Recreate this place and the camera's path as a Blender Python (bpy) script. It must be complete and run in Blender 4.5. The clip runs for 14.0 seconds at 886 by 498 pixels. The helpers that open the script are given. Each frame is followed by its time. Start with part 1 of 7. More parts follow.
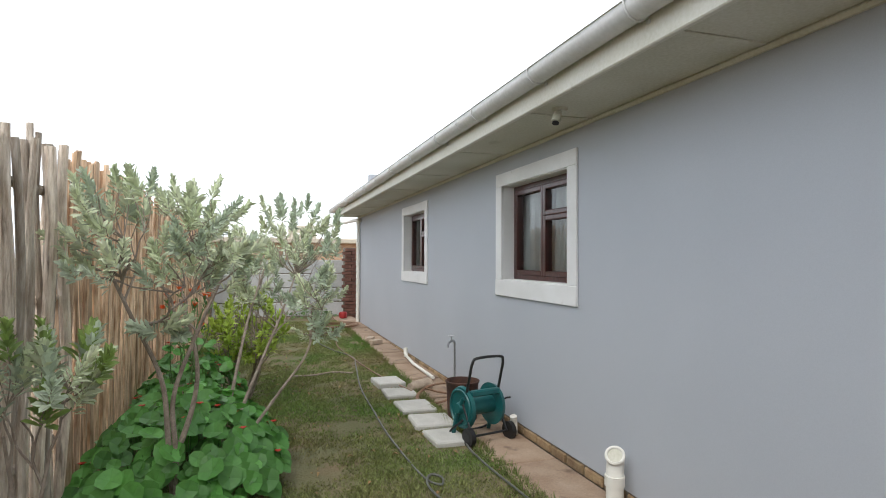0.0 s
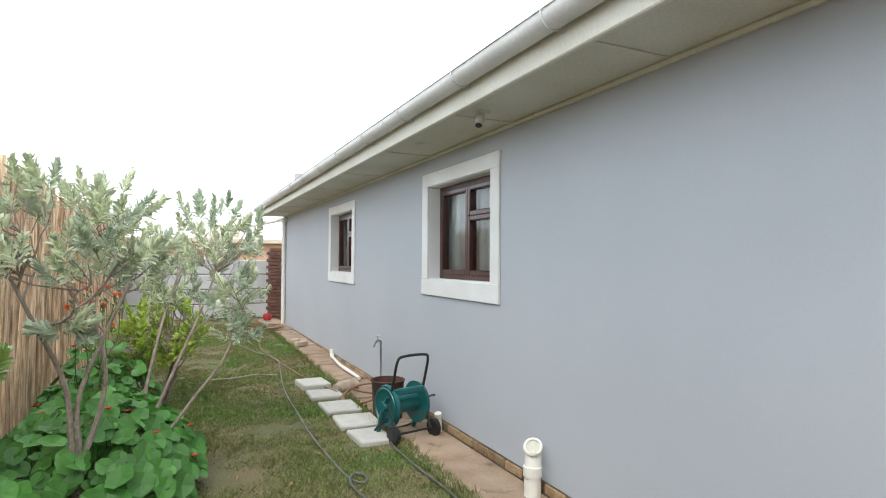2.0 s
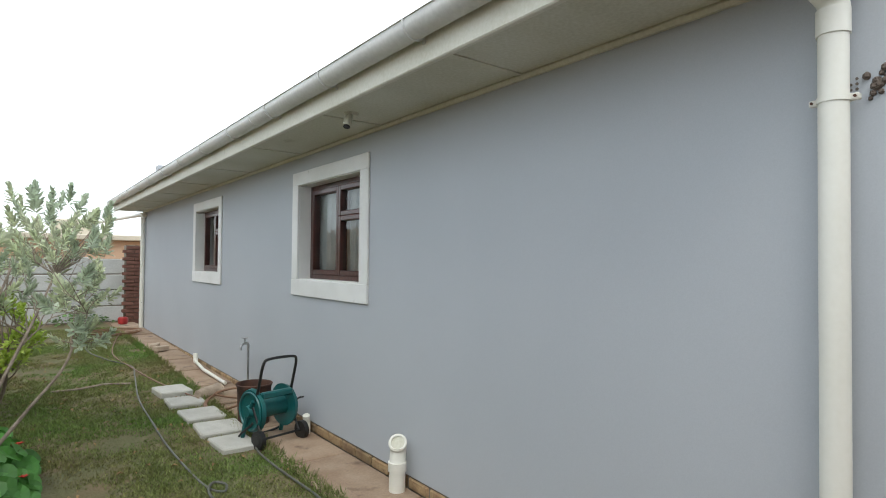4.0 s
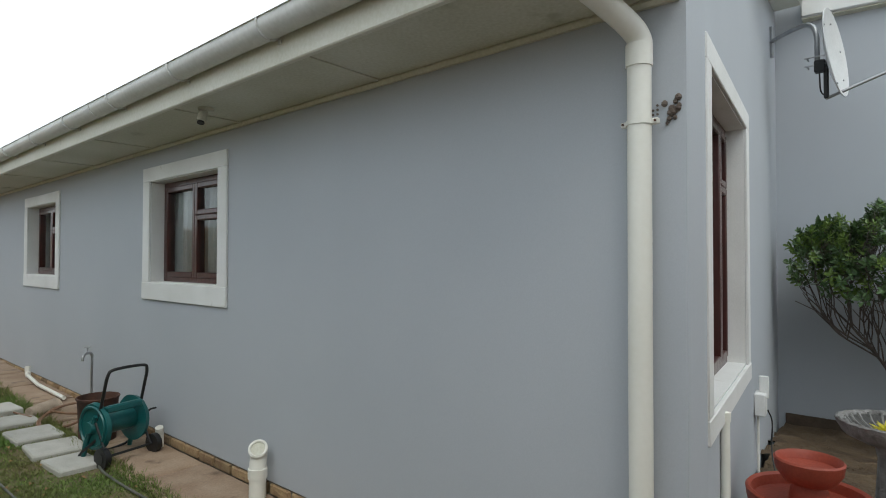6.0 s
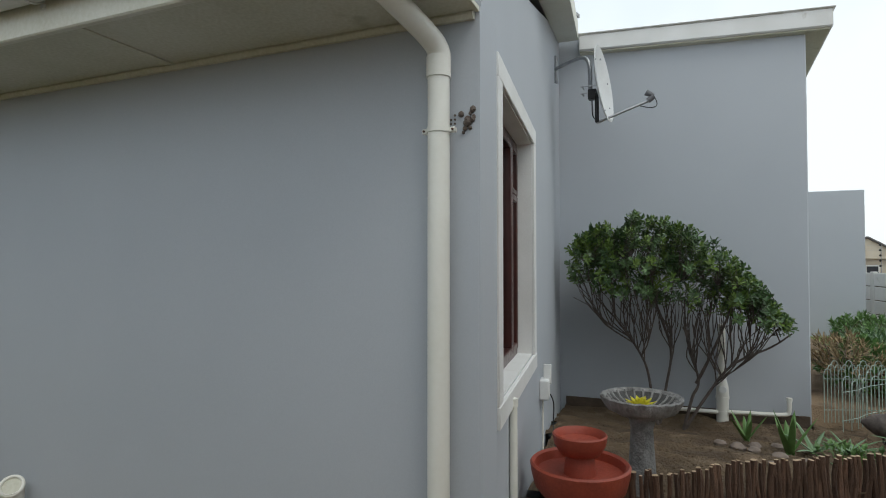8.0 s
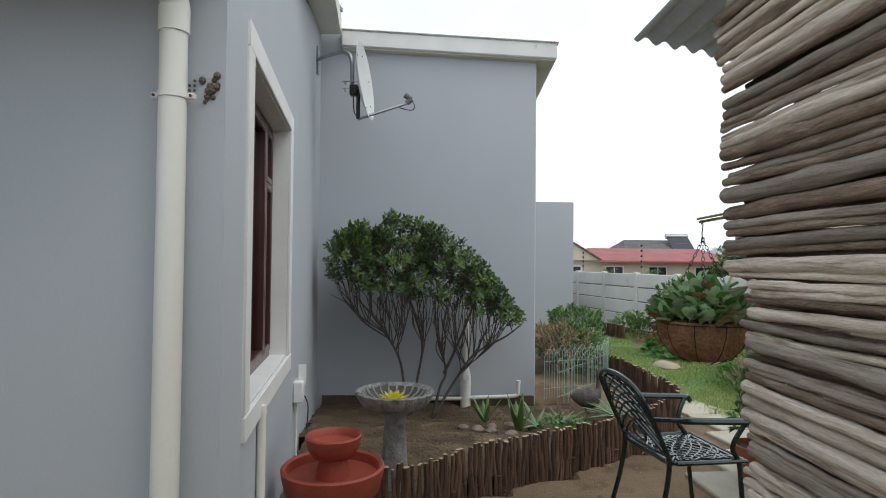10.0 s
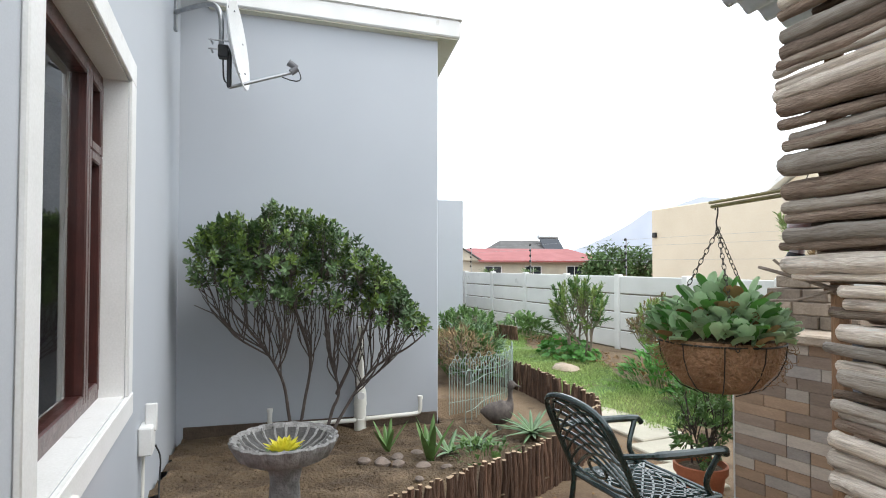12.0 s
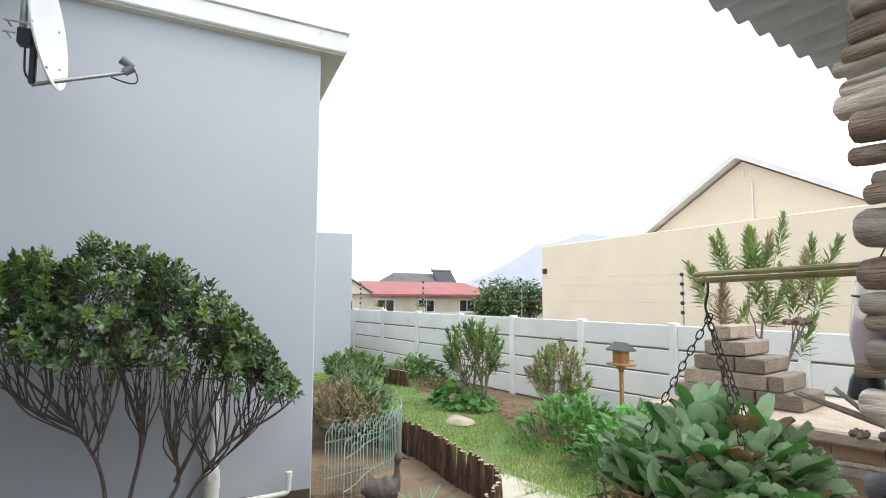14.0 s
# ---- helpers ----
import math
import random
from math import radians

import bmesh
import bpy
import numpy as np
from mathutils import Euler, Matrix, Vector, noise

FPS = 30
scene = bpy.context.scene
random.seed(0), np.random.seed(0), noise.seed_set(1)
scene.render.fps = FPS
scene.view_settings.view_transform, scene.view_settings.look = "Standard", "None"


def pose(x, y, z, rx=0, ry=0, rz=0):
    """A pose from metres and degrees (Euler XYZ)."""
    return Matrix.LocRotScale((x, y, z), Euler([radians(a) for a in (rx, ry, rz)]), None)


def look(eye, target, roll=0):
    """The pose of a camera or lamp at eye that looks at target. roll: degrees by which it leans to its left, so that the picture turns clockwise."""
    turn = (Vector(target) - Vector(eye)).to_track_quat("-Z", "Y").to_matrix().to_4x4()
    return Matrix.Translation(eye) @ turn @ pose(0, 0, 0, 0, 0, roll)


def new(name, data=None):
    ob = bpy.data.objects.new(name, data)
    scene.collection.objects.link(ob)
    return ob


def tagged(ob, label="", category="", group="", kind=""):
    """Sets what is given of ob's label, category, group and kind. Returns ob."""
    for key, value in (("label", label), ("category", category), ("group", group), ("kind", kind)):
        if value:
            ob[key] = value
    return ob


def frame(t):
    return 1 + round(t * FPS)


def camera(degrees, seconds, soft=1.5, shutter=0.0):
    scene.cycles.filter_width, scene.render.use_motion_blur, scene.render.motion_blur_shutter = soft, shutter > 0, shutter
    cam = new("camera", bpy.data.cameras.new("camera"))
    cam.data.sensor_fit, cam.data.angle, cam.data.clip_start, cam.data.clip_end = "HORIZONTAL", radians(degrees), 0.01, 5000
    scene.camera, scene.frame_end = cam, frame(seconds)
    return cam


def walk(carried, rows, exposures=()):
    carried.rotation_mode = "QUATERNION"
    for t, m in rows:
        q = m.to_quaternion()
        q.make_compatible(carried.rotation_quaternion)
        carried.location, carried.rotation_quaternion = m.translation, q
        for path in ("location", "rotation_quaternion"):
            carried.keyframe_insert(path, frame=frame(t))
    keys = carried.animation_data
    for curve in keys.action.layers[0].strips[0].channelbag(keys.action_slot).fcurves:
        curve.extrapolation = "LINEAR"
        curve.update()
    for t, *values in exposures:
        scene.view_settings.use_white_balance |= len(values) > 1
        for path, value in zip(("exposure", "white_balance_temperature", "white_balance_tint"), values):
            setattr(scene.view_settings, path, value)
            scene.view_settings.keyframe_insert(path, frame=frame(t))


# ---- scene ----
cam = camera(76.2, 14.0, soft=1.0)
PATH = [
    (0, (-2.13, -0.37, 1.49), (-1.515, 1.532, 1.527), 0.2),
    (0.5, (-2.127, -0.396, 1.475), (-1.488, 1.498, 1.518), 0.4),
    (1, (-2.117, -0.407, 1.47), (-1.423, 1.468, 1.516), 0.6),
    (1.5, (-2.115, -0.42, 1.47), (-1.353, 1.429, 1.514), 0.5),
    (2, (-2.111, -0.418, 1.468), (-1.266, 1.394, 1.513), 0.4),
    (2.5, (-2.103, -0.432, 1.466), (-1.171, 1.337, 1.513), 0.5),
    (3, (-2.091, -0.442, 1.466), (-1.062, 1.273, 1.515), 0.7),
    (5.3, (-2.03, -0.607, 1.503), (-0.625, 0.815, 1.54), 0.1),
    (5.5, (-2.027, -0.606, 1.502), (-0.59, 0.785, 1.54), 0.1),
    (6, (-2.041, -0.633, 1.5), (-0.524, 0.669, 1.539), 0.1),
    (6.5, (-2.044, -0.654, 1.489), (-0.43, 0.528, 1.532), 0.2),
    (7, (-2.045, -0.675, 1.482), (-0.325, 0.343, 1.529), 0.2),
    (7.5, (-2.033, -0.679, 1.488), (-0.24, 0.206, 1.534), 0.1),
    (8, (-2.022, -0.669, 1.491), (-0.169, 0.082, 1.54), -0.0),
    (8.5, (-2.02, -0.668, 1.482), (-0.115, -0.061, 1.529), 0.1),
    (9, (-2.008, -0.683, 1.479), (-0.044, -0.307, 1.524), 0.2),
    (9.2, (-1.989, -0.685, 1.48), (-0.008, -0.418, 1.524), 0.2),
    (11.3, (-1.431, -0.592, 1.445), (0.533, -0.963, 1.501), 0.2),
    (11.5, (-1.327, -0.587, 1.453), (0.63, -0.995, 1.506), -0.1),
    (12, (-1.07, -0.547, 1.468), (0.867, -1.04, 1.522), 0.0),
    (12.5, (-0.85, -0.591, 1.481), (1.046, -1.226, 1.534), 0.0),
    (13, (-0.65, -0.686, 1.504), (1.212, -1.414, 1.556), 0.2),
    (13.5, (-0.472, -0.782, 1.525), (1.363, -1.575, 1.577), 0.4),
    (14, (-0.388, -0.847, 1.615), (1.418, -1.689, 1.78), 0.3),
]
walk(cam, [(t, look(eye, target, roll)) for t, eye, target, roll in PATH],
     [(0, 0.52, 6350, 10), (0.7, 0.78, 6320, 8), (1.5, 0.93, 6300, 8), (3.2, 0.68, 6300, 7), (5.3, 0.15, 6280, 4), (9.2, -0.25, 6280, 5), (11.3, 0.54, 6300, 8), (12.5, 0.84, 6300, 8), (14, 0.78, 6300, 8)])

# ---- light ----
world = bpy.data.worlds.new("overcast_sky")
scene.world = world
world.use_nodes = True
wn, wl = world.node_tree.nodes, world.node_tree.links
for n in list(wn):
    wn.remove(n)
w_out, w_bg = wn.new("ShaderNodeOutputWorld"), wn.new("ShaderNodeBackground")
w_sky, w_mix, w_noise, w_ramp, w_tc = (wn.new("ShaderNodeTexSky"), wn.new("ShaderNodeMix"), wn.new("ShaderNodeTexNoise"),
                                       wn.new("ShaderNodeValToRGB"), wn.new("ShaderNodeTexCoord"))
SUN_EL, SUN_AZ = radians(54), radians(217)
w_sky.sky_type, w_sky.sun_disc, w_sky.sun_elevation, w_sky.sun_rotation = "NISHITA", False, SUN_EL, SUN_AZ
w_sky.dust_density, w_sky.air_density = 4.0, 1.0
w_noise.inputs["Scale"].default_value, w_noise.inputs["Detail"].default_value = 1.6, 5.0
w_ramp.color_ramp.elements[0].position, w_ramp.color_ramp.elements[0].color = 0.35, (8.6, 9.2, 9.9, 1)
w_ramp.color_ramp.elements[1].position, w_ramp.color_ramp.elements[1].color = 0.62, (11.0, 11.2, 11.4, 1)
w_mix.data_type = "RGBA"
w_mix.inputs["Factor"].default_value = 0.8
wl.new(w_tc.outputs["Generated"], w_noise.inputs["Vector"])
wl.new(w_noise.outputs["Fac"], w_ramp.inputs["Fac"])
wl.new(w_sky.outputs["Color"], w_mix.inputs["A"])
wl.new(w_ramp.outputs["Color"], w_mix.inputs["B"])
wl.new(w_mix.outputs["Result"], w_bg.inputs["Color"])
w_bg.inputs["Strength"].default_value = 0.13
wl.new(w_bg.outputs["Background"], w_out.inputs["Surface"])
sun = new("sun", bpy.data.lights.new("sun", "SUN"))
sun.data.energy, sun.data.angle, sun.data.color = 0.8, radians(25), (1.0, 0.95, 0.88)
sun.matrix_world = look((-6, -8, 14), (0, 0, 0))

# ---- materials ----
MATS = {}


def mat(name, a, b=None, rough=0.8, scale=8.0, fine=90.0, bump=0.15, metal=0.0, stretch=None, spots=None, island=0.0,
        obj=0.0, spec=0.5, trans=0.0, coat=0.0, dist=0.02, grit=0.35):
    """A two-scale surface: broad patches from a to b, fine grain, relief; optional darker spots and per-piece variation."""
    if name in MATS:
        return MATS[name]
    m = bpy.data.materials.new(name)
    m.use_nodes = True
    nt, n, l = m.node_tree, m.node_tree.nodes, m.node_tree.links
    p = n["Principled BSDF"]
    b = b or tuple(c * 0.82 for c in a)
    tc = n.new("ShaderNodeTexCoord")
    mp = n.new("ShaderNodeMapping")
    mp.inputs["Scale"].default_value = stretch or (1, 1, 1)
    if obj:
        oi, va = n.new("ShaderNodeObjectInfo"), n.new("ShaderNodeVectorMath")
        l.new(tc.outputs["Object"], va.inputs[0])
        l.new(oi.outputs["Location"], va.inputs[1])
        l.new(va.outputs["Vector"], mp.inputs["Vector"])
    else:
        l.new(tc.outputs["Object"], mp.inputs["Vector"])
    big, small = n.new("ShaderNodeTexNoise"), n.new("ShaderNodeTexNoise")
    big.inputs["Scale"].default_value, big.inputs["Detail"].default_value = scale, 6.0
    small.inputs["Scale"].default_value, small.inputs["Detail"].default_value = fine, 4.0
    for t in (big, small):
        l.new(mp.outputs["Vector"], t.inputs["Vector"])
    ramp = n.new("ShaderNodeValToRGB")
    ramp.color_ramp.elements[0].position, ramp.color_ramp.elements[1].position = 0.32, 0.68
    ramp.color_ramp.elements[0].color, ramp.color_ramp.elements[1].color = (*a, 1), (*b, 1)
    l.new(big.outputs["Fac"], ramp.inputs["Fac"])
    grain = n.new("ShaderNodeMix")
    grain.data_type, grain.blend_type = "RGBA", "OVERLAY"
    grain.inputs["Factor"].default_value = grit
    l.new(ramp.outputs["Color"], grain.inputs["A"])
    l.new(small.outputs["Color"], grain.inputs["B"])
    bw = n.new("ShaderNodeRGBToBW")
    l.new(small.outputs["Color"], bw.inputs["Color"])
    l.new(bw.outputs["Val"], grain.inputs["B"])
    last = grain.outputs["Result"]
    if spots:
        sn, sr, sm = n.new("ShaderNodeTexNoise"), n.new("ShaderNodeValToRGB"), n.new("ShaderNodeMix")
        sn.inputs["Scale"].default_value, sn.inputs["Detail"].default_value = spots[1], 8.0
        l.new(mp.outputs["Vector"], sn.inputs["Vector"])
        sr.color_ramp.elements[0].position, sr.color_ramp.elements[1].position = spots[2], min(0.99, spots[2] + 0.14)
        sr.color_ramp.elements[0].color, sr.color_ramp.elements[1].color = (0, 0, 0, 1), (1, 1, 1, 1)
        l.new(sn.outputs["Fac"], sr.inputs["Fac"])
        sm.data_type = "RGBA"
        l.new(sr.outputs["Color"], sm.inputs["Factor"])
        l.new(last, sm.inputs["A"])
        sm.inputs["B"].default_value = (*spots[0], 1)
        last = sm.outputs["Result"]
    if island or obj:
        hs, mr = n.new("ShaderNodeHueSaturation"), n.new("ShaderNodeMapRange")
        amount = island or obj
        src = n.new("ShaderNodeNewGeometry").outputs["Random Per Island"] if island else n.new("ShaderNodeObjectInfo").outputs["Random"]
        mr.inputs["To Min"].default_value, mr.inputs["To Max"].default_value = 1 - amount, 1 + amount
        l.new(src, mr.inputs["Value"])
        l.new(mr.outputs["Result"], hs.inputs["Value"])
        l.new(last, hs.inputs["Color"])
        last = hs.outputs["Color"]
    l.new(last, p.inputs["Base Color"])
    rr = n.new("ShaderNodeMapRange")
    rr.inputs["To Min"].default_value, rr.inputs["To Max"].default_value = max(0.03, rough - 0.12), min(1, rough + 0.1)
    l.new(big.outputs["Fac"], rr.inputs["Value"])
    l.new(rr.outputs["Result"], p.inputs["Roughness"])
    p.inputs["Metallic"].default_value = metal
    p.inputs["Specular IOR Level"].default_value = spec
    p.inputs["Coat Weight"].default_value = coat
    if bump:
        add, bp = n.new("ShaderNodeMath"), n.new("ShaderNodeBump")
        add.operation = "ADD"
        l.new(big.outputs["Fac"], add.inputs[0])
        l.new(small.outputs["Fac"], add.inputs[1])
        l.new(add.outputs["Value"], bp.inputs["Height"])
        bp.inputs["Strength"].default_value, bp.inputs["Distance"].default_value = bump, dist
        l.new(bp.outputs["Normal"], p.inputs["Normal"])
    if trans:
        tr, ms = n.new("ShaderNodeBsdfTranslucent"), n.new("ShaderNodeMixShader")
        l.new(last, tr.inputs["Color"])
        ms.inputs["Fac"].default_value = trans
        l.new(p.outputs["BSDF"], ms.inputs[1])
        l.new(tr.outputs["BSDF"], ms.inputs[2])
        l.new(ms.outputs["Shader"], n["Material Output"].inputs["Surface"])
    MATS[name] = m
    return m


def glass(name, tint=(1, 1, 1), rough=0.02):
    m = bpy.data.materials.new(name)
    m.use_nodes = True
    n, l = m.node_tree.nodes, m.node_tree.links
    n.remove(n["Principled BSDF"])
    tr, gl, fr, mx = n.new("ShaderNodeBsdfTransparent"), n.new("ShaderNodeBsdfGlossy"), n.new("ShaderNodeFresnel"), n.new("ShaderNodeMixShader")
    tr.inputs["Color"].default_value, gl.inputs["Roughness"].default_value = (*tint, 1), rough
    fr.inputs["IOR"].default_value = 1.7
    for src, dst in ((fr.outputs["Fac"], mx.inputs["Fac"]), (tr.outputs["BSDF"], mx.inputs[1]), (gl.outputs["BSDF"], mx.inputs[2]),
                     (mx.outputs["Shader"], n["Material Output"].inputs["Surface"])):
        l.new(src, dst)
    return m


M_WALL = mat("grey_plaster_paint", (0.45, 0.475, 0.51), (0.43, 0.455, 0.49), 0.85, 0.9, 220, 0.03, dist=0.003, grit=0.10)
M_WHITE = mat("white_plaster_paint", (0.78, 0.78, 0.77), (0.70, 0.70, 0.68), 0.7, 3, 120, 0.12, spots=((0.5, 0.48, 0.44), 9, 0.68), dist=0.004)
M_CREAM = mat("cream_soffit_paint", (0.62, 0.61, 0.52), (0.55, 0.54, 0.44), 0.65, 2, 60, 0.05, spots=((0.36, 0.35, 0.25), 5, 0.66))
M_FASCIA = mat("cream_fascia_paint", (0.70, 0.69, 0.61), (0.64, 0.63, 0.54), 0.55, 2, 60, 0.05, spots=((0.42, 0.40, 0.30), 6, 0.68))
M_GUTTER = mat("white_gutter_plastic", (0.66, 0.67, 0.66), (0.58, 0.59, 0.57), 0.35, 3, 40, 0.03, spots=((0.42, 0.42, 0.38), 7, 0.7))
M_PALEGREEN = mat("grey_green_soft_leaf", (0.46, 0.60, 0.36), (0.27, 0.42, 0.21), 0.5, 3, 30, 0, island=0.3, trans=0.25)
M_PIPE = mat("cream_drain_plastic", (0.80, 0.79, 0.73), (0.75, 0.74, 0.67), 0.4, 3, 50, 0.02, spots=((0.5, 0.48, 0.4), 10, 0.76), grit=0.15)
M_MAHOG = mat("mahogany_varnish", (0.075, 0.022, 0.018), (0.045, 0.014, 0.012), 0.35, 5, 40, 0.12, stretch=(6, 6, 1), coat=0.3)
M_GLASS = glass("window_glass", (0.88, 0.92, 0.92))
M_ROOM = mat("room_plaster", (0.5, 0.47, 0.43), rough=0.9)
M_LACE = mat("sheer_curtain_cloth", (0.85, 0.86, 0.84), (0.74, 0.75, 0.73), 0.9, 9, 150, 0.2, trans=0.3)
M_ROOF = mat("grey_roof_sheet", (0.30, 0.30, 0.30), (0.22, 0.22, 0.22), 0.6, 2, 50)
M_BRICK = mat("yellow_brown_brick", (0.36, 0.26, 0.14), (0.24, 0.15, 0.085), 0.9, 12, 80, 0.5, obj=0.4, spots=((0.14, 0.09, 0.06), 14, 0.62))
M_MORTAR = mat("grey_mortar", (0.22, 0.19, 0.15), rough=0.95, bump=0.4)
M_PAVE = mat("worn_paving", (0.38, 0.285, 0.205), (0.29, 0.20, 0.135), 0.9, 4, 70, 0.3, obj=0.14, spots=((0.15, 0.10, 0.07), 5, 0.60))
M_SLAB = mat("pale_concrete_slab", (0.50, 0.49, 0.45), (0.42, 0.41, 0.37), 0.9, 6, 110, 0.3, obj=0.1, spots=((0.24, 0.22, 0.17), 7, 0.64))
M_SANDSLAB = mat("cream_paving_slab", (0.56, 0.52, 0.42), (0.48, 0.44, 0.35), 0.9, 5, 100, 0.25, obj=0.08, spots=((0.3, 0.26, 0.18), 6, 0.66))
M_CONC = mat("precast_concrete", (0.82, 0.82, 0.79), (0.74, 0.74, 0.71), 0.9, 1.8, 60, 0.25, obj=0.06, grit=0.2, spots=((0.50, 0.50, 0.46), 3.5, 0.66))
M_CONCGREY = mat("grey_precast_concrete", (0.56, 0.57, 0.56), (0.47, 0.48, 0.47), 0.9, 1.8, 60, 0.25, obj=0.06, spots=((0.38, 0.38, 0.36), 3.5, 0.64))
M_DAMP = mat("damp_brown_plinth", (0.12, 0.088, 0.062), (0.07, 0.05, 0.036), 0.95, 5, 60, 0.5)
M_POLE = mat("weathered_pole", (0.78, 0.69, 0.58), (0.38, 0.29, 0.21), 0.85, 9, 60, 0.8, stretch=(5, 5, 0.6), obj=0.5, spots=((0.12, 0.085, 0.06), 6, 0.62))
M_REED = mat("reed_cane", (0.80, 0.60, 0.41), (0.34, 0.20, 0.11), 0.75, 10, 60, 0.5, stretch=(4, 4, 0.5), island=0.4, obj=0.55)
M_LOG = mat("driftwood_grey", (0.74, 0.65, 0.555), (0.44, 0.36, 0.285), 0.85, 9, 70, 0.6, stretch=(0.5, 9, 9), obj=0.5, spots=((0.11, 0.078, 0.055), 5, 0.60), grit=0.8)
M_LOGDARK = mat("dark_barked_stick", (0.44, 0.33, 0.25), (0.22, 0.15, 0.11), 0.9, 9, 60, 1.0, stretch=(0.8, 7, 7), obj=0.4, spots=((0.50, 0.42, 0.33), 5, 0.60), grit=0.7)
M_STICK = mat("bark_stick", (0.17, 0.095, 0.06), (0.095, 0.055, 0.037), 0.9, 14, 70, 0.7, stretch=(4, 4, 0.7), obj=0.4)
M_CUT = mat("cut_wood_end", (0.50, 0.38, 0.25), (0.40, 0.28, 0.17), 0.8, 20, 60, 0.2, obj=0.2)
M_BARK = mat("shrub_bark", (0.36, 0.30, 0.24), (0.22, 0.17, 0.135), 0.9, 20, 90, 0.5)
M_DKBARK = mat("dark_shrub_bark", (0.12, 0.098, 0.085), (0.065, 0.05, 0.044), 0.9, 20, 90, 0.5)
M_BIRDPOST = mat("reddish_post", (0.42, 0.25, 0.14), (0.24, 0.13, 0.075), 0.85, 9, 60, 0.5, stretch=(5, 5, 0.6))
M_ORANGE = mat("orange_red_petal", (0.75, 0.13, 0.03), rough=0.5, trans=0.3)
M_PROTEA = mat("olive_protea_leaf", (0.29, 0.36, 0.14), (0.18, 0.25, 0.085), 0.55, 3, 30, 0, island=0.35, trans=0.25)
M_PINKTIP = mat("pinkish_green_leaf", (0.46, 0.34, 0.22), (0.36, 0.34, 0.17), 0.6, 3, 30, 0, island=0.3, trans=0.2)
M_STACK = mat("grey_brown_paver", (0.40, 0.325, 0.25), (0.26, 0.21, 0.165), 0.9, 9, 80, 0.5, obj=0.4)
M_SILVER = mat("silver_green_leaf", (0.68, 0.71, 0.53), (0.48, 0.54, 0.34), 0.55, 3, 30, 0, island=0.35, trans=0.25)
M_GREYGREEN = mat("grey_green_blunt_leaf", (0.54, 0.60, 0.46), (0.38, 0.45, 0.32), 0.5, 3, 30, 0, island=0.3, trans=0.25)
M_DARKLEAF = mat("glossy_dark_leaf", (0.10, 0.165, 0.062), (0.05, 0.095, 0.034), 0.34, 3, 30, 0, island=0.45, trans=0.15)
M_LIMELEAF = mat("young_lime_leaf", (0.17, 0.25, 0.055), (0.11, 0.18, 0.04), 0.4, 3, 30, 0, island=0.3, trans=0.3)
M_NASTUR = mat("round_green_leaf", (0.13, 0.34, 0.065), (0.075, 0.22, 0.04), 0.45, 3, 30, 0, island=0.35, trans=0.3)
M_GARDEN = mat("garden_green_leaf", (0.16, 0.27, 0.085), (0.09, 0.18, 0.05), 0.45, 3, 30, 0, island=0.4, trans=0.25)
M_YELLOWG = mat("yellow_green_leaf", (0.30, 0.38, 0.11), (0.19, 0.29, 0.075), 0.5, 3, 30, 0, island=0.35, trans=0.3)
M_GOLD = mat("bright_golden_leaf", (0.46, 0.56, 0.10), (0.32, 0.44, 0.07), 0.5, 3, 30, 0, island=0.3, trans=0.35)
M_RUSSET = mat("russet_leaf", (0.34, 0.24, 0.13), (0.22, 0.18, 0.10), 0.7, 3, 30, 0, island=0.4, trans=0.2)
M_FERN = mat("grey_aloe_leaf", (0.14, 0.22, 0.10), (0.08, 0.15, 0.065), 0.4, 6, 40, 0.1, island=0.25)
M_RED = mat("red_petal", (0.6, 0.045, 0.02), rough=0.5, trans=0.2)
M_YELLOW = mat("yellow_petal", (0.75, 0.70, 0.08), (0.68, 0.6, 0.04), 0.5, 20, 60, 0, trans=0.3)
M_DEAD = mat("dead_leaf", (0.34, 0.22, 0.09), (0.25, 0.14, 0.06), 0.8, 6, 30, 0, island=0.3)
M_GRASS = mat("lawn_grass", (0.14, 0.245, 0.05), (0.23, 0.20, 0.085), 0.7, 0.9, 20, 0, island=0.45, trans=0.25)
M_GRASS2 = mat("lush_lawn_grass", (0.30, 0.47, 0.13), (0.40, 0.48, 0.18), 0.7, 0.9, 20, 0, island=0.4, trans=0.3)
M_SOIL = mat("garden_soil", (0.16, 0.108, 0.058), (0.085, 0.056, 0.032), 0.95, 3, 45, 1.0, spots=((0.25, 0.175, 0.11), 3.2, 0.56), dist=0.05)
M_SAND = mat("sandy_ground", (0.29, 0.205, 0.125), (0.19, 0.13, 0.078), 0.95, 1.6, 60, 0.7, spots=((0.12, 0.075, 0.045), 3.4, 0.58), dist=0.03)
M_TEAL = mat("teal_plastic", (0.012, 0.115, 0.115), (0.008, 0.085, 0.09), 0.35, 6, 60, 0.04, spots=((0.05, 0.11, 0.10), 12, 0.7))
M_BLACK = mat("black_plastic", (0.018, 0.018, 0.019), rough=0.45, bump=0.03)
M_HOSE = mat("grey_green_hose", (0.115, 0.115, 0.095), (0.075, 0.08, 0.065), 0.5, 8, 60, 0.05)
M_HOSEBR = mat("brown_hose", (0.24, 0.135, 0.075), (0.17, 0.09, 0.05), 0.5, 8, 60, 0.05)
M_RUST = mat("rusty_steel", (0.12, 0.055, 0.035), (0.06, 0.035, 0.028), 0.8, 10, 60, 0.3, metal=0.3)
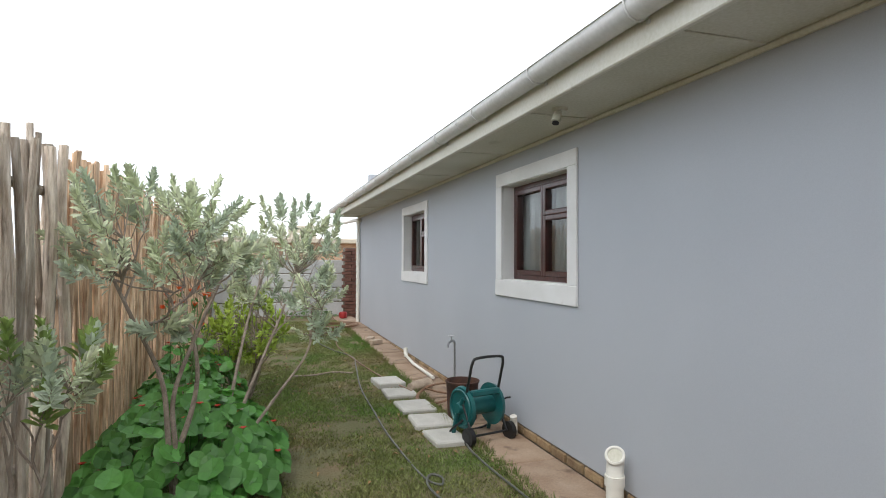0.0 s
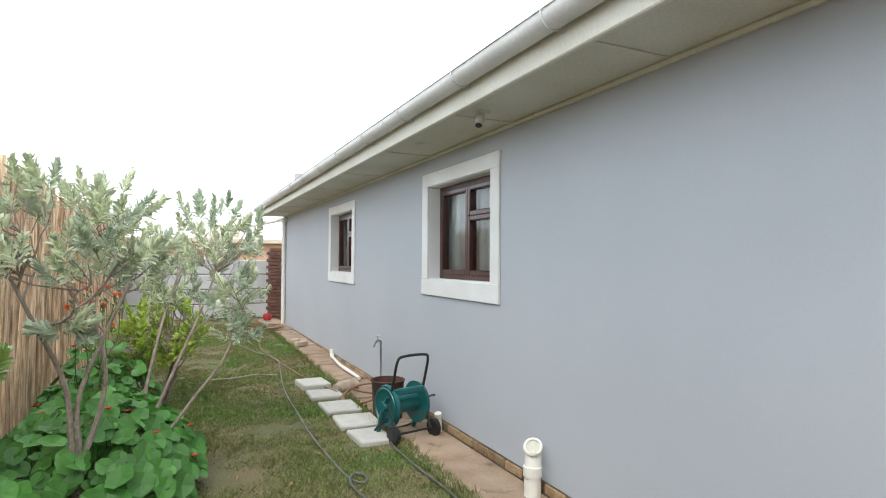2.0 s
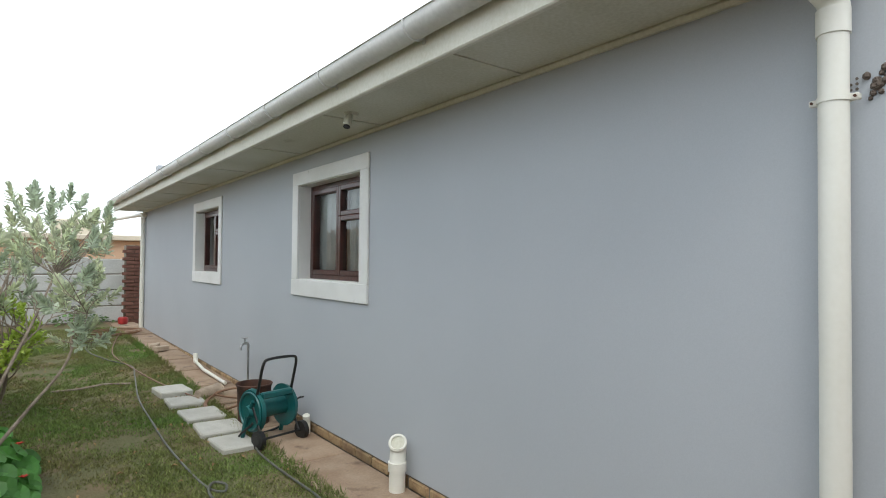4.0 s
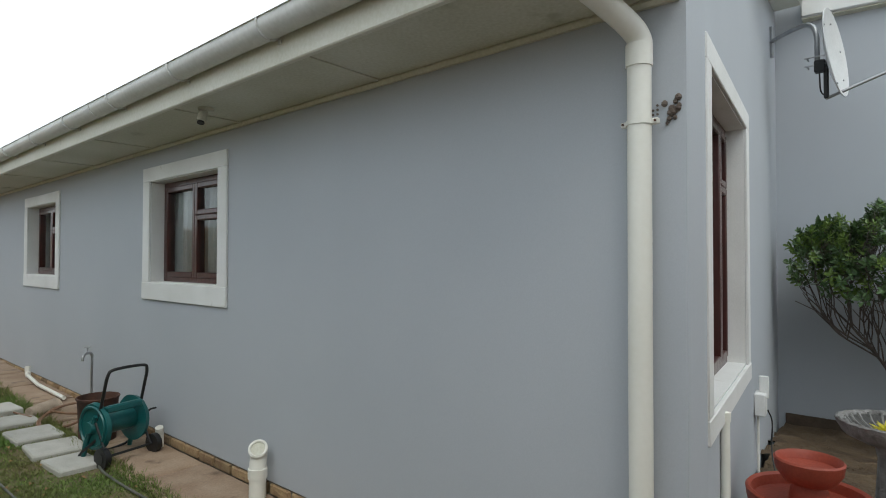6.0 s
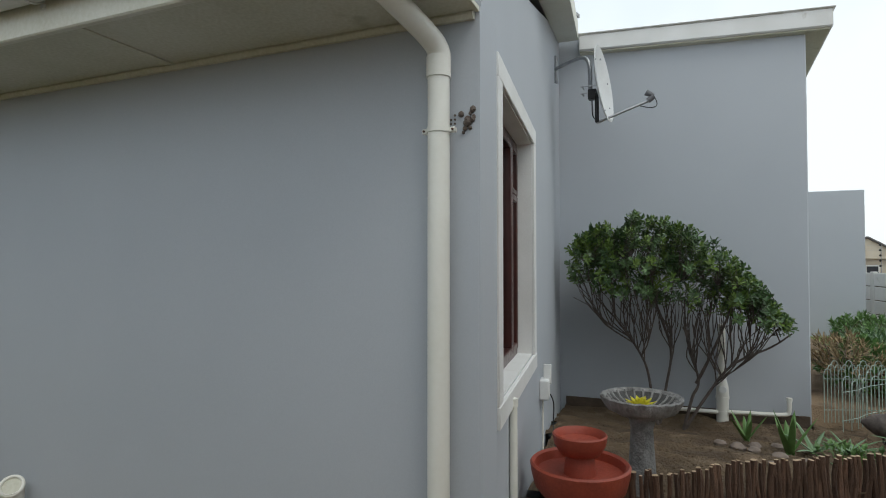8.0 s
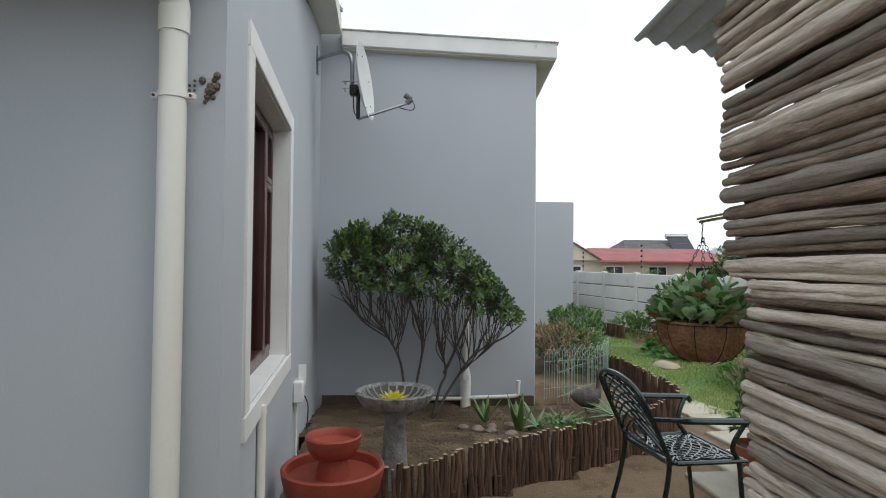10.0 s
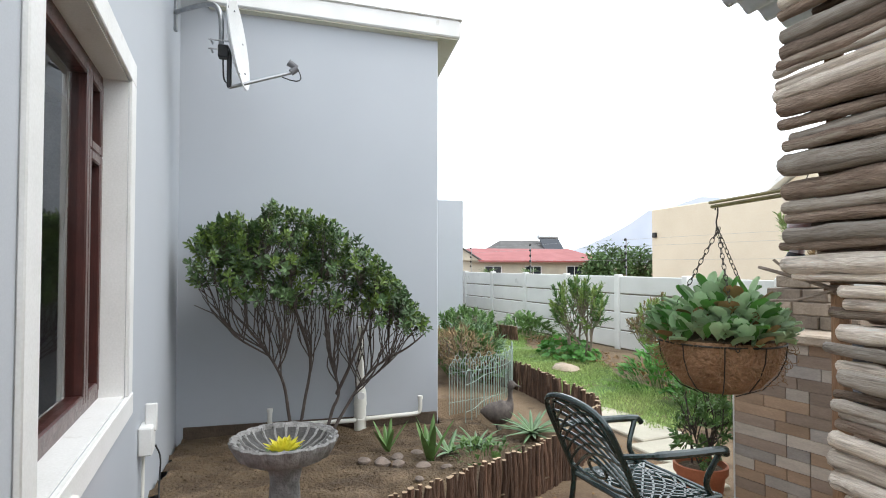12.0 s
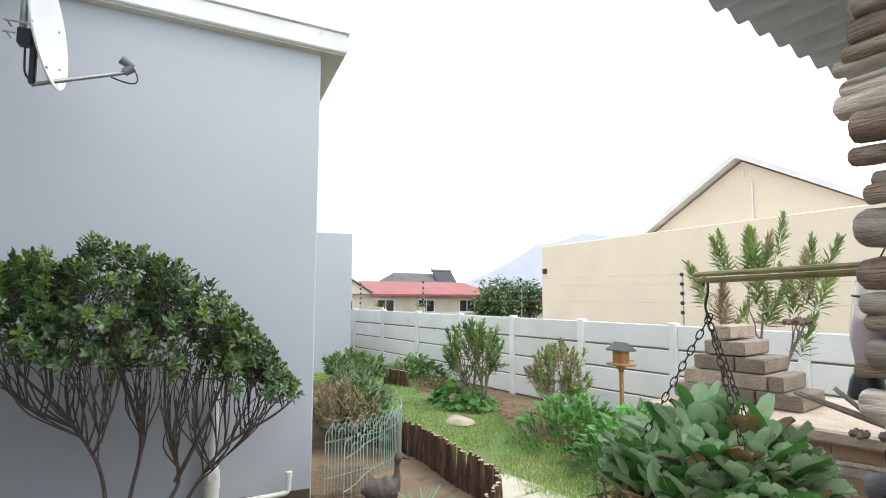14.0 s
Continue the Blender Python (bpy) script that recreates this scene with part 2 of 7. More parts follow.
M_STEEL = mat("galvanised_steel", (0.42, 0.43, 0.44), (0.32, 0.33, 0.34), 0.4, 12, 60, 0.08, metal=0.85)
M_WIRE = mat("pale_green_wire", (0.40, 0.49, 0.43), (0.32, 0.40, 0.35), 0.5, 12, 60, 0.03)
M_DISH = mat("white_dish_enamel", (0.74, 0.75, 0.75), (0.68, 0.69, 0.69), 0.35, 6, 60, 0.02)
M_TERRA = mat("terracotta_red", (0.36, 0.065, 0.033), (0.27, 0.05, 0.028), 0.55, 6, 70, 0.15, spots=((0.42, 0.16, 0.09), 9, 0.68))
M_TERRA2 = mat("orange_terracotta", (0.44, 0.15, 0.07), (0.36, 0.11, 0.05), 0.75, 6, 70, 0.15)
M_STONE = mat("cast_stone_grey", (0.31, 0.305, 0.295), (0.19, 0.185, 0.18), 0.9, 14, 70, 0.6, spots=((0.12, 0.115, 0.11), 12, 0.58))
M_DARKSTONE = mat("stained_dark_stone", (0.085, 0.083, 0.08), (0.045, 0.044, 0.042), 0.8, 14, 70, 0.4)
M_CHAIR = mat("dark_green_cast_metal", (0.018, 0.04, 0.036), (0.012, 0.026, 0.024), 0.24, 9, 70, 0.05, metal=0.2, coat=0.6)
M_COIR = mat("coconut_fibre", (0.42, 0.235, 0.125), (0.25, 0.125, 0.06), 0.95, 9, 60, 1.0, spots=((0.30, 0.17, 0.09), 8, 0.6), dist=0.03)
M_FIBRE = mat("loose_fibre", (0.30, 0.17, 0.08), rough=0.9, bump=0)
M_CHAIN = mat("dark_chain", (0.06, 0.05, 0.04), rough=0.5, metal=0.7, bump=0)
M_BAMBOO = mat("thin_cane", (0.33, 0.29, 0.12), (0.22, 0.19, 0.08), 0.5, 12, 60, 0.2)
M_TILE = [mat("stone_tile_" + k, c, tuple(v * 0.8 for v in c), 0.6, 7, 60, 0.12, obj=0.15, stretch=(1, 1, 4)) for k, c in
          (("pale", (0.60, 0.52, 0.44)), ("brown", (0.36, 0.27, 0.21)), ("grey", (0.45, 0.40, 0.36)), ("rust", (0.44, 0.30, 0.20)))]
M_PAVER = mat("stacked_paver", (0.50, 0.41, 0.32), (0.40, 0.32, 0.245), 0.9, 9, 80, 0.3, obj=0.15)
M_ORN = mat("dark_grey_ornament", (0.14, 0.14, 0.15), (0.085, 0.085, 0.095), 0.6, 10, 60, 0.2)
M_WINE = mat("red_liquid", (0.24, 0.004, 0.012), rough=0.15, bump=0)
M_BOTTLE = mat("cloudy_clear_plastic", (0.85, 0.85, 0.88), (0.8, 0.8, 0.84), 0.15, 8, 60, 0.0)
M_BOTTLE.node_tree.nodes["Principled BSDF"].inputs["Alpha"].default_value = 0.45
M_HOUSE = mat("cream_house_paint", (0.72, 0.63, 0.49), (0.68, 0.59, 0.455), 0.85, 0.8, 30, 0.06)
M_HOUSE2 = mat("pale_cream_paint", (0.62, 0.56, 0.45), rough=0.85, scale=1)
M_PEACH = mat("peach_house_paint", (0.62, 0.42, 0.28), rough=0.85, scale=1)
M_REDROOF = mat("red_roof_sheet", (0.33, 0.085, 0.08), (0.27, 0.07, 0.065), 0.6, 1, 10, 0.1)
M_DKROOF = mat("dark_roof_tile", (0.12, 0.115, 0.11), rough=0.8, scale=1)
M_DKGLASS = mat("dark_pane", (0.03, 0.035, 0.045), rough=0.12, bump=0)
# distance haze is mixed into this base colour as pale blue
M_MOUNT = mat("haze_tinted_mountain", (0.60, 0.66, 0.78), (0.64, 0.70, 0.80), 1.0, 0.004, 0.02, 0)
M_TREE = mat("far_tree_leaf", (0.12, 0.20, 0.07), (0.08, 0.14, 0.05), 0.7, 0.8, 20, 0, island=0.4, trans=0.15)
M_REDBRICK = mat("red_brick", (0.20, 0.095, 0.07), (0.13, 0.06, 0.045), 0.9, 8, 60, 0.3, obj=0.15)
M_PEBBLE = mat("grey_pebble", (0.24, 0.19, 0.155), (0.15, 0.12, 0.10), 0.85, 14, 70, 0.3, island=0.3, obj=0.2)
M_SHEET = mat("corrugated_zinc", (0.64, 0.65, 0.66), (0.54, 0.55, 0.56), 0.5, 3, 40, 0.06, metal=0.15)
M_MUD = mat("mud_nest", (0.15, 0.12, 0.10), rough=0.95, bump=0.6)
M_DUCK = mat("brown_painted_statue", (0.14, 0.115, 0.10), (0.075, 0.06, 0.055), 0.7, 20, 80, 0.3)
M_BIRDWOOD = mat("orange_pine", (0.44, 0.23, 0.08), (0.36, 0.18, 0.06), 0.7, 9, 50, 0.2, stretch=(1, 1, 6))
M_REDPAINT = mat("red_tap_paint", (0.35, 0.02, 0.02), rough=0.5, bump=0)

# ---- mesh helpers ----


class G:
    """Collects vertices and faces of one mesh."""

    def __init__(self):
        self.v, self.f = [], []

    def add(self, vs, fs):
        o = len(self.v)
        self.v.extend(vs)
        self.f.extend([tuple(i + o for i in f) for f in fs])
        return self

    def box(self, x0, y0, z0, x1, y1, z1, b=0.0, m=None):
        """A box with chamfered edges."""
        c = ((x0 + x1) / 2, (y0 + y1) / 2, (z0 + z1) / 2)
        h = (abs(x1 - x0) / 2, abs(y1 - y0) / 2, abs(z1 - z0) / 2)
        b = min(b, *[a * 0.9 for a in h])
        if b <= 0:
            vs = [(c[0] + sx * h[0], c[1] + sy * h[1], c[2] + sz * h[2]) for sx in (-1, 1) for sy in (-1, 1) for sz in (-1, 1)]
            fs = [(0, 1, 3, 2), (4, 6, 7, 5), (0, 4, 5, 1), (2, 3, 7, 6), (0, 2, 6, 4), (1, 5, 7, 3)]
        else:
            vs, ix = [], {}
            for sx in (-1, 1):
                for sy in (-1, 1):
                    for sz in (-1, 1):
                        s = (sx, sy, sz)
                        for a in range(3):
                            ix[s, a] = len(vs)
                            vs.append(tuple(c[k] + s[k] * (h[k] - (0 if k == a else b)) for k in range(3)))
            fs = []
            for a in range(3):
                p, q = [k for k in range(3) if k != a]
                for sa in (-1, 1):
                    ring = []
                    for sp, sq in ((-1, -1), (1, -1), (1, 1), (-1, 1)):
                        s = [0, 0, 0]
                        s[a], s[p], s[q] = sa, sp, sq
                        ring.append(ix[tuple(s), a])
                    fs.append(tuple(ring))
                for sp in (-1, 1):
                    for sq in (-1, 1):
                        s, t = [0, 0, 0], [0, 0, 0]
                        s[a], s[p], s[q] = -1, sp, sq
                        t[a], t[p], t[q] = 1, sp, sq
                        s, t = tuple(s), tuple(t)
                        fs.append((ix[s, p], ix[t, p], ix[t, q], ix[s, q]))
            for sx in (-1, 1):
                for sy in (-1, 1):
                    for sz in (-1, 1):
                        fs.append(tuple(ix[(sx, sy, sz), a] for a in range(3)))
        if m is not None:
            vs = [tuple(m @ Vector(v)) for v in vs]
        return self.add(vs, fs)

    def tube(self, pts, r, n=8, cap=True, closed=False):
        """A round tube along points; r is one radius or one for each point."""
        pts = [Vector(p) for p in pts]
        rs = list(r) if isinstance(r, (list, tuple)) else [r] * len(pts)
        k, vs, fs = len(pts), [], []
        side = None
        for i, p in enumerate(pts):
            a = pts[(i - 1) % k] if (i or closed) else p
            c = pts[(i + 1) % k] if (i < k - 1 or closed) else p
            d = (c - a)
            d = d.normalized() if d.length > 1e-9 else Vector((0, 0, 1))
            if side is None:
                side = d.cross(Vector((0, 0, 1)))
                if side.length < 0.05:
                    side = d.cross(Vector((1, 0, 0)))
            side = side - d * side.dot(d)
            side = side.normalized() if side.length > 1e-9 else d.orthogonal().normalized()
            up = d.cross(side)
            for j in range(n):
                w = 2 * math.pi * j / n
                vs.append(tuple(p + (side * math.cos(w) + up * math.sin(w)) * rs[i]))
        for i in range(k if closed else k - 1):
            i2 = (i + 1) % k
            for j in range(n):
                j2 = (j + 1) % n
                fs.append((i * n + j, i * n + j2, i2 * n + j2, i2 * n + j))
        if cap and not closed:
            fs.append(tuple(range(n - 1, -1, -1)))
            fs.append(tuple(range((k - 1) * n, k * n)))
        return self.add(vs, fs)

    def lathe(self, prof, n=32, c=(0, 0, 0), wave=None):
        """A turned shape from (radius, z) pairs; wave(angle, radius) scales the radius."""
        vs, fs = [], []
        for r, z in prof:
            for j in range(n):
                w = 2 * math.pi * j / n
                q = r * (wave(w, r) if wave else 1)
                vs.append((c[0] + q * math.cos(w), c[1] + q * math.sin(w), c[2] + z))
        for i in range(len(prof) - 1):
            for j in range(n):
                j2 = (j + 1) % n
                fs.append((i * n + j, i * n + j2, (i + 1) * n + j2, (i + 1) * n + j))
        fs.append(tuple(range(n - 1, -1, -1)))
        fs.append(tuple(range((len(prof) - 1) * n, len(prof) * n)))
        return self.add(vs, fs)

    def leaf(self, p, d, up, length, width, fold=0.25, bend=0.0):
        """A folded, bent leaf."""
        p, d = Vector(p), Vector(d).normalized()
        s = d.cross(Vector(up))
        s = s.normalized() if s.length > 1e-6 else d.orthogonal().normalized()
        n = s.cross(d)
        mid = p + d * length * 0.5 + n * (bend * 0.4 * length)
        tip = p + d * length - n * (bend * length)
        a, b = mid + s * width / 2 + n * fold * width, mid - s * width / 2 + n * fold * width
        return self.add([tuple(q) for q in (p, a, mid, b, tip)], [(0, 1, 2), (0, 2, 3), (1, 4, 2), (2, 4, 3)])

    def blade(self, p, d, up, length, width, fold=0.15, bend=0.1):
        """A blunt oval leaf with a folded midrib and a bent tip."""
        p, d = Vector(p), Vector(d).normalized()
        s = d.cross(Vector(up))
        s = s.normalized() if s.length > 1e-6 else d.orthogonal().normalized()
        n = s.cross(d)
        vs = [p]
        for t, h in ((0.38, 0.42), (0.78, 0.40)):
            m = p + d * length * t - n * (bend * length * t * t)
            vs += [m + s * width * h + n * fold * width, m, m - s * width * h + n * fold * width]
        vs.append(p + d * length - n * (bend * length))
        return self.add([tuple(q) for q in vs], [(0, 1, 2), (0, 2, 3), (1, 4, 5, 2), (2, 5, 6, 3), (4, 7, 5), (5, 7, 6)])

    def mesh(self, name, material, smooth=False):
        me = bpy.data.meshes.new(name)
        me.from_pydata(self.v, [], self.f)
        me.materials.append(material)
        if smooth:
            me.polygons.foreach_set("use_smooth", [True] * len(me.polygons))
            me.set_sharp_from_angle(angle=radians(38))
        me.update()
        return me


def part(name, g, material, parent, label="", at=None, smooth=True):
    """Links a collected mesh, or a mesh made before, as one part under its thing."""
    ob = new(name, g.mesh(name, material, smooth) if isinstance(g, G) else g)
    ob.parent = parent
    if at is not None:
        ob.matrix_basis = at
    return tagged(ob, label)


def thing(name, label, category, at=(0, 0, 0), turn=0.0, group="", kind=""):
    ob = new(name)
    ob.empty_display_size = 0.1
    ob.matrix_basis = pose(*at, 0, 0, turn)
    return tagged(ob, label, category, group, kind)


def solid(name, g, material, label, category, at=(0, 0, 0), turn=0.0, kind="", group="", smooth=True):
    ob = new(name, g.mesh(name, material, smooth))
    ob.matrix_basis = pose(*at, 0, 0, turn)
    return tagged(ob, label, category, group, kind)


def rnd(seed):
    return random.Random(seed)


def arc(a, b, sag, n=8):
    """Points from a to b on a curve that sags by a vector."""
    a, b, s = Vector(a), Vector(b), Vector(sag)
    return [a.lerp(b, i / n) + s * (4 * (i / n) * (1 - i / n)) for i in range(n + 1)]


def smooth_path(pts, n=6):
    """A Catmull-Rom curve through points."""
    p = [Vector(q) for q in pts]
    p = [2 * p[0] - p[1]] + p + [2 * p[-1] - p[-2]]
    out = []
    for i in range(1, len(p) - 2):
        for k in range(n):
            t = k / n
            out.append(0.5 * (2 * p[i] + (p[i + 1] - p[i - 1]) * t + (2 * p[i - 1] - 5 * p[i] + 4 * p[i + 1] - p[i + 2]) * t * t
                              + (3 * p[i] - p[i - 1] - 3 * p[i + 1] + p[i + 2]) * t ** 3))
    out.append(p[-2])
    return out


def holed_wall(g, length, z0, z1, thick, holes, top=None):
    """A wall along local x, its face at y = 0 and its body towards +y, with holes (x0, z0, x1, z1) right through it. top(x): its upper edge."""
    xs = sorted({0, length, *[h[0] for h in holes], *[h[2] for h in holes]})
    zs = sorted({z0, z1, *[h[1] for h in holes], *[h[3] for h in holes]})
    up = lambda x, z: (top(x) if (top and z == z1) else z)
    for xa, xb in zip(xs, xs[1:]):
        for za, zb in zip(zs, zs[1:]):
            if any(h[0] <= xa and xb <= h[2] and h[1] <= za and zb <= h[3] for h in holes):
                continue
            for y, flip in ((0, 1), (thick, -1)):
                q = [(xa, y, za), (xb, y, za), (xb, y, up(xb, zb)), (xa, y, up(xa, zb))]
                g.add(q, [(0, 1, 2, 3)[::flip]])
    for a, b, c, d in [(h[0], h[1], h[2], h[3]) for h in holes]:
        for (xa, za), (xb, zb) in (((a, b), (c, b)), ((c, b), (c, d)), ((c, d), (a, d)), ((a, d), (a, b))):
            g.add([(xa, 0, za), (xb, 0, zb), (xb, thick, zb), (xa, thick, za)], [(0, 1, 2, 3)])
    e = [(0, z0), (length, z0), (length, up(length, z1)), (0, up(0, z1))]
    for (xa, za), (xb, zb) in zip(e, e[1:] + e[:1]):
        g.add([(xa, 0, za), (xa, thick, za), (xb, thick, zb), (xb, 0, zb)], [(0, 1, 2, 3)])
    return g

# ---- the setting: ground ----
GN = 40


def ground_z(x, y):
    """The lie of the land: flat by the house, a little higher at the far end of the side lawn."""
    if 1.5 < x < 4.8 and -2.4 < y < 0.7 and y > -2.4 and not (x < 2.7 and y < -0.4 - (x - 1.4) * 1.4):
        return -0.32
    far = max(0.0, min(1.0, (y - 4.0) / 8.5))
    return 0.10 * far if x < 0.2 else 0.0


g = G()
xs = [-4000, -800, -150, -40, -12, -6] + [-4 + 0.25 * i for i in range(72)] + [16, 22, 40, 150, 800, 4000]
ys = [-4000, -800, -150, -40, -16, -11] + [-8 + 0.25 * i for i in range(92)] + [17, 22, 40, 150, 800, 4000]
rg = rnd(3)
vs = [(x, y, ground_z(x, y) - 0.012 + rg.uniform(-0.006, 0.006)) for x in xs for y in ys]
W = len(ys)
g.add(vs, [(i * W + j, (i + 1) * W + j, (i + 1) * W + j + 1, i * W + j + 1) for i in range(len(xs) - 1) for j in range(W - 1)])
ground = solid("ground", g, M_SAND, "bare sandy brown garden ground with darker damp patches", "ground", kind="structure")


def sheet(name, outline, z, material, label, category, seed=0, step=0.08, rough=0.008):
    """A slightly uneven sheet over the ground within a test of x and y."""
    x0, y0, x1, y1, inside = outline
    nx, ny = int((x1 - x0) / step), int((y1 - y0) / step)
    r, q, ids = rnd(seed), G(), {}
    for i in range(nx + 1):
        for j in range(ny + 1):
            x, y = x0 + i * step, y0 + j * step
            ids[i, j] = (x, y, z(x, y) + r.uniform(-rough, rough))
    keep, vv, ff = {}, [], []
    for i in range(nx):
        for j in range(ny):
            if inside(x0 + (i + 0.5) * step, y0 + (j + 0.5) * step):
                f = []
                for k in ((i, j), (i + 1, j), (i + 1, j + 1), (i, j + 1)):
                    if k not in keep:
                        keep[k] = len(vv)
                        vv.append(ids[k])
                    f.append(keep[k])
                ff.append(tuple(f))
    q.add(vv, ff)
    return solid(name, q, material, label, category, kind="structure")


def mixed_ground(name, green, brown):
    """Turf: green patches broken by brown bare earth."""
    m = mat(name, green, brown, 0.95, 1.3, 60, 0.6, spots=((0.19, 0.125, 0.07), 1.7, 0.55), dist=0.02)
    return m


M_TURF = mixed_ground("thin_turf", (0.11, 0.125, 0.045), (0.17, 0.125, 0.07))
M_TURF2 = mixed_ground("green_turf", (0.11, 0.19, 0.045), (0.16, 0.19, 0.065))
lawn_in = lambda x, y: x > -3.1 + 0.5 * max(0, 1 - abs(y - 5) / 3)
lawn = sheet("side_lawn", (-3.1, 0.6, -0.47, 13.5, lawn_in), lambda x, y: ground_z(x, y) + 0.003, M_TURF, "thin patchy green and brown side lawn", "lawn", 1)
BED = [(1.35, -0.42), (1.42, -0.66), (1.72, -0.99), (2.08, -1.6), (2.44, -2.2), (2.85, -2.66), (3.4, -3.06), (4.2, -3.08), (5.12, -3.06), (5.8, -2.75), (6.6, -2.6)]


def bed_edge_y(x):
    """The y of the stick edging at x."""
    for (xa, ya), (xb, yb) in zip(BED, BED[1:]):
        if xa <= x <= xb:
            return ya + (yb - ya) * (x - xa) / (xb - xa)
    return 99 if x < BED[0][0] else -2.6


def bed_z(x, y):
    """The bed's soil: highest along its edging, falling to the foot of the wing."""
    f = max(0.0, min(1.0, (x - 2.6) / 1.6))
    return 0.09 - 0.26 * f + 0.04 * noise.noise(Vector((x * 1.7, y * 1.7, 0))) + 0.02 * noise.noise(Vector((x * 6, y * 6, 3)))


bed_soil = sheet("bed_soil", (1.4, -3.1, 6.6, 0.5, lambda x, y: y > bed_edge_y(x) + 0.03 and y < 0.12 * x - 0.02 and (x < 4.72 or y < -1.98)),
                 bed_z, M_SOIL, "raised brown soil of the stick-edged flower bed", "soil", 2, rough=0.02)
lawn2 = sheet("garden_lawn", (3.4, -5.4, 13.0, -2.6, lambda x, y: y < bed_edge_y(x) - 0.12 - max(0, 4.3 - x) * 0.55 and y > -4.55 - (13 - x) * 0.03 - 0.2 * math.sin(x * 2.1) and not (x > 6.5 and y > -3.25)),
              lambda x, y: 0.004, M_TURF2, "lush green lawn strip along the boundary wall", "lawn", 4)

# ---- the setting: house ----
SLOPE = 0.33
CK = 0.12
CT = math.degrees(math.atan(CK))
WIN_A, WIN_B = (3.25, 1.305, 4.42, 2.165), (6.99, 1.305, 8.15, 2.165)

house = thing("wall_main", "long grey plastered house wall with two white-trimmed windows", "wall", kind="structure")
# local x runs along +y of the world, body towards +x
T_MAIN = Matrix(((0, 1, 0, 0), (1, 0, 0, 0), (0, 0, 1, 0), (0, 0, 0, 1)))
g = G()
holed_wall(g, 12.46, 0.088, 2.47, 0.22, [WIN_A, WIN_B])
g.v = [tuple(T_MAIN @ Vector(v)) for v in g.v]
g.f = [f[::-1] for f in g.f]
wall_main = part("plaster", g, M_WALL, house, smooth=False)
CW = (0.435, 0.87, 1.755, 2.305)
CL = 1.0 / math.cos(radians(CT))
side = thing("wall_gable", "grey plastered gable wall with a tall white-trimmed window", "wall", turn=CT, kind="structure")
g = G()
holed_wall(g, 4.75 * CL - 0.03, -0.25, 2.47, 0.22, [(CW[0] * CL - 0.03, CW[1], CW[2] * CL - 0.03, CW[3])], top=lambda x: 2.70 + SLOPE * x)
g.v = [(x + 0.03, y, z) for x, y, z in g.v]
part("plaster", g, M_WALL, side, smooth=False)
wing = thing("wall_wing", "tall blank grey plastered wall of the wing", "wall", kind="structure")
g = G()
wing_z = lambda x, y: 0.040 * (y + 2.19) - 0.12 * (x - 4.63)
g.box(4.735, -1.97, -0.25, 9.5, 0.9, 3.868, 0.012)
g.v = [(x, y, z + wing_z(x, y) if z > 3 else z) for x, y, z in g.v]
part("plaster", g, M_WALL, wing, smooth=False)
part("upstand", G().box(4.737, 0.325, 3.85, 6.0, 0.9, 4.22, 0.004), M_WALL, wing, smooth=False)
g = G()
g.box(4.733, -1.955, -0.3, 4.715, 0.5, -0.07, 0.004)
solid("plinth_wing", g, M_DAMP, "dark damp plinth at the foot of the wing wall", "plinth", kind="structure")
g = G()
g.box(11.4, -4.2, -0.2, 16, 2.0, 2.94, 0.015)
solid("wall_outbuilding", g, M_WALL, "plain grey flat-topped wall of an outbuilding", "wall", kind="structure")
# walls that close the house out of sight
g = G()
g.box(0.2, 12.2, 0.0, 9.5, 12.44, 3.4)
g.box(9.3, 0.9, 0.0, 9.5, 12.2, 3.4)
solid("wall_back", g, M_WALL, "plain grey rear walls of the house", "wall", kind="structure")
g = G()
g.box(0.22, 0.75, 0.2, 9.3, 12.2, 0.3)
solid("floor", g, M_ROOM, "plain floor inside the dark rooms", "floor", kind="structure")
g = G()
g.box(2.8, 0.86, 0.3, 2.9, 12.2, 2.45)
g.box(0.22, 5.6, 0.3, 2.8, 5.7, 2.45)
solid("wall_inside", g, M_ROOM, "plain inner walls of the dark rooms", "wall", kind="structure")
g = G()
g.box(0.22, 0.86, 2.45, 4.7, 12.2, 2.5)
solid("ceiling", g, M_ROOM, "plain flat ceiling inside", "ceiling", kind="structure")

# eaves along the main wall
g = G()
g.box(-0.5, 0.0, 2.445, -0.002, 12.5, 2.465, 0.002)
eave = solid("soffit", g, M_CREAM, "cream painted eave soffit boards", "soffit", kind="structure")
for yj in (1.55, 2.95, 4.35, 5.75, 7.15, 8.55, 9.95, 11.3):
    part("cover_strip", G().box(-0.5, yj - 0.02, 2.437, -0.03, yj + 0.02, 2.445, 0.002), M_CREAM, eave)
part("cornice", G().tube([(-0.012, 0.02, 2.432), (-0.012, 12.45, 2.432)], 0.018, 6), M_CREAM, eave)
g = G()
g.box(-0.535, -0.02, 2.42, -0.5, 12.52, 2.63, 0.006)
solid("fascia", g, M_FASCIA, "cream painted fascia board behind the gutter", "fascia", kind="structure")


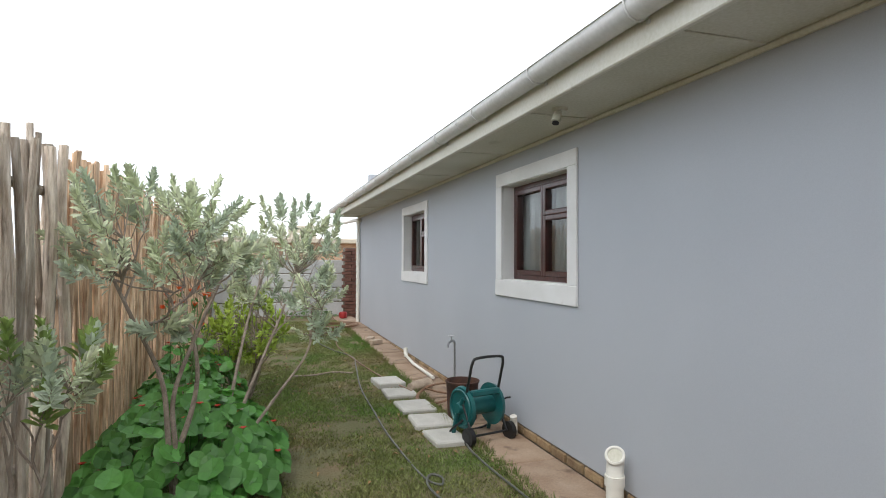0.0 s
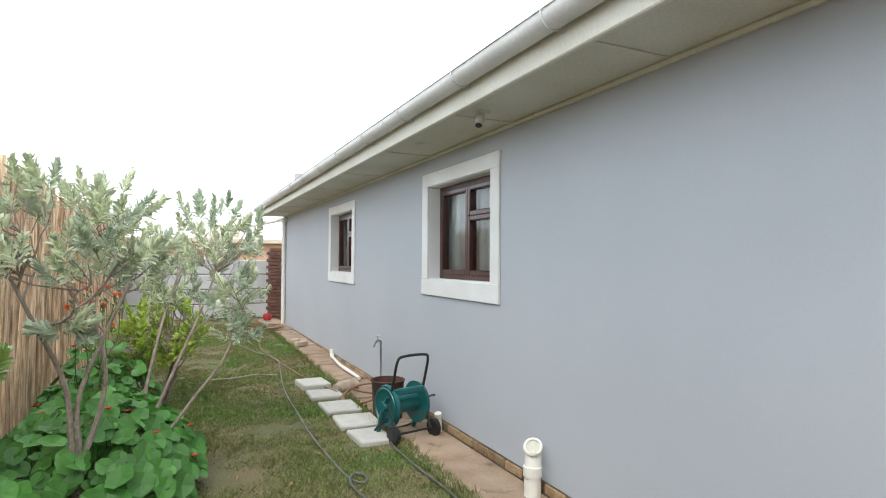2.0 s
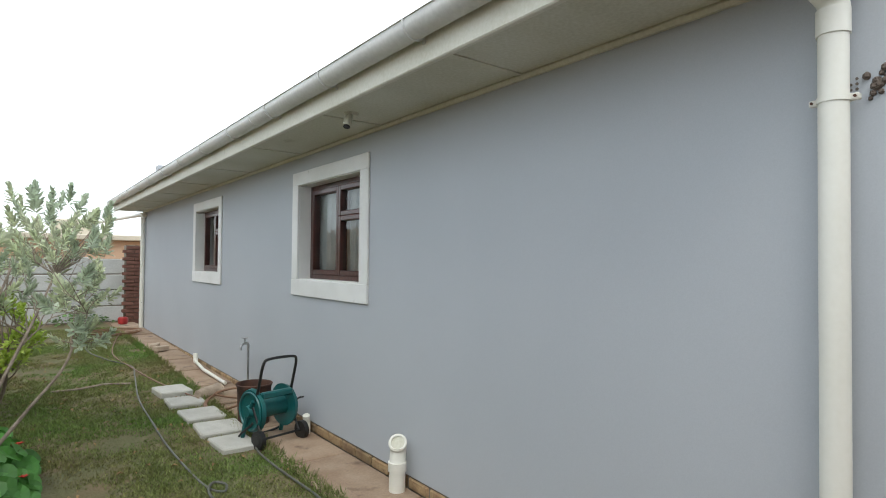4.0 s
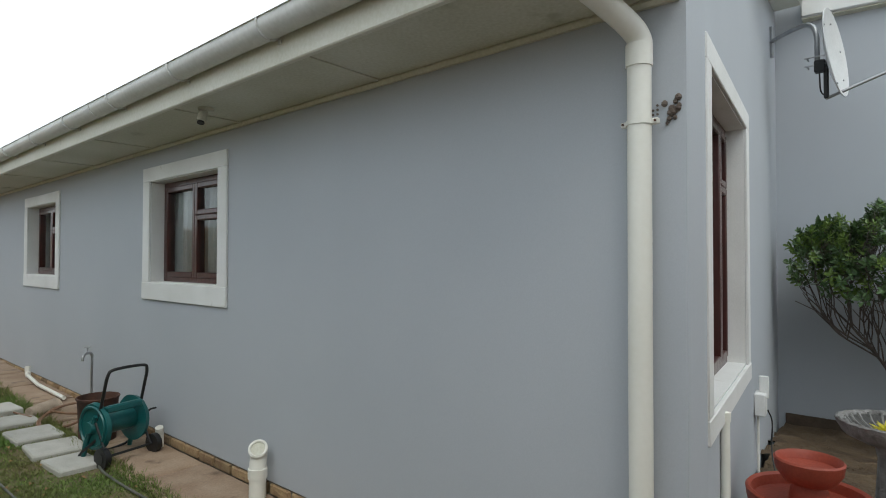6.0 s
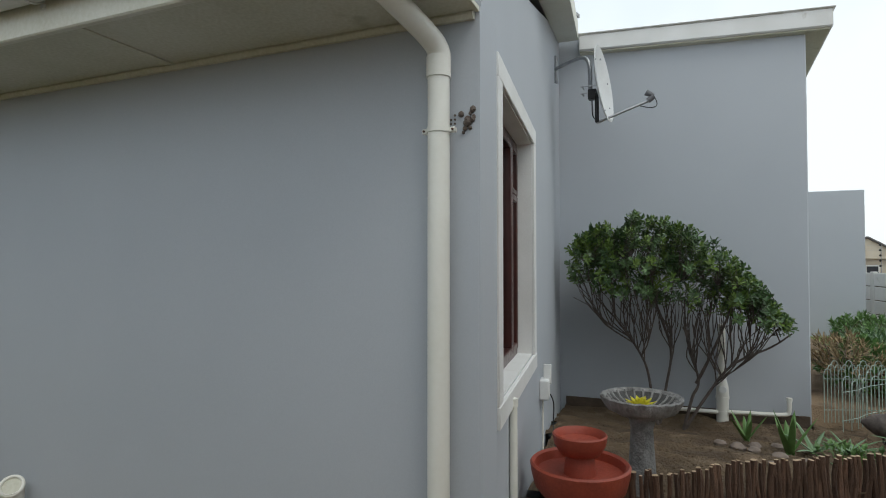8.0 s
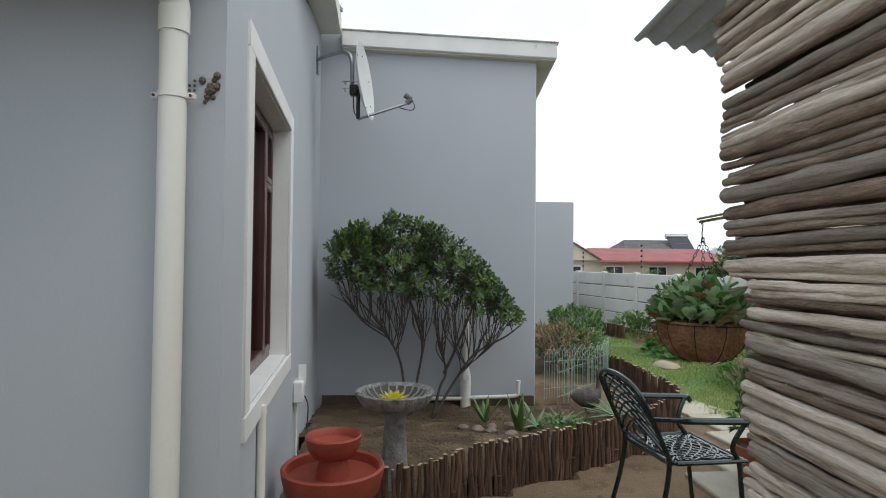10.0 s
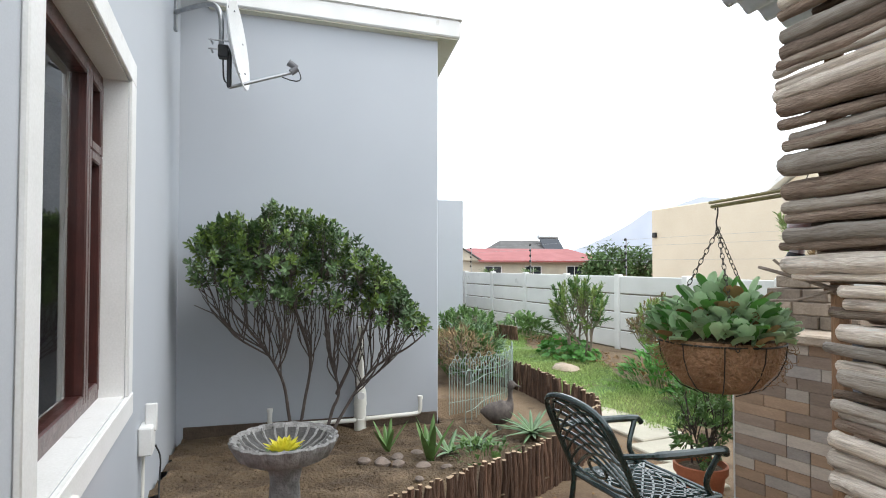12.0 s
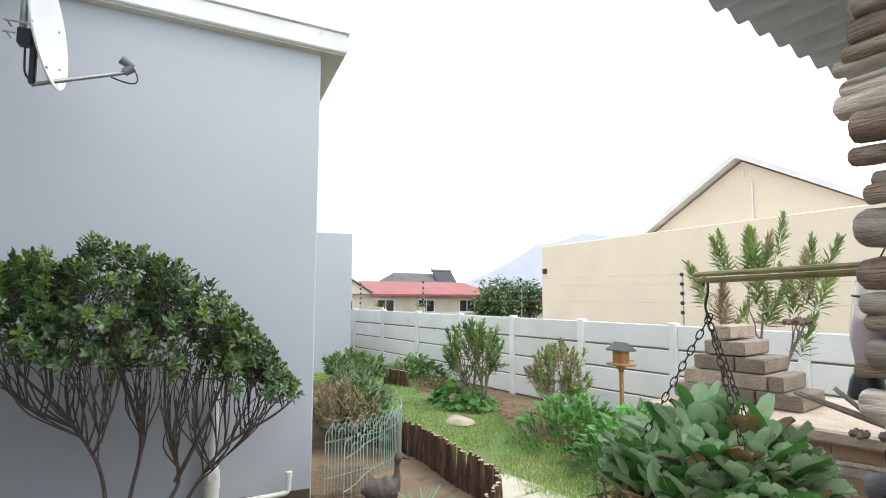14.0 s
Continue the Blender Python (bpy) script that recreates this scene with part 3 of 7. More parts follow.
def gutter():
    th = thing("gutter", "white half-round eave gutter with brackets", "gutter", at=(-0.595, 0, 2.588), kind="structure")
    n, q = 12, G()
    for y0, y1, ro in ((0.02, 12.45, 0.066),):
        prof = [(ro * math.cos(a), ro * math.sin(a)) for a in [math.pi + math.pi * i / n for i in range(n + 1)]]
        prof = [(-ro - 0.008, 0.012), (-ro, 0.012)] + prof + [(ro, 0.02)]
        inner = [(x * 0.93, z * 0.93 + 0.004) for x, z in prof]
        k = len(prof)
        vs = [(x, y, z) for y in (y0, y1) for x, z in prof] + [(x, y, z) for y in (y0, y1) for x, z in inner]
        fs = [(i, i + 1, k + i + 1, k + i) for i in range(k - 1)] + [(2 * k + i, 3 * k + i, 3 * k + i + 1, 2 * k + i + 1) for i in range(k - 1)]
        fs += [tuple(range(k)), tuple(range(2 * k - 1, k - 1, -1))]
        q.add(vs, fs)
    part("trough", q, M_GUTTER, th)
    b = G()
    pts = [(0.073 * math.cos(a), 0, 0.073 * math.sin(a)) for a in [math.pi * (1 + i / 10) for i in range(11)]]
    b.tube([(-0.07, 0, 0.012)] + [(x * 0.965, y, z * 0.965) for x, y, z in pts], 0.0055, 6)
    b.box(0.05, -0.012, -0.075, 0.09, 0.012, -0.055, 0.003)
    me = b.mesh("bracket", M_GUTTER, True)
    y = 0.75
    while y < 12.4:
        part("bracket", me, M_GUTTER, th, at=pose(0, y, 0))
        y += 0.92
    for y in (3.9, 8.2):
        half = [(math.cos(math.pi * (1 + i / 14)), math.sin(math.pi * (1 + i / 14))) for i in range(15)]
        vs = [(k * c, yy, k * d) for k in (0.064, 0.070) for yy in (y - 0.05, y + 0.05) for c, d in half]
        fs = [(o + i, o + i + 1, o + 16 + i, o + 15 + i) for o in (0, 30) for i in range(14)] + [(o + i, o + i + 1, o + 31 + i, o + 30 + i) for o in (0, 15) for i in range(14)]
        part("joint_collar", G().add(vs, fs), M_GUTTER, th)
    part("end_cap", G().box(-0.075, 12.45, -0.075, 0.07, 12.47, 0.02, 0.004), M_GUTTER, th)


gutter()

# main roof, sheet with ribs, verge and boxed end over the gable wall
g = G()
rx0, rx1, ry0, ry1 = -0.62, 4.3, 0.03, 12.7
zr = lambda x: 2.645 + SLOPE * (x + 0.5)
for i in range(86):
    ya, yb = ry0 + (ry1 - ry0) * i / 86, ry0 + (ry1 - ry0) * (i + 1) / 86
    for a, b, h in ((ya, ya + (yb - ya) * 0.25, 0.018), (ya + (yb - ya) * 0.25, yb, 0.0)):
        a2, b2 = max(a, 0.12 * rx1 - 0.26), max(b, 0.12 * rx1 - 0.259)
        g.add([(rx0, a, zr(rx0) + h), (rx1, a2, zr(rx1) + h), (rx1, b2, zr(rx1) + h), (rx0, b, zr(rx0) + h),
               (rx0, a, zr(rx0) - 0.02), (rx1, a2, zr(rx1) - 0.02), (rx1, b2, zr(rx1) - 0.02), (rx0, b, zr(rx0) - 0.02)],
              [(0, 1, 2, 3), (4, 7, 6, 5), (0, 3, 7, 4), (0, 4, 5, 1), (3, 2, 6, 7), (1, 5, 6, 2)])
g.add([(4.3, 0.9, zr(4.3)), (4.3, 12.7, zr(4.3)), (9.7, 12.7, 3.2), (9.7, 0.9, 3.2)], [(0, 1, 2, 3)])
solid("roof", g, M_ROOF, "grey ribbed metal roof sheets", "roof", kind="structure", smooth=False)
g = G()
for xa, xb, dz in ((2.3, 4.62, 0.0),):
    zb = lambda x: 2.93 + 0.24 * x
    ya, yb = lambda x: 0.12 * x - 0.235, lambda x: 0.12 * x - 0.002
    vs = [(x, y(x), zb(x) + h) for x in (xa, xb) for y in (ya, yb) for h in (0.05, 0.24)]
    g.add(vs, [(0, 1, 3, 2), (4, 6, 7, 5), (0, 4, 5, 1), (2, 3, 7, 6), (0, 2, 6, 4), (1, 5, 7, 3)])
verge = solid("verge", g, M_FASCIA, "white boxed verge under the roof edge", "verge", kind="structure", smooth=False)
wr = thing("roof_wing", "low-pitched wing roof with a white fascia", "roof", kind="structure")
for piece, box, material in (("fascia", (4.63, -2.19, 3.866, 9.7, 0.32, 4.05, 0.012), M_WHITE), ("soffit", (4.66, -2.16, 3.853, 9.6, 0.31, 3.865), M_CREAM),
                             ("flashing", (4.61, -2.21, 4.05, 9.72, 0.33, 4.062, 0.004), M_WHITE)):
    g = G().box(*box)
    g.v = [(x, y, z + wing_z(x, y)) for x, y, z in g.v]
    part(piece, g, material, wr)

# plinth bricks beside the paving
plinth = thing("plinth_main", "yellow-brown brick course below the plaster", "plinth", kind="structure")
part("mortar", G().box(0.012, 0.0, -0.1, 0.22, 12.46, 0.087), M_MORTAR, plinth)
brick_me = G().box(0, 0, 0, 0.06, 0.214, 0.068, 0.008).mesh("brick", M_BRICK)
for row in range(1):
    for i in range(53):
        y = 0.01 + i * 0.235 + (0.11 if row else 0)
        if y < 12.2:
            part("brick", brick_me, M_BRICK, plinth, at=pose(-0.004 + 0.003 * math.sin(i * 7.1 + row), y, 0.004 + row * 0.079))

# paved strip
pave = thing("pavement", "worn reddish-brown paving strip along the house", "pavement", kind="structure")
part("bedding", G().box(-0.5, -0.3, -0.2, 0.0, 12.5, -0.004), M_SOIL, pave)
rp = rnd(8)
yy = -0.3
k = 0
while yy < 12.4:
    w = rp.choice((0.9, 1.0, 1.15))
    for x0, x1 in ((-0.475, -0.015),):
        z = ground_z(-0.3, yy) + rp.uniform(-0.004, 0.006)
        part("paver", G().box(x0 + rp.uniform(-0.03, 0.0), yy, z - 0.05, x1, yy + w - 0.012, z + 0.012, 0.008), M_PAVE, pave)
    yy += w
    k += 1

# ---- windows ----


def frame_bar(name, x0, z0, x1, z1, y0, y1, parent, material=M_MAHOG, b=0.006):
    return part(name, G().box(x0, y0, z0, x1, y1, z1, b), material, parent)


def window(name, hole, label, world_turn, lights, trim=0.13, sill=0.145, depth=0.11, curtain=False, open_leaf=False):
    """A timber window in a wall: local x along the wall, y into it."""
    x0, z0, x1, z1 = hole
    w = tagged(new(name), label, "window", kind="structure")
    w.matrix_basis = world_turn
    o = 0.018
    part("trim", G().box(x0 - trim, -o, z1, x1 + trim, 0.0, z1 + trim * 0.92, 0.004), M_WHITE, w)
    part("trim", G().box(x0 - trim, -o, z0, x0, 0.0, z1, 0.004), M_WHITE, w)
    part("trim", G().box(x1, -o, z0, x1 + trim, 0.0, z1, 0.004), M_WHITE, w)
    part("sill", G().box(x0 - trim, -o - 0.004, z0 - sill, x1 + trim, 0.0, z0, 0.004), M_WHITE, w)
    rev = G()
    for a in ((x0, 0.0, z0, x0 + 0.006, depth, z1), (x1 - 0.006, 0.0, z0, x1, depth, z1), (x0, 0.0, z0, x1, depth, z0 + 0.008), (x0, 0.0, z1 - 0.006, x1, depth, z1)):
        rev.box(*a)
    part("reveal", rev, M_WHITE, w, smooth=False)
    f = 0.05
    y0, y1 = depth, depth + 0.07
    wf = part("window_frame", G().box(x0, y0, z0, x0 + f, y1, z1, 0.005).box(x1 - f, y0, z0, x1, y1, z1, 0.005)
              .box(x0 + f, y0, z0, x1 - f, y1, z0 + f, 0.005).box(x0 + f, y0, z1 - f, x1 - f, y1, z1, 0.005), M_MAHOG, w)
    for la, lz, lb, lt, is_open in lights:
        a, b = x0 + f + (x1 - x0 - 2 * f) * la, x0 + f + (x1 - x0 - 2 * f) * lb
        c, d = z0 + f + (z1 - z0 - 2 * f) * lz, z0 + f + (z1 - z0 - 2 * f) * lt
        s = 0.042
        lf = G()
        lf.box(a, y0 - 0.012, c, a + s, y1 - 0.01, d, 0.006).box(b - s, y0 - 0.012, c, b, y1 - 0.01, d, 0.006)
        lf.box(a + s, y0 - 0.012, c, b - s, y1 - 0.01, c + s, 0.006).box(a + s, y0 - 0.012, d - s, b - s, y1 - 0.01, d, 0.006)
        sash = part("sash", lf, M_MAHOG, w)
        pane = part("pane", G().add([(a + s - 0.005, y0 + 0.02, c + s - 0.005), (b - s + 0.005, y0 + 0.02, c + s - 0.005), (b - s + 0.005, y0 + 0.02, d - s + 0.005), (a + s - 0.005, y0 + 0.02, d - s + 0.005)], [(0, 1, 2, 3)]), M_GLASS, sash)
        pane.visible_shadow = False
    if curtain:
        cg, nn = G(), 60
        vs = []
        for i in range(nn + 1):
            x = x0 + (x1 - x0) * i / nn
            y = depth + 0.098 + 0.022 * math.sin(i * 0.9) + 0.012 * math.sin(i * 2.3)
            vs += [(x, y, z0 - 0.1), (x, y, z0 + 0.45), (x, y + 0.012, z1 + 0.02)]
        cg.add(vs, [(i * 3 + j, i * 3 + 3 + j, i * 3 + 4 + j, i * 3 + 1 + j) for i in range(nn) for j in (0, 1)])
        c = solid("net_curtain", cg, M_LACE, "white net curtain hanging behind the window", "curtain")
        c.matrix_basis = world_turn
        md = c.modifiers.new("thick", "SOLIDIFY")
        md.thickness = 0.003
    return w


LA = [(0.0, 0.0, 0.5, 1.0, 0), (0.5, 0.66, 1.0, 1.0, 0), (0.5, 0.0, 1.0, 0.66, 0)]
LA_M = [(0.5, 0.0, 1.0, 1.0, 0), (0.0, 0.66, 0.5, 1.0, 0), (0.0, 0.0, 0.5, 0.66, 0)]
window("window_1", WIN_A, "white-trimmed window with dark mahogany frame and drawn net curtain", T_MAIN, LA_M, curtain=True)
window("window_2", WIN_B, "white-trimmed window with dark mahogany frame", T_MAIN, LA_M)
window("window_3", (CW[0] * CL, CW[1], CW[2] * CL, CW[3]), "tall white-trimmed window with dark mahogany frame", pose(0, 0, 0, 0, 0, CT),
       [(0.0, 0.0, 0.79, 1.0, 0), (0.79, 0.76, 1.0, 1.0, 0), (0.79, 0.0, 1.0, 0.76, 0)], trim=0.115, sill=0.1, depth=0.10)

# ---- boundary walls ----


def precast(name, start, turn, count, z1, label, gz=0.0, concrete=M_CONC):
    """A precast wall: slotted posts every 1.5 m with horizontal panels between."""
    th = thing(name, label, "wall", at=(*start, gz), turn=turn, kind="structure")
    post = G().box(-0.055, -0.06, -0.2, 0.055, 0.06, z1 + 0.02, 0.012).mesh("post", concrete)
    rows = 4
    h = (z1 - 0.0) / rows
    panel = G().box(0.05, -0.024, 0.009, 1.45, 0.024, h - 0.010, 0.012).mesh("panel", concrete)
    # added dark sheet behind the panels, in place of the shadow in their joints
    core = G().box(0.05, -0.010, -0.15, 1.45, 0.010, z1 - 0.01).mesh("core", M_MORTAR)
    for i in range(count + 1):
        if i < count:
            part("core", core, M_MORTAR, th, at=pose(1.5 * i, 0, 0))
        part("post", post, concrete, th, at=pose(1.5 * i, 0, 0))
        if i < count:
            for k in range(rows):
                part("panel", panel, concrete, th, at=pose(1.5 * i, 0.004 * ((i * 3 + k) % 3 - 1), h * k))
    return th


precast("boundary_wall", (12.274 + 1.477 * 4, -5.226 + 0.26 * 4), 190, 15, 1.27, "pale grey precast concrete panel boundary wall")
precast("end_wall", (0.6, 13.75), 180, 3, 1.38, "grey precast concrete wall closing the side lawn", 0.1, M_CONCGREY)

# never in view: added behind the camera to darken the lower house wall
precast("unseen_shading_wall", (-3.32, 0.1), 270, 5, 1.9, "unseen grey precast wall closing the yard behind, added to shade the house wall", 0.0, M_CONCGREY)

# ---- pole and reed fence ----


def pole(r, h, seed, n=8, lean=0.02, bend=0.02):
    q, rr = G(), rnd(seed)
    k = 7
    ph = rr.uniform(0, 6)
    pts = [(lean * i / k * h + bend * math.sin(ph + i * 0.9), bend * math.cos(ph * 2 + i * 0.8), h * i / k - 0.05) for i in range(k + 1)]
    return q.tube(pts, [r * (1.08 - 0.2 * i / k + rr.uniform(-0.07, 0.07)) for i in range(k + 1)], n)


fence = thing("pole_fence", "tall fence of upright weathered poles and brown reeds", "fence", at=(-3.22, 0, 0))
POLE_R = (0.028, 0.021, 0.032, 0.019, 0.025, 0.017)
pole_me = [pole(r, 2.12, 20 + i, lean=0.01).mesh("pole", M_POLE, True) for i, r in enumerate(POLE_R)]
reed_me = [pole(r, 2.15, 40 + i, 6, lean=0.006, bend=0.012).mesh("reed", M_REED, True) for i, r in enumerate((0.017, 0.021, 0.014, 0.024, 0.019, 0.016))]
rf = rnd(5)
y = 0.2
while y < 3.45:
    m = rf.randrange(6)
    part("pole", pole_me[m], M_POLE, fence, at=pose(rf.uniform(-0.045, 0.02), y, 0, rf.uniform(-1, 1), 0, rf.uniform(0, 360)) @ Matrix.Diagonal((1, 1, rf.uniform(0.96, 1.05), 1)))
    y += POLE_R[m] * 2.0
nr = 0
while y < 9.6:
    m = rf.randrange(6)
    part("reed", reed_me[m], M_REED, fence, at=pose(rf.uniform(-0.035, 0.02), y, 0, rf.uniform(-0.8, 0.8), 0, rf.uniform(0, 360)) @ Matrix.Diagonal((1, 1, rf.uniform(0.97, 1.03), 1)))
    y += 0.0305
q = G()
while y < 13.7:
    o = len(q.v)
    q2 = pole(0.018, 2.1 + rf.uniform(-0.06, 0.06), rf.randrange(9999), 5, 0.005, 0.01)
    q.add([(a + rf.uniform(-0.01, 0.01), b + y, c + 0.08) for a, b, c in q2.v], q2.f)
    y += 0.034
tagged(part("reed_screen", q, M_REED, fence, "far stretch of brown reeds"), kind="stuff")
for z in (0.45, 1.25, 1.85):
    part("rail", G().tube([(-0.05, 0.0, z), (-0.055, 7, z + 0.02), (-0.05, 13.7, z + 0.06)], 0.028, 8), M_POLE, fence)

# ---- stick wall of the shelter ----
shelter = thing("stick_screen", "screen of stacked horizontal grey driftwood sticks", "screen", at=(0.10, -1.72, 0))
rs = rnd(11)
z = 0.06
while z < 2.39:
    r = rs.choice((0.010, 0.012, 0.014, 0.014, 0.017, 0.019, 0.023))
    left = rs.uniform(-0.02, 0.05) if z > 2.1 else rs.uniform(-0.04, 0.005) if z > 1.40 else -0.15 + rs.uniform(-0.03, 0.02)
    if abs(z - 1.69) < 0.03:
        r, left = 0.028, -0.03
    q, ph, kk = G(), rs.uniform(0, 6), 26
    length, tilt_, wob_ = 3.2, rs.uniform(-0.02, 0.02), rs.uniform(0.004, 0.013)
    knots = [rs.uniform(0, kk) for j in range(4)]
    pts, rad = [], []
    for j in range(kk + 1):
        u = (j / kk) ** 1.5
        knot = sum(math.exp(-((j - c) * 1.1) ** 2) for c in knots)
        pts.append((left - length * u, wob_ * math.sin(ph + 9 * u) + rs.uniform(-0.004, 0.004), z + r + 0.006 * math.cos(ph + 11 * u) + tilt_ * u + rs.uniform(-0.002, 0.002)))
        rad.append(r * (0.94 + 0.14 * rs.random() + 0.20 * knot))
    pts[0:0] = [(left + r * 0.30, pts[0][1], pts[0][2])]
    rad[0:0] = [rad[0] * rs.uniform(0.45, 0.8)]
    q.tube(pts, rad, 10)
    part("stick", q.mesh("stick", rs.choice((M_LOG, M_LOG, M_LOG, M_LOGDARK)), True), M_LOG, shelter)
    z += r * 2 * rs.choice((0.92, 0.98, 1.02, 1.1, 1.32))
rs = rnd(13)
z = 0.08
while z < 2.36:
    r = rs.choice((0.012, 0.016, 0.02))
    left = (rs.uniform(-0.09, -0.02) if z > 1.40 else -0.19) - 0.01
    q, ph = G(), rs.uniform(0, 6)
    q.tube([(left - 3.1 * j / 9, -0.045 + 0.012 * math.sin(ph + j), z + 0.006 * math.cos(ph + 1.3 * j)) for j in range(10)], [r * (0.85 + 0.25 * rs.random()) for j in range(10)], 7)
    part("stick", q, M_LOGDARK, shelter)
    z += r * 2 * rs.uniform(0.9, 1.25)
part("post", pole(0.022, 2.44, 72, 10, 0.0, 0.005), M_BIRDPOST, shelter, "orange-brown round post", at=pose(-0.085, -0.085, 0))
for xx, yy in ((-0.3, -0.1), (-1.5, -0.11), (-2.9, -0.11)):
    part("post", pole(0.04, 2.44, 70 + int(-xx * 10), 10, 0.0, 0.008), M_POLE, shelter, at=pose(xx, yy, 0))
roof2 = thing("shelter_roof", "zinc corrugated sheet roof over the stick screen", "roof", at=(0.62, -1.50, 2.505))
q = G()
nx, amp = 180, 0.014
vs = []
for i in range(nx + 1):
    y = -0.09 - 2.01 * i / nx
    zc = 0.19 * y + amp * math.sin(y * 2 * math.pi / 0.085)
    vs += [(0.0, y, zc), (-3.7, y, zc)]
q.add(vs, [(2 * i, 2 * i + 2, 2 * i + 3, 2 * i + 1) for i in range(nx)])
sh = part("sheet", q, M_SHEET, roof2)
sh.modifiers.new("thick", "SOLIDIFY").thickness = 0.004
for yp in (-0.26, -1.0, -1.9):
    part("purlin", G().box(-3.6, yp - 0.03, 0.19 * yp - 0.065, -0.56, yp + 0.03, 0.19 * yp - 0.02, 0.004), M_POLE, roof2)
for xp in (-3.4, -1.5):
    part("rear_post", pole(0.05, 2.13, 91, 10, 0, 0.01), M_POLE, roof2, at=pose(xp, -1.9, -2.505))

# ---- stick edging of the flower bed ----
edging = thing("stick_edging", "low winding edging of upright brown sticks", "edging", at=(BED[0][0], BED[0][1], 0))
path = smooth_path([(x, y, 0) for x, y in BED], 10)
se_me = []
for i, r in enumerate((0.014, 0.018, 0.016, 0.021, 0.012)):
    q = pole(r, 0.37, 100 + i, 7, 0.0, 0.006)
    me = q.mesh("stick", M_STICK, True)
    me.materials.append(M_CUT)
    me.polygons[len(me.polygons) - 1].material_index = 1
    se_me.append(me)
re_ = rnd(12)
acc, count = 0.0, 0
rest = G()
for a, b in zip(path, path[1:]):
    d = (b - a).length
    while acc < d:
        p = a.lerp(b, acc / d)
        m = re_.randrange(5)
        at = pose(p.x - BED[0][0], p.y - BED[0][1] + re_.uniform(-0.006, 0.006), 0, re_.uniform(-3, 3), re_.uniform(-3, 3), re_.uniform(0, 360)) @ Matrix.Diagonal((1, 1, re_.uniform(0.93, 1.04), 1))
        part("stick", se_me[m], M_STICK, edging, at=at)
        acc += (0.014, 0.018, 0.016, 0.021, 0.012)[m] * 1.9
        count += 1
    acc -= d
far_edge = thing("log_edging", "short run of log edging at the far end of the lawn", "edging", at=(9.0, -4.55, 0))
for i in range(12):
    part("stick", se_me[i % 5], M_STICK, far_edge, at=pose(0.05 * i, 0.02 * i, 0, 0, 0, i * 40) @ Matrix.Diagonal((1.6, 1.6, 0.9, 1)))

# ---- plants ----


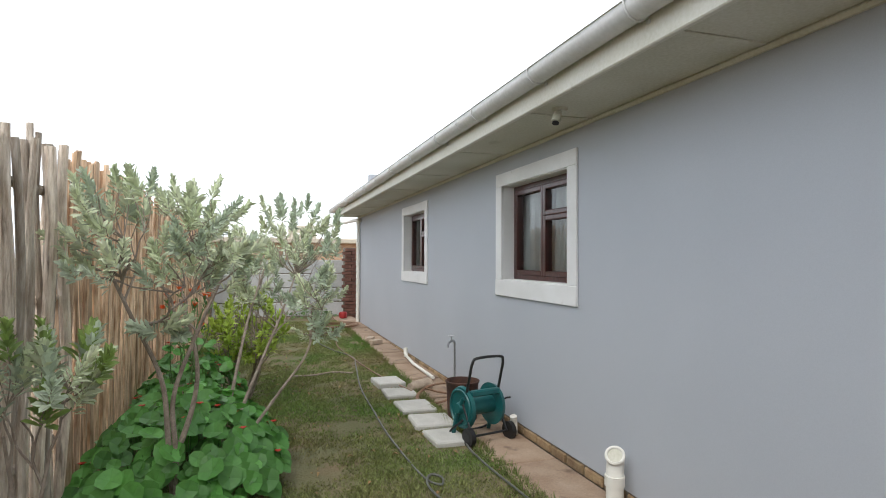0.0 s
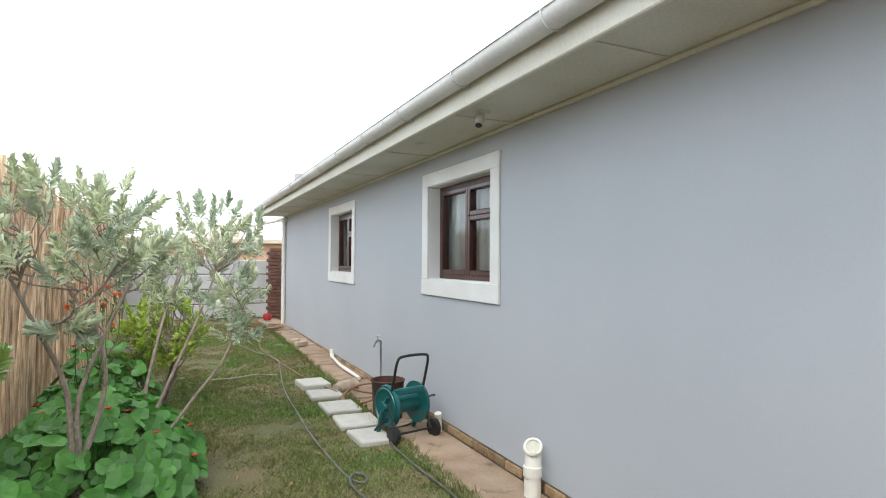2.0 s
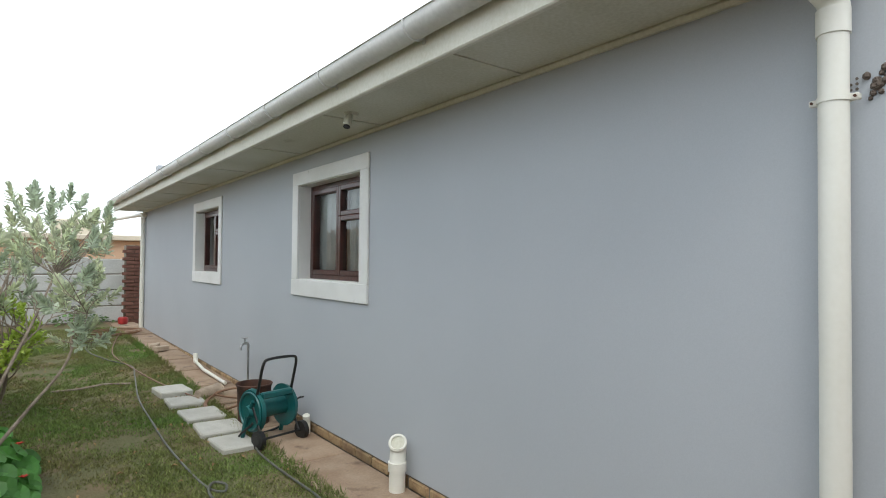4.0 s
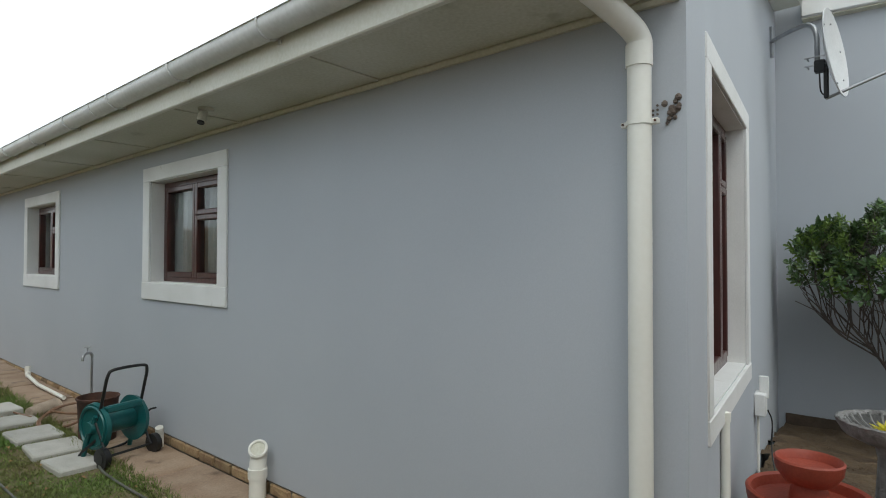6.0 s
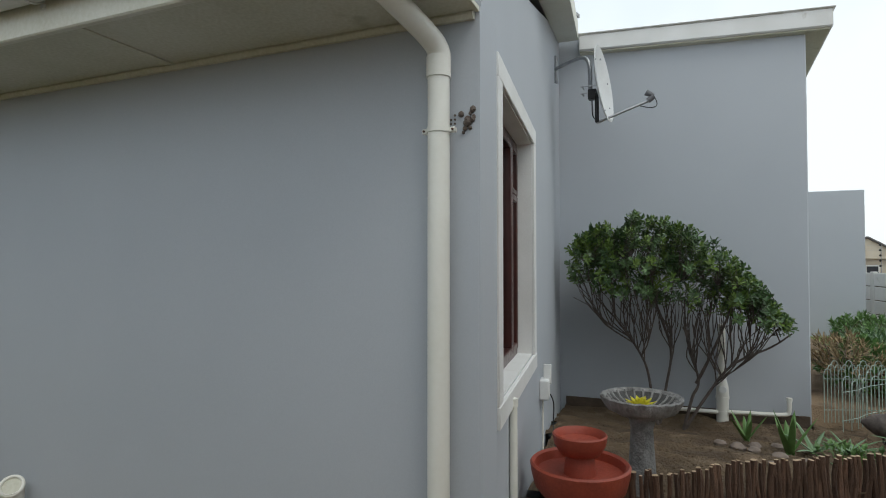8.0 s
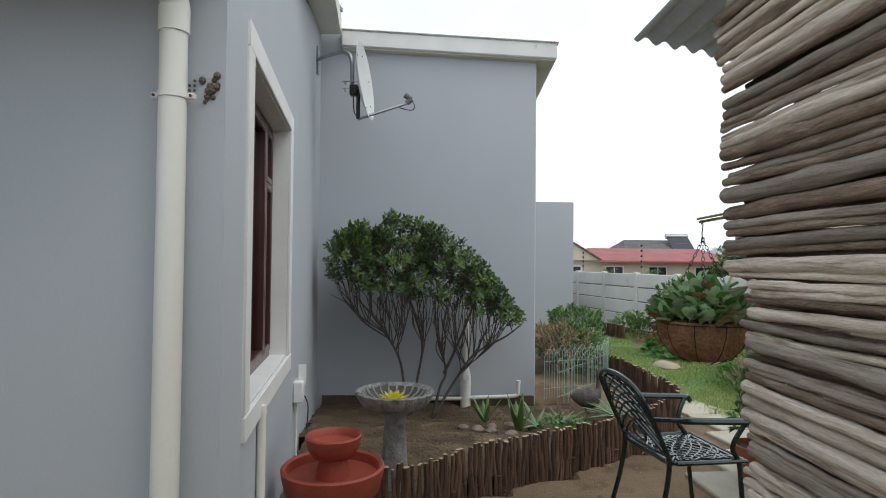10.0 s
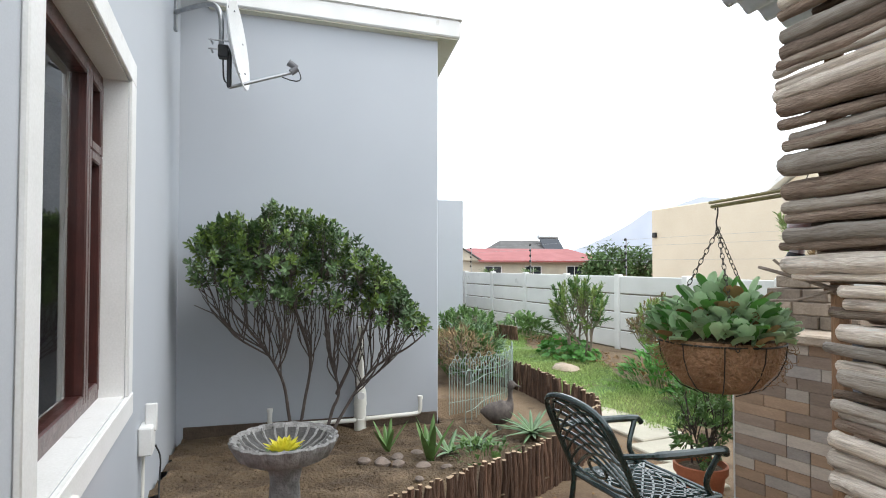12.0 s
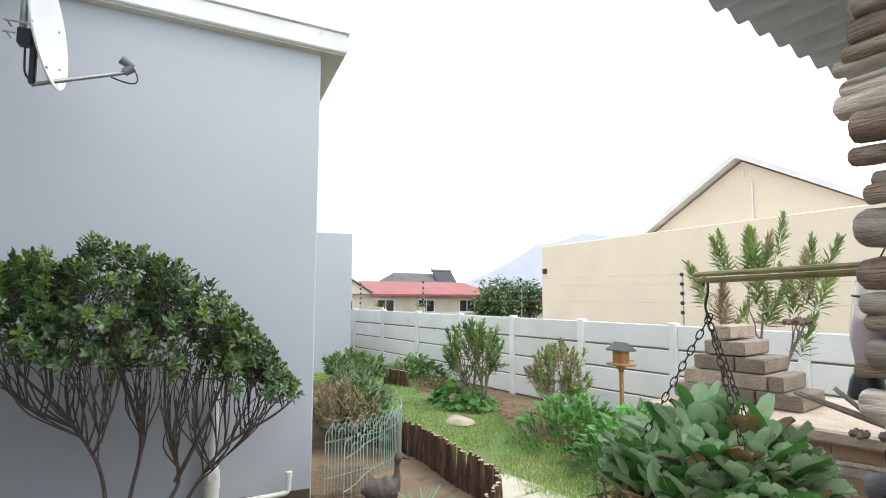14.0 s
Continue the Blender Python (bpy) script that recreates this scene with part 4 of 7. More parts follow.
def shrub(name, label, base, centre, radii, stems, tips, leaf, leaves, leaf_mat, bark, seed, cat="shrub", stem_r=0.02, low=-0.35,
          spread=0.13, accent=None, tip_len=0.13, flower=None, bend=0.1, droop=0.0, twig=0.0045, up=0.55, begin=0.4, loose=0.15, inner=0.66, forks=0, flare=1.0):
    """A shrub: stems from the base, twigs to tips over a crown, and a rosette of leaves along each tip. leaf: length, width."""
    r = rnd(seed)
    th = thing(name, label, cat, at=base)
    c, wood, green, extra, petals = Vector(centre), G(), G(), G(), G()
    ends = []
    for i in range(stems):
        w = 2 * math.pi * (i + r.uniform(-0.3, 0.3)) / stems
        e = c + Vector((radii[0] * 0.55 * math.cos(w), radii[1] * 0.55 * math.sin(w), radii[2] * r.uniform(-0.25, 0.2)))
        b = Vector((r.uniform(-0.05, 0.05), r.uniform(-0.05, 0.05), -0.06)) + Vector((e.x, e.y, 0)) * 0.12
        m1 = b.lerp(e, 0.35) + Vector((r.uniform(-1, 1), r.uniform(-1, 1), 0.2)) * bend
        m2 = b.lerp(e, 0.7) + Vector((r.uniform(-1, 1), r.uniform(-1, 1), 0.2)) * bend * 0.7
        pts = smooth_path([b, m1, m2, e], 5)
        k = len(pts)
        wood.tube(pts, [stem_r * (1 - 0.68 * j / k) for j in range(k)], 6)
        ends.append(pts)
        for j in range(forks):
            a = pts[r.randrange(int(k * 0.3), int(k * 0.75))]
            w = r.uniform(0, 2 * math.pi)
            e2 = e + Vector((math.cos(w) * radii[0] * 0.6, math.sin(w) * radii[1] * 0.42, r.uniform(-0.32, 0.1) * radii[2]))
            mid = a.lerp(e2, 0.5) + Vector((r.uniform(-1, 1), r.uniform(-1, 1), -0.3)) * bend * 0.6
            side = smooth_path([a, mid, e2], 6)
            wood.tube(side, [stem_r * (0.5 - 0.32 * h / len(side)) for h in range(len(side))], 5)
            ends.append(side)
    for i in range(tips):
        while True:
            v = Vector((r.gauss(0, 1), r.gauss(0, 1), r.gauss(0, 1))).normalized()
            if v.z > low:
                break
        v = v * r.uniform(inner, 1.0) * (1 + 0.14 * noise.noise(v * 2.3 + Vector((seed, 0, 0))))
        tip = c + Vector((v.x * radii[0], v.y * radii[1], v.z * radii[2]))
        pts = min(ends, key=lambda q: (q[-1] - tip).length)
        a = pts[r.randrange(int(len(pts) * begin), len(pts))]
        mid = a.lerp(tip, 0.5) + Vector((r.uniform(-1, 1), r.uniform(-1, 1), -0.6)) * 0.10 * (tip - a).length
        tw = smooth_path([a, mid, tip], 4)
        wood.tube(tw, [twig * (1.7 - 0.9 * j / len(tw)) for j in range(len(tw))], 4, cap=False)
        d = (tip - mid).normalized()
        d = (d + Vector((0, 0, up - droop))).normalized()
        out = extra if (accent and r.random() < accent[1]) else green
        for j in range(leaves):
            s = r.random()
            w = r.uniform(0, 2 * math.pi)
            n1 = d.orthogonal().normalized()
            n2 = d.cross(n1)
            o = n1 * math.cos(w) + n2 * math.sin(w)
            p = tip + d * (tip_len * (s - 0.55)) + o * 0.004
            ld = o * flare * (1.0 - 0.62 * s) + d * (0.25 + 0.85 * s) + Vector((0, 0, -droop)) + Vector((r.uniform(-1, 1), r.uniform(-1, 1), r.uniform(-1, 1))) * loose
            f = r.uniform(0.7, 1.2)
            out.leaf(p, ld, d, leaf[0] * f, leaf[1] * f, 0.18, r.uniform(-0.1, 0.25))
        if flower and r.random() < flower[1]:
            top = tip + d * tip_len * 0.5
            for j in range(16):
                w = j * 2.4
                o = d.orthogonal().normalized()
                o = (o * math.cos(w) + d.cross(o) * math.sin(w))
                petals.leaf(top, d + o * 0.55, d, 0.05, 0.01)
    part("trunk", wood, bark, th)
    tagged(part("leaves", green, leaf_mat, th, smooth=False), kind="stuff")
    if accent and extra.v:
        tagged(part("young_leaves", extra, accent[0], th, "fresh lighter shoots", smooth=False), kind="stuff")
    if flower and petals.v:
        tagged(part("flowers", petals, flower[0], th, "spiky flower heads", smooth=False), kind="stuff")
    return th


def branchy(name, label, cat, at, stems, nodes, tips, tuft, mats, bark, seed, r0=0.02, twig=0.0032, loose=0.2, fork=0.22):
    """A shrub of bare forking stems: limbs rise from the stems to the nodes, twigs from the limbs to the tips, and each tip carries a tuft.
    tuft: leaves, length along the twig, leaf length, leaf width, outward spread, upward pull. mats: (material, share) pairs."""
    r, th = rnd(seed), thing(name, label, cat, at=at)
    wood, greens = G(), [G() for m in mats]
    shares = [m[1] for m in mats]

    def grow(sources, goal, radius, drop, n=7):
        """A curved branch from the fittest point below the goal."""
        best = min(sources, key=lambda q: (q[0] - goal).length + 3.0 * max(0.0, q[0].z - goal.z + drop))
        a, ra = best
        side = Vector((goal.x - a.x, goal.y - a.y, 0))
        m1 = a.lerp(goal, 0.4) + side * 0.10 + Vector((r.uniform(-1, 1), r.uniform(-1, 1), r.uniform(-0.6, 0.2))) * 0.07 * (goal - a).length
        m2 = a.lerp(goal, 0.75) + Vector((r.uniform(-1, 1), r.uniform(-1, 1), r.uniform(-0.3, 0.3))) * 0.06 * (goal - a).length
        pts = smooth_path([a, m1, m2, goal], max(2, n // 3))
        ra = min(ra, radius)
        rs = [ra * (1 - 0.55 * j / len(pts)) for j in range(len(pts))]
        wood.tube(pts, rs, 5, cap=False)
        return list(zip(pts, rs))

    level = []
    for line in stems:
        pts = smooth_path(line, 6)
        rs = [r0 * (1 - 0.6 * j / len(pts)) for j in range(len(pts))]
        wood.tube(pts, rs, 8)
        level += list(zip(pts, rs))[len(pts) // 4:]
    limbs = []
    for p in sorted(nodes, key=lambda p: p.z):
        new_limb = grow(level + limbs, p, r0 * 0.42, fork, 9)
        limbs += new_limb[2:]
    for tip in tips:
        tw = grow(limbs + level[-1:], tip, twig * 1.6, 0.08, 6)
        d = (tip - tw[-3][0]).normalized()
        d = (d + Vector((0, 0, tuft[5]))).normalized()
        out = r.choices(greens, shares)[0]
        n1 = d.orthogonal().normalized()
        n2 = d.cross(n1)
        size = r.uniform(0.75, 1.2)
        for j in range(tuft[0]):
            t, w = (j + r.random()) / tuft[0], j * 2.4 + r.uniform(-0.3, 0.3)
            o = n1 * math.cos(w) + n2 * math.sin(w)
            ld = o * tuft[4] * (1.15 - 0.75 * t) + d * (0.35 + 0.8 * t) + Vector((r.uniform(-1, 1), r.uniform(-1, 1), r.uniform(-1, 1))) * loose
            f = size * r.uniform(0.75, 1.15) * (1 - 0.25 * t)
            out.blade(tip + d * (tuft[1] * (t - 0.7)) + o * 0.004, ld, d, tuft[2] * f, tuft[3] * f, 0.16, r.uniform(-0.15, 0.25))
    part("trunk", wood, bark, th)
    for q, (m, share) in zip(greens, mats):
        if q.v:
            tagged(part("foliage", q, m, th), kind="stuff")
    return th


def crown_points(seed, count, centre, radii, low=-0.5, inner=0.6):
    """Points scattered through the shell of an uneven crown."""
    r, out = rnd(seed), []
    while len(out) < count:
        v = Vector((r.gauss(0, 1), r.gauss(0, 1), r.gauss(0, 1))).normalized()
        if v.z < low:
            continue
        v = v * r.uniform(inner, 1.0) * (1 + 0.22 * noise.noise(v * 2.1 + Vector((seed, 0, 0))))
        out.append(Vector((centre[0] + v.x * radii[0], centre[1] + v.y * radii[1], centre[2] + v.z * radii[2])))
    return out


def rosette(name, label, at, count, length, width, seed, material=None, rise=0.8, cat="succulent", bend=0.25):
    """A rosette of fleshy tapering leaves, each a solid blade."""
    th, r = thing(name, label, cat, at=at), rnd(seed)
    material = material or M_FERN
    for i in range(count):
        w, s = i * 2.4 + r.uniform(-0.2, 0.2), i / count
        up = rise * (0.35 + 0.9 * s)
        d = Vector((math.cos(w), math.sin(w), up)).normalized()
        side = Vector((-math.sin(w), math.cos(w), 0))
        n = side.cross(d)
        q, k = G(), 5
        vs = []
        ln = length * r.uniform(0.8, 1.1)
        for j in range(k + 1):
            t = j / k
            p = d * (ln * t) - n * (bend * ln * t * t) * (-1)
            p = Vector((p.x, p.y, max(p.z, 0.01)))
            hw = width / 2 * (1 - t) ** 0.6 * (0.75 + 0.5 * t)
            vs += [tuple(p + side * hw), tuple(p - n * hw * 0.5), tuple(p - side * hw), tuple(p + n * hw * 0.25)]
        q.add(vs, [(4 * j + a, 4 * j + (a + 1) % 4, 4 * j + 4 + (a + 1) % 4, 4 * j + 4 + a) for j in range(k) for a in range(4)] + [(3, 2, 1, 0)])
        part("leaf", q, material, th)
    return th


def clump(name, label, at, radius, height, count, size, seed, material, cat="plant", roundness=True, stalks=True, flowers=None, shape=None):
    """A low clump of broad round leaves on thin stalks."""
    th, r, q, st, fl = thing(name, label, cat, at=at), rnd(seed), G(), G(), G()
    for i in range(count):
        w, d = r.uniform(0, 6.283), math.sqrt(r.random())
        x, y = radius[0] * d * math.cos(w), radius[1] * d * math.sin(w)
        z = height * (1 - 0.75 * d * d) * r.uniform(0.45, 1.0)
        n = Vector((x * 0.9 + r.uniform(-0.55, 0.55), y * 0.9 + r.uniform(-0.7, 0.4), 0.75)).normalized()
        a = n.orthogonal().normalized()
        b = n.cross(a)
        s = size * r.uniform(0.55, 1.15)
        c = Vector((x, y, z))
        if roundness:
            vs = [tuple(c - n * s * 0.12)] + [tuple(c + (a * math.cos(t) + b * math.sin(t)) * s * (0.5 + 0.04 * math.sin(3 * t)) + n * s * 0.03 * math.sin(5 * t))
                                              for t in [2 * math.pi * k / 9 for k in range(9)]]
            q.add(vs, [(0, 1 + k, 1 + (k + 1) % 9) for k in range(9)])
        else:
            q.leaf(c, Vector((x, y, 0.25 + r.random() * 0.6)) + Vector((r.uniform(-0.2, 0.2), r.uniform(-0.2, 0.2), 0)), (0, 0, 1), s * 1.5, s * 0.8, 0.15, 0.2)
        if stalks and i % 2 == 0:
            st.tube(arc((x * 0.75, y * 0.75, 0.0), c, (0, 0, 0.02), 3), 0.0022, 4, cap=False)
        if flowers and r.random() < flowers[1]:
            for k in range(6):
                t = k * 1.05
                fl.leaf(c + Vector((0, 0, 0.03)), Vector((math.cos(t), math.sin(t), 0.5)), (0, 0, 1), 0.03, 0.022)
    tagged(part("leaves", q, material, th, smooth=False), kind="stuff")
    if st.v:
        tagged(part("stem", st, M_GARDEN, th), kind="stuff")
    if fl.v:
        tagged(part("flowers", fl, flowers[0], th, "small red flowers", smooth=False), kind="stuff")
    return th


# side lawn
TUFT = (34, 0.14, 0.066, 0.032, 0.72, 0.55)
SILVERS = [(M_SILVER, 0.62), (M_GREYGREEN, 0.38)]
V = Vector
branchy("pincushion_shrub", "open silvery green shrub with bare lower branches by the reed fence", "shrub", (-2.60, 3.2, 0),
        [[V((0, 0, -0.05)), V((0.02, 0.0, 0.35)), V((0.0, 0.02, 0.68)), V((0.10, 0.05, 1.0)), V((0.24, 0.1, 1.35))],
         [V((0.02, 0.02, -0.05)), V((-0.02, 0.0, 0.45)), V((-0.06, 0.0, 0.8)), V((-0.20, -0.05, 1.15)), V((-0.32, -0.1, 1.45))],
         [V((0.0, 0.0, 0.3)), V((0.10, 0.05, 0.62)), V((0.12, 0.05, 0.9)), V((0.02, 0.1, 1.25))]],
        crown_points(311, 17, (-0.02, -0.05, 1.40), (0.42, 0.42, 0.28), -0.6), crown_points(312, 84, (-0.05, -0.08, 1.62), (0.55, 0.58, 0.42), -0.75, 0.5)
        + crown_points(313, 7, (-0.05, -0.15, 1.1), (0.16, 0.12, 0.1)), TUFT, SILVERS, M_BARK, 31, r0=0.019, twig=0.004)
branchy("pincushion_shrub", "silvery green shrub leaning over the side lawn", "shrub", (-2.42, 3.75, 0),
        [[V((0, 0, -0.05)), V((0.16, 0.05, 0.18)), V((0.42, 0.2, 0.5)), V((0.62, 0.3, 0.75)), V((0.72, 0.5, 1.0))],
         [V((0, 0.05, -0.05)), V((0.1, 0.2, 0.5)), V((0.2, 0.5, 1.0)), V((0.32, 0.8, 1.4))],
         [V((0.05, 0.05, 0.1)), V((0.22, 0.4, 0.5)), V((0.45, 0.8, 1.0)), V((0.6, 1.2, 1.35))]],
        crown_points(321, 18, (0.50, 0.75, 1.25), (0.42, 0.6, 0.35), -0.8), crown_points(322, 100, (0.58, 0.8, 1.46), (0.54, 0.9, 0.58), -0.8, 0.45)
        + crown_points(323, 7, (0.72, 0.3, 0.9), (0.2, 0.25, 0.16)), TUFT, SILVERS, M_BARK, 32, r0=0.016, twig=0.0038)
branchy("pincushion_shrub", "small silvery shrub with pale yellow shoots near the poles", "shrub", (-2.9, 2.0, 0),
        [[V((0, 0, -0.05)), V((0.0, 0.02, 0.4)), V((0.06, 0.0, 0.8))], [V((0, 0, 0.1)), V((-0.05, 0.05, 0.5)), V((-0.1, 0.05, 0.85))]],
        crown_points(341, 5, (0.04, 0.02, 0.95), (0.15, 0.15, 0.1)), crown_points(342, 24, (0.02, 0.02, 1.05), (0.25, 0.22, 0.2), -0.6, 0.4), TUFT, [(M_SILVER, 0.5), (M_GREYGREEN, 0.3), (M_YELLOWG, 0.2)], M_BARK, 34, r0=0.013, twig=0.004)
shrub("pincushion_shrub", "tall silvery green shrub against the reeds", (-2.55, 6.6, 0), (0.1, 0.2, 1.45), (0.6, 0.8, 0.55), 5, 44, (0.068, 0.027), 38, M_SILVER, M_BARK, 33, stem_r=0.013, low=-0.3, tip_len=0.13, up=0.35, begin=0.6)
shrub("flame_flower", "slender plant with orange-red flowers by the reeds", (-2.68, 4.5, 0), (0, 0.1, 1.0), (0.2, 0.35, 0.26), 3, 14, (0.05, 0.02), 8, M_GARDEN, M_GARDEN, 36, "flower", stem_r=0.006, tip_len=0.14, flower=(M_ORANGE, 1.0), twig=0.003)
clump("nasturtium_patch", "patch of bright green round nasturtium leaves with red flowers", (-2.58, 3.85, 0), (0.66, 1.1), 0.62, 620, 0.135, 41, M_NASTUR, flowers=(M_RED, 0.02))
clump("nasturtium_patch", "bright green round nasturtium leaves along the fence", (-2.72, 5.4, 0), (0.5, 0.9), 0.8, 340, 0.115, 42, M_NASTUR, flowers=(M_RED, 0.09))
shrub("golden_shrub", "small yellow-green shrub by the reed fence", (-2.25, 5.9, 0.02), (0, 0, 0.70), (0.42, 0.5, 0.40), 5, 90, (0.07, 0.032), 22, M_GOLD, M_BARK, 43, low=-0.8)
clump("weed_patch", "dark green weeds at the foot of the end wall", (-1.0, 13.2, 0.1), (0.6, 0.3), 0.35, 120, 0.08, 44, M_GARDEN)

# flower bed by the wing
GY = -0.66
def gardenia_top(y):
    """Height of the crown's upper edge: a dome over the middle, falling low towards the corner of the wing."""
    u = y + 0.45
    if u > 0:
        return 1.36 + 0.60 * math.sqrt(max(0.0, 1 - (u / 0.93) ** 2))
    return 0.84 + 1.10 * max(0.0, 1 - (-u / 1.27) ** 1.95)


gardenia_foot = lambda y: 1.12 + (0.30 * (y + 0.25) if y > -0.25 else 0.19 * (y + 0.25))
rg_, tips_, nodes_ = rnd(51), [], []
while len(tips_) < 900:
    y = rg_.uniform(-1.67, 0.31)
    lo, hi = gardenia_foot(y), gardenia_top(y)
    if hi - lo < 0.02 or rg_.random() > 0.25 + (hi - lo) / 0.8:
        continue
    z = lo + (hi - lo) * rg_.random() ** 0.62
    depth = 0.52 * math.sqrt(max(0.0, 1 - ((y + 0.6) / 1.35) ** 2)) * (1 - 0.55 * ((z - lo) / (hi - lo)) ** 3)
    x = 4.1 + depth * rg_.uniform(-1, 1)
    if noise.noise(Vector((x * 3.6, y * 3.6, z * 3.6))) < -0.2:
        continue
    tips_.append(Vector((x - 4.15, y - GY, z + 0.1 + 0.05 * noise.noise(Vector((y * 5, x * 5, 1))))))
while len(nodes_) < 150:
    y = rg_.uniform(-1.62, 0.30)
    lo = gardenia_foot(y)
    nodes_.append(Vector((rg_.uniform(-0.36, 0.28), y - GY, lo + 0.1 + rg_.uniform(-0.16, 0.34))))
gs = lambda *pts: [Vector((x, y - GY, z + 0.1)) for x, y, z in pts]
branchy("gardenia_tree", "multi-stemmed dark green glossy shrub tree against the grey wall", "tree", (4.15, GY, -0.1),
        [gs((0.0, -0.52, -0.16), (0.0, -0.47, 0.12), (-0.03, -0.40, 0.48), (-0.05, -0.18, 0.84), (-0.1, 0.06, 1.12)),
         gs((0.02, -0.54, -0.14), (0.04, -0.60, 0.22), (0.02, -0.65, 0.60), (0.0, -0.55, 0.95), (0.02, -0.45, 1.25)),
         gs((-0.05, -0.76, -0.16), (-0.06, -0.84, 0.16), (-0.02, -0.90, 0.34), (0.05, -0.80, 0.74), (0.05, -0.78, 1.15)),
         gs((-0.04, -0.78, -0.15), (0.0, -0.95, 0.14), (0.06, -1.20, 0.48), (0.08, -1.55, 0.68), (0.05, -1.72, 0.82)),
         gs((-0.03, -0.88, 0.30), (-0.05, -1.0, 0.56), (-0.08, -1.12, 0.86), (-0.1, -1.2, 1.1))],
        nodes_, tips_, (12, 0.09, 0.066, 0.034, 1.5, -0.05), [(M_DARKLEAF, 0.62), (M_LIMELEAF, 0.38)], M_DKBARK, 51, r0=0.017, twig=0.0028, loose=0.6, fork=0.48)
rosette("aloe", "spiky green aloe in the flower bed", (3.5, -2.5, 0.0), 34, 0.34, 0.045, 61, rise=0.75)
rosette("aloe", "small spiky green aloe in the flower bed", (3.35, -1.95, -0.02), 26, 0.26, 0.035, 62, rise=0.7)
rosette("agave", "upright dark green sword-leaved plant", (3.05, -1.5, 0.0), 7, 0.36, 0.075, 63, M_GARDEN, 3.2, bend=0.05)
rosette("agave", "small upright dark green sword-leaved plant", (3.5, -1.25, -0.05), 6, 0.28, 0.06, 64, M_GARDEN, 2.6, bend=0.05)
rosette("agave", "dark green strap-leaved plant beside the edging", (3.2, -1.68, 0.0), 9, 0.3, 0.05, 65, M_FERN, 1.1)
for i, (x, y, s) in enumerate((xx, yy, 0.78 * ss) for xx, yy, ss in ((3.15, -1.02, 0.06), (3.05, -1.14, 0.08), (3.2, -1.28, 0.07), (2.95, -1.24, 0.06), (2.85, -1.4, 0.07), (2.75, -1.55, 0.05), (3.3, -1.45, 0.06), (2.5, -1.3, 0.04))):
    q = G()
    q.lathe([(s * 0.5, -s * 0.5), (s * 0.95, -s * 0.2), (s, s * 0.15), (s * 0.62, s * 0.5), (s * 0.2, s * 0.58)], 9, wave=lambda w, r, i=i: 1 + 0.16 * math.sin(2 * w + i) + 0.1 * math.sin(3 * w + 2 * i))
    solid("rock", q, M_PEBBLE, "rough reddish-grey garden stone on the soil", "stone", at=(x, y, bed_z(x, y) + s * 0.2), group="bed stones")
clump("groundcover", "small pale green bedding plants on the soil", (2.95, -1.9, 0.02), (0.3, 0.25), 0.12, 60, 0.05, 66, M_GARDEN, roundness=False)
clump("fern_bush", "tangled green and russet bushes beside the wing", (6.1, -2.75, 0), (0.9, 0.42), 0.58, 420, 0.10, 67, M_GARDEN, roundness=False)
shrub("russet_bush", "wispy russet and green bush beside the wing", (5.7, -2.55, 0), (0.2, 0.0, 0.36), (0.6, 0.35, 0.28), 6, 80, (0.1, 0.018), 16, M_RUSSET, M_BARK, 68, low=-0.5)
shrub("grey_bush", "grey-green strappy bush beside the wing", (6.7, -2.95, 0), (0.0, 0.0, 0.30), (0.7, 0.38, 0.24), 6, 110, (0.15, 0.018), 16, M_FERN, M_BARK, 69, low=-0.5, droop=0.5)
shrub("grey_bush", "green leafy bush near the outbuilding", (9.6, -3.75, 0), (0.0, 0.0, 0.30), (0.8, 0.5, 0.24), 6, 80, (0.12, 0.04), 16, M_GARDEN, M_BARK, 70, low=-0.5)

# along the boundary wall
shrub("conebush", "upright yellow-green conebush by the boundary wall", (6.9, -4.75, 0), (0, 0, 0.75), (0.45, 0.42, 0.5), 7, 76, (0.095, 0.024), 40, M_YELLOWG, M_BARK, 71, low=-0.5, tip_len=0.24, accent=(M_GARDEN, 0.6), twig=0.005)
shrub("conebush", "spindly reddish-brown conebush by the boundary wall", (5.45, -5.15, 0), (0, 0, 0.62), (0.42, 0.38, 0.38), 8, 80, (0.07, 0.02), 34, M_RUSSET, M_BARK, 72, low=-0.5, tip_len=0.2, accent=(M_YELLOWG, 0.55), twig=0.005)
clump("leafy_plants", "bright green low leafy plants under the conebush", (7.2, -4.7, 0), (0.75, 0.4), 0.36, 240, 0.10, 73, M_NASTUR)
clump("leafy_plants", "bright green leafy border plants", (4.6, -4.75, 0), (0.75, 0.55), 0.55, 420, 0.09, 74, M_NASTUR, roundness=False)
clump("leafy_plants", "bright green leafy border plants near the braai", (3.4, -4.6, 0), (0.8, 0.5), 0.62, 380, 0.10, 75, M_NASTUR, roundness=False)
clump("leafy_plants", "green leafy plants at the far lawn end", (9.6, -5.0, 0), (1.2, 0.4), 0.5, 300, 0.11, 76, M_GARDEN, roundness=False)
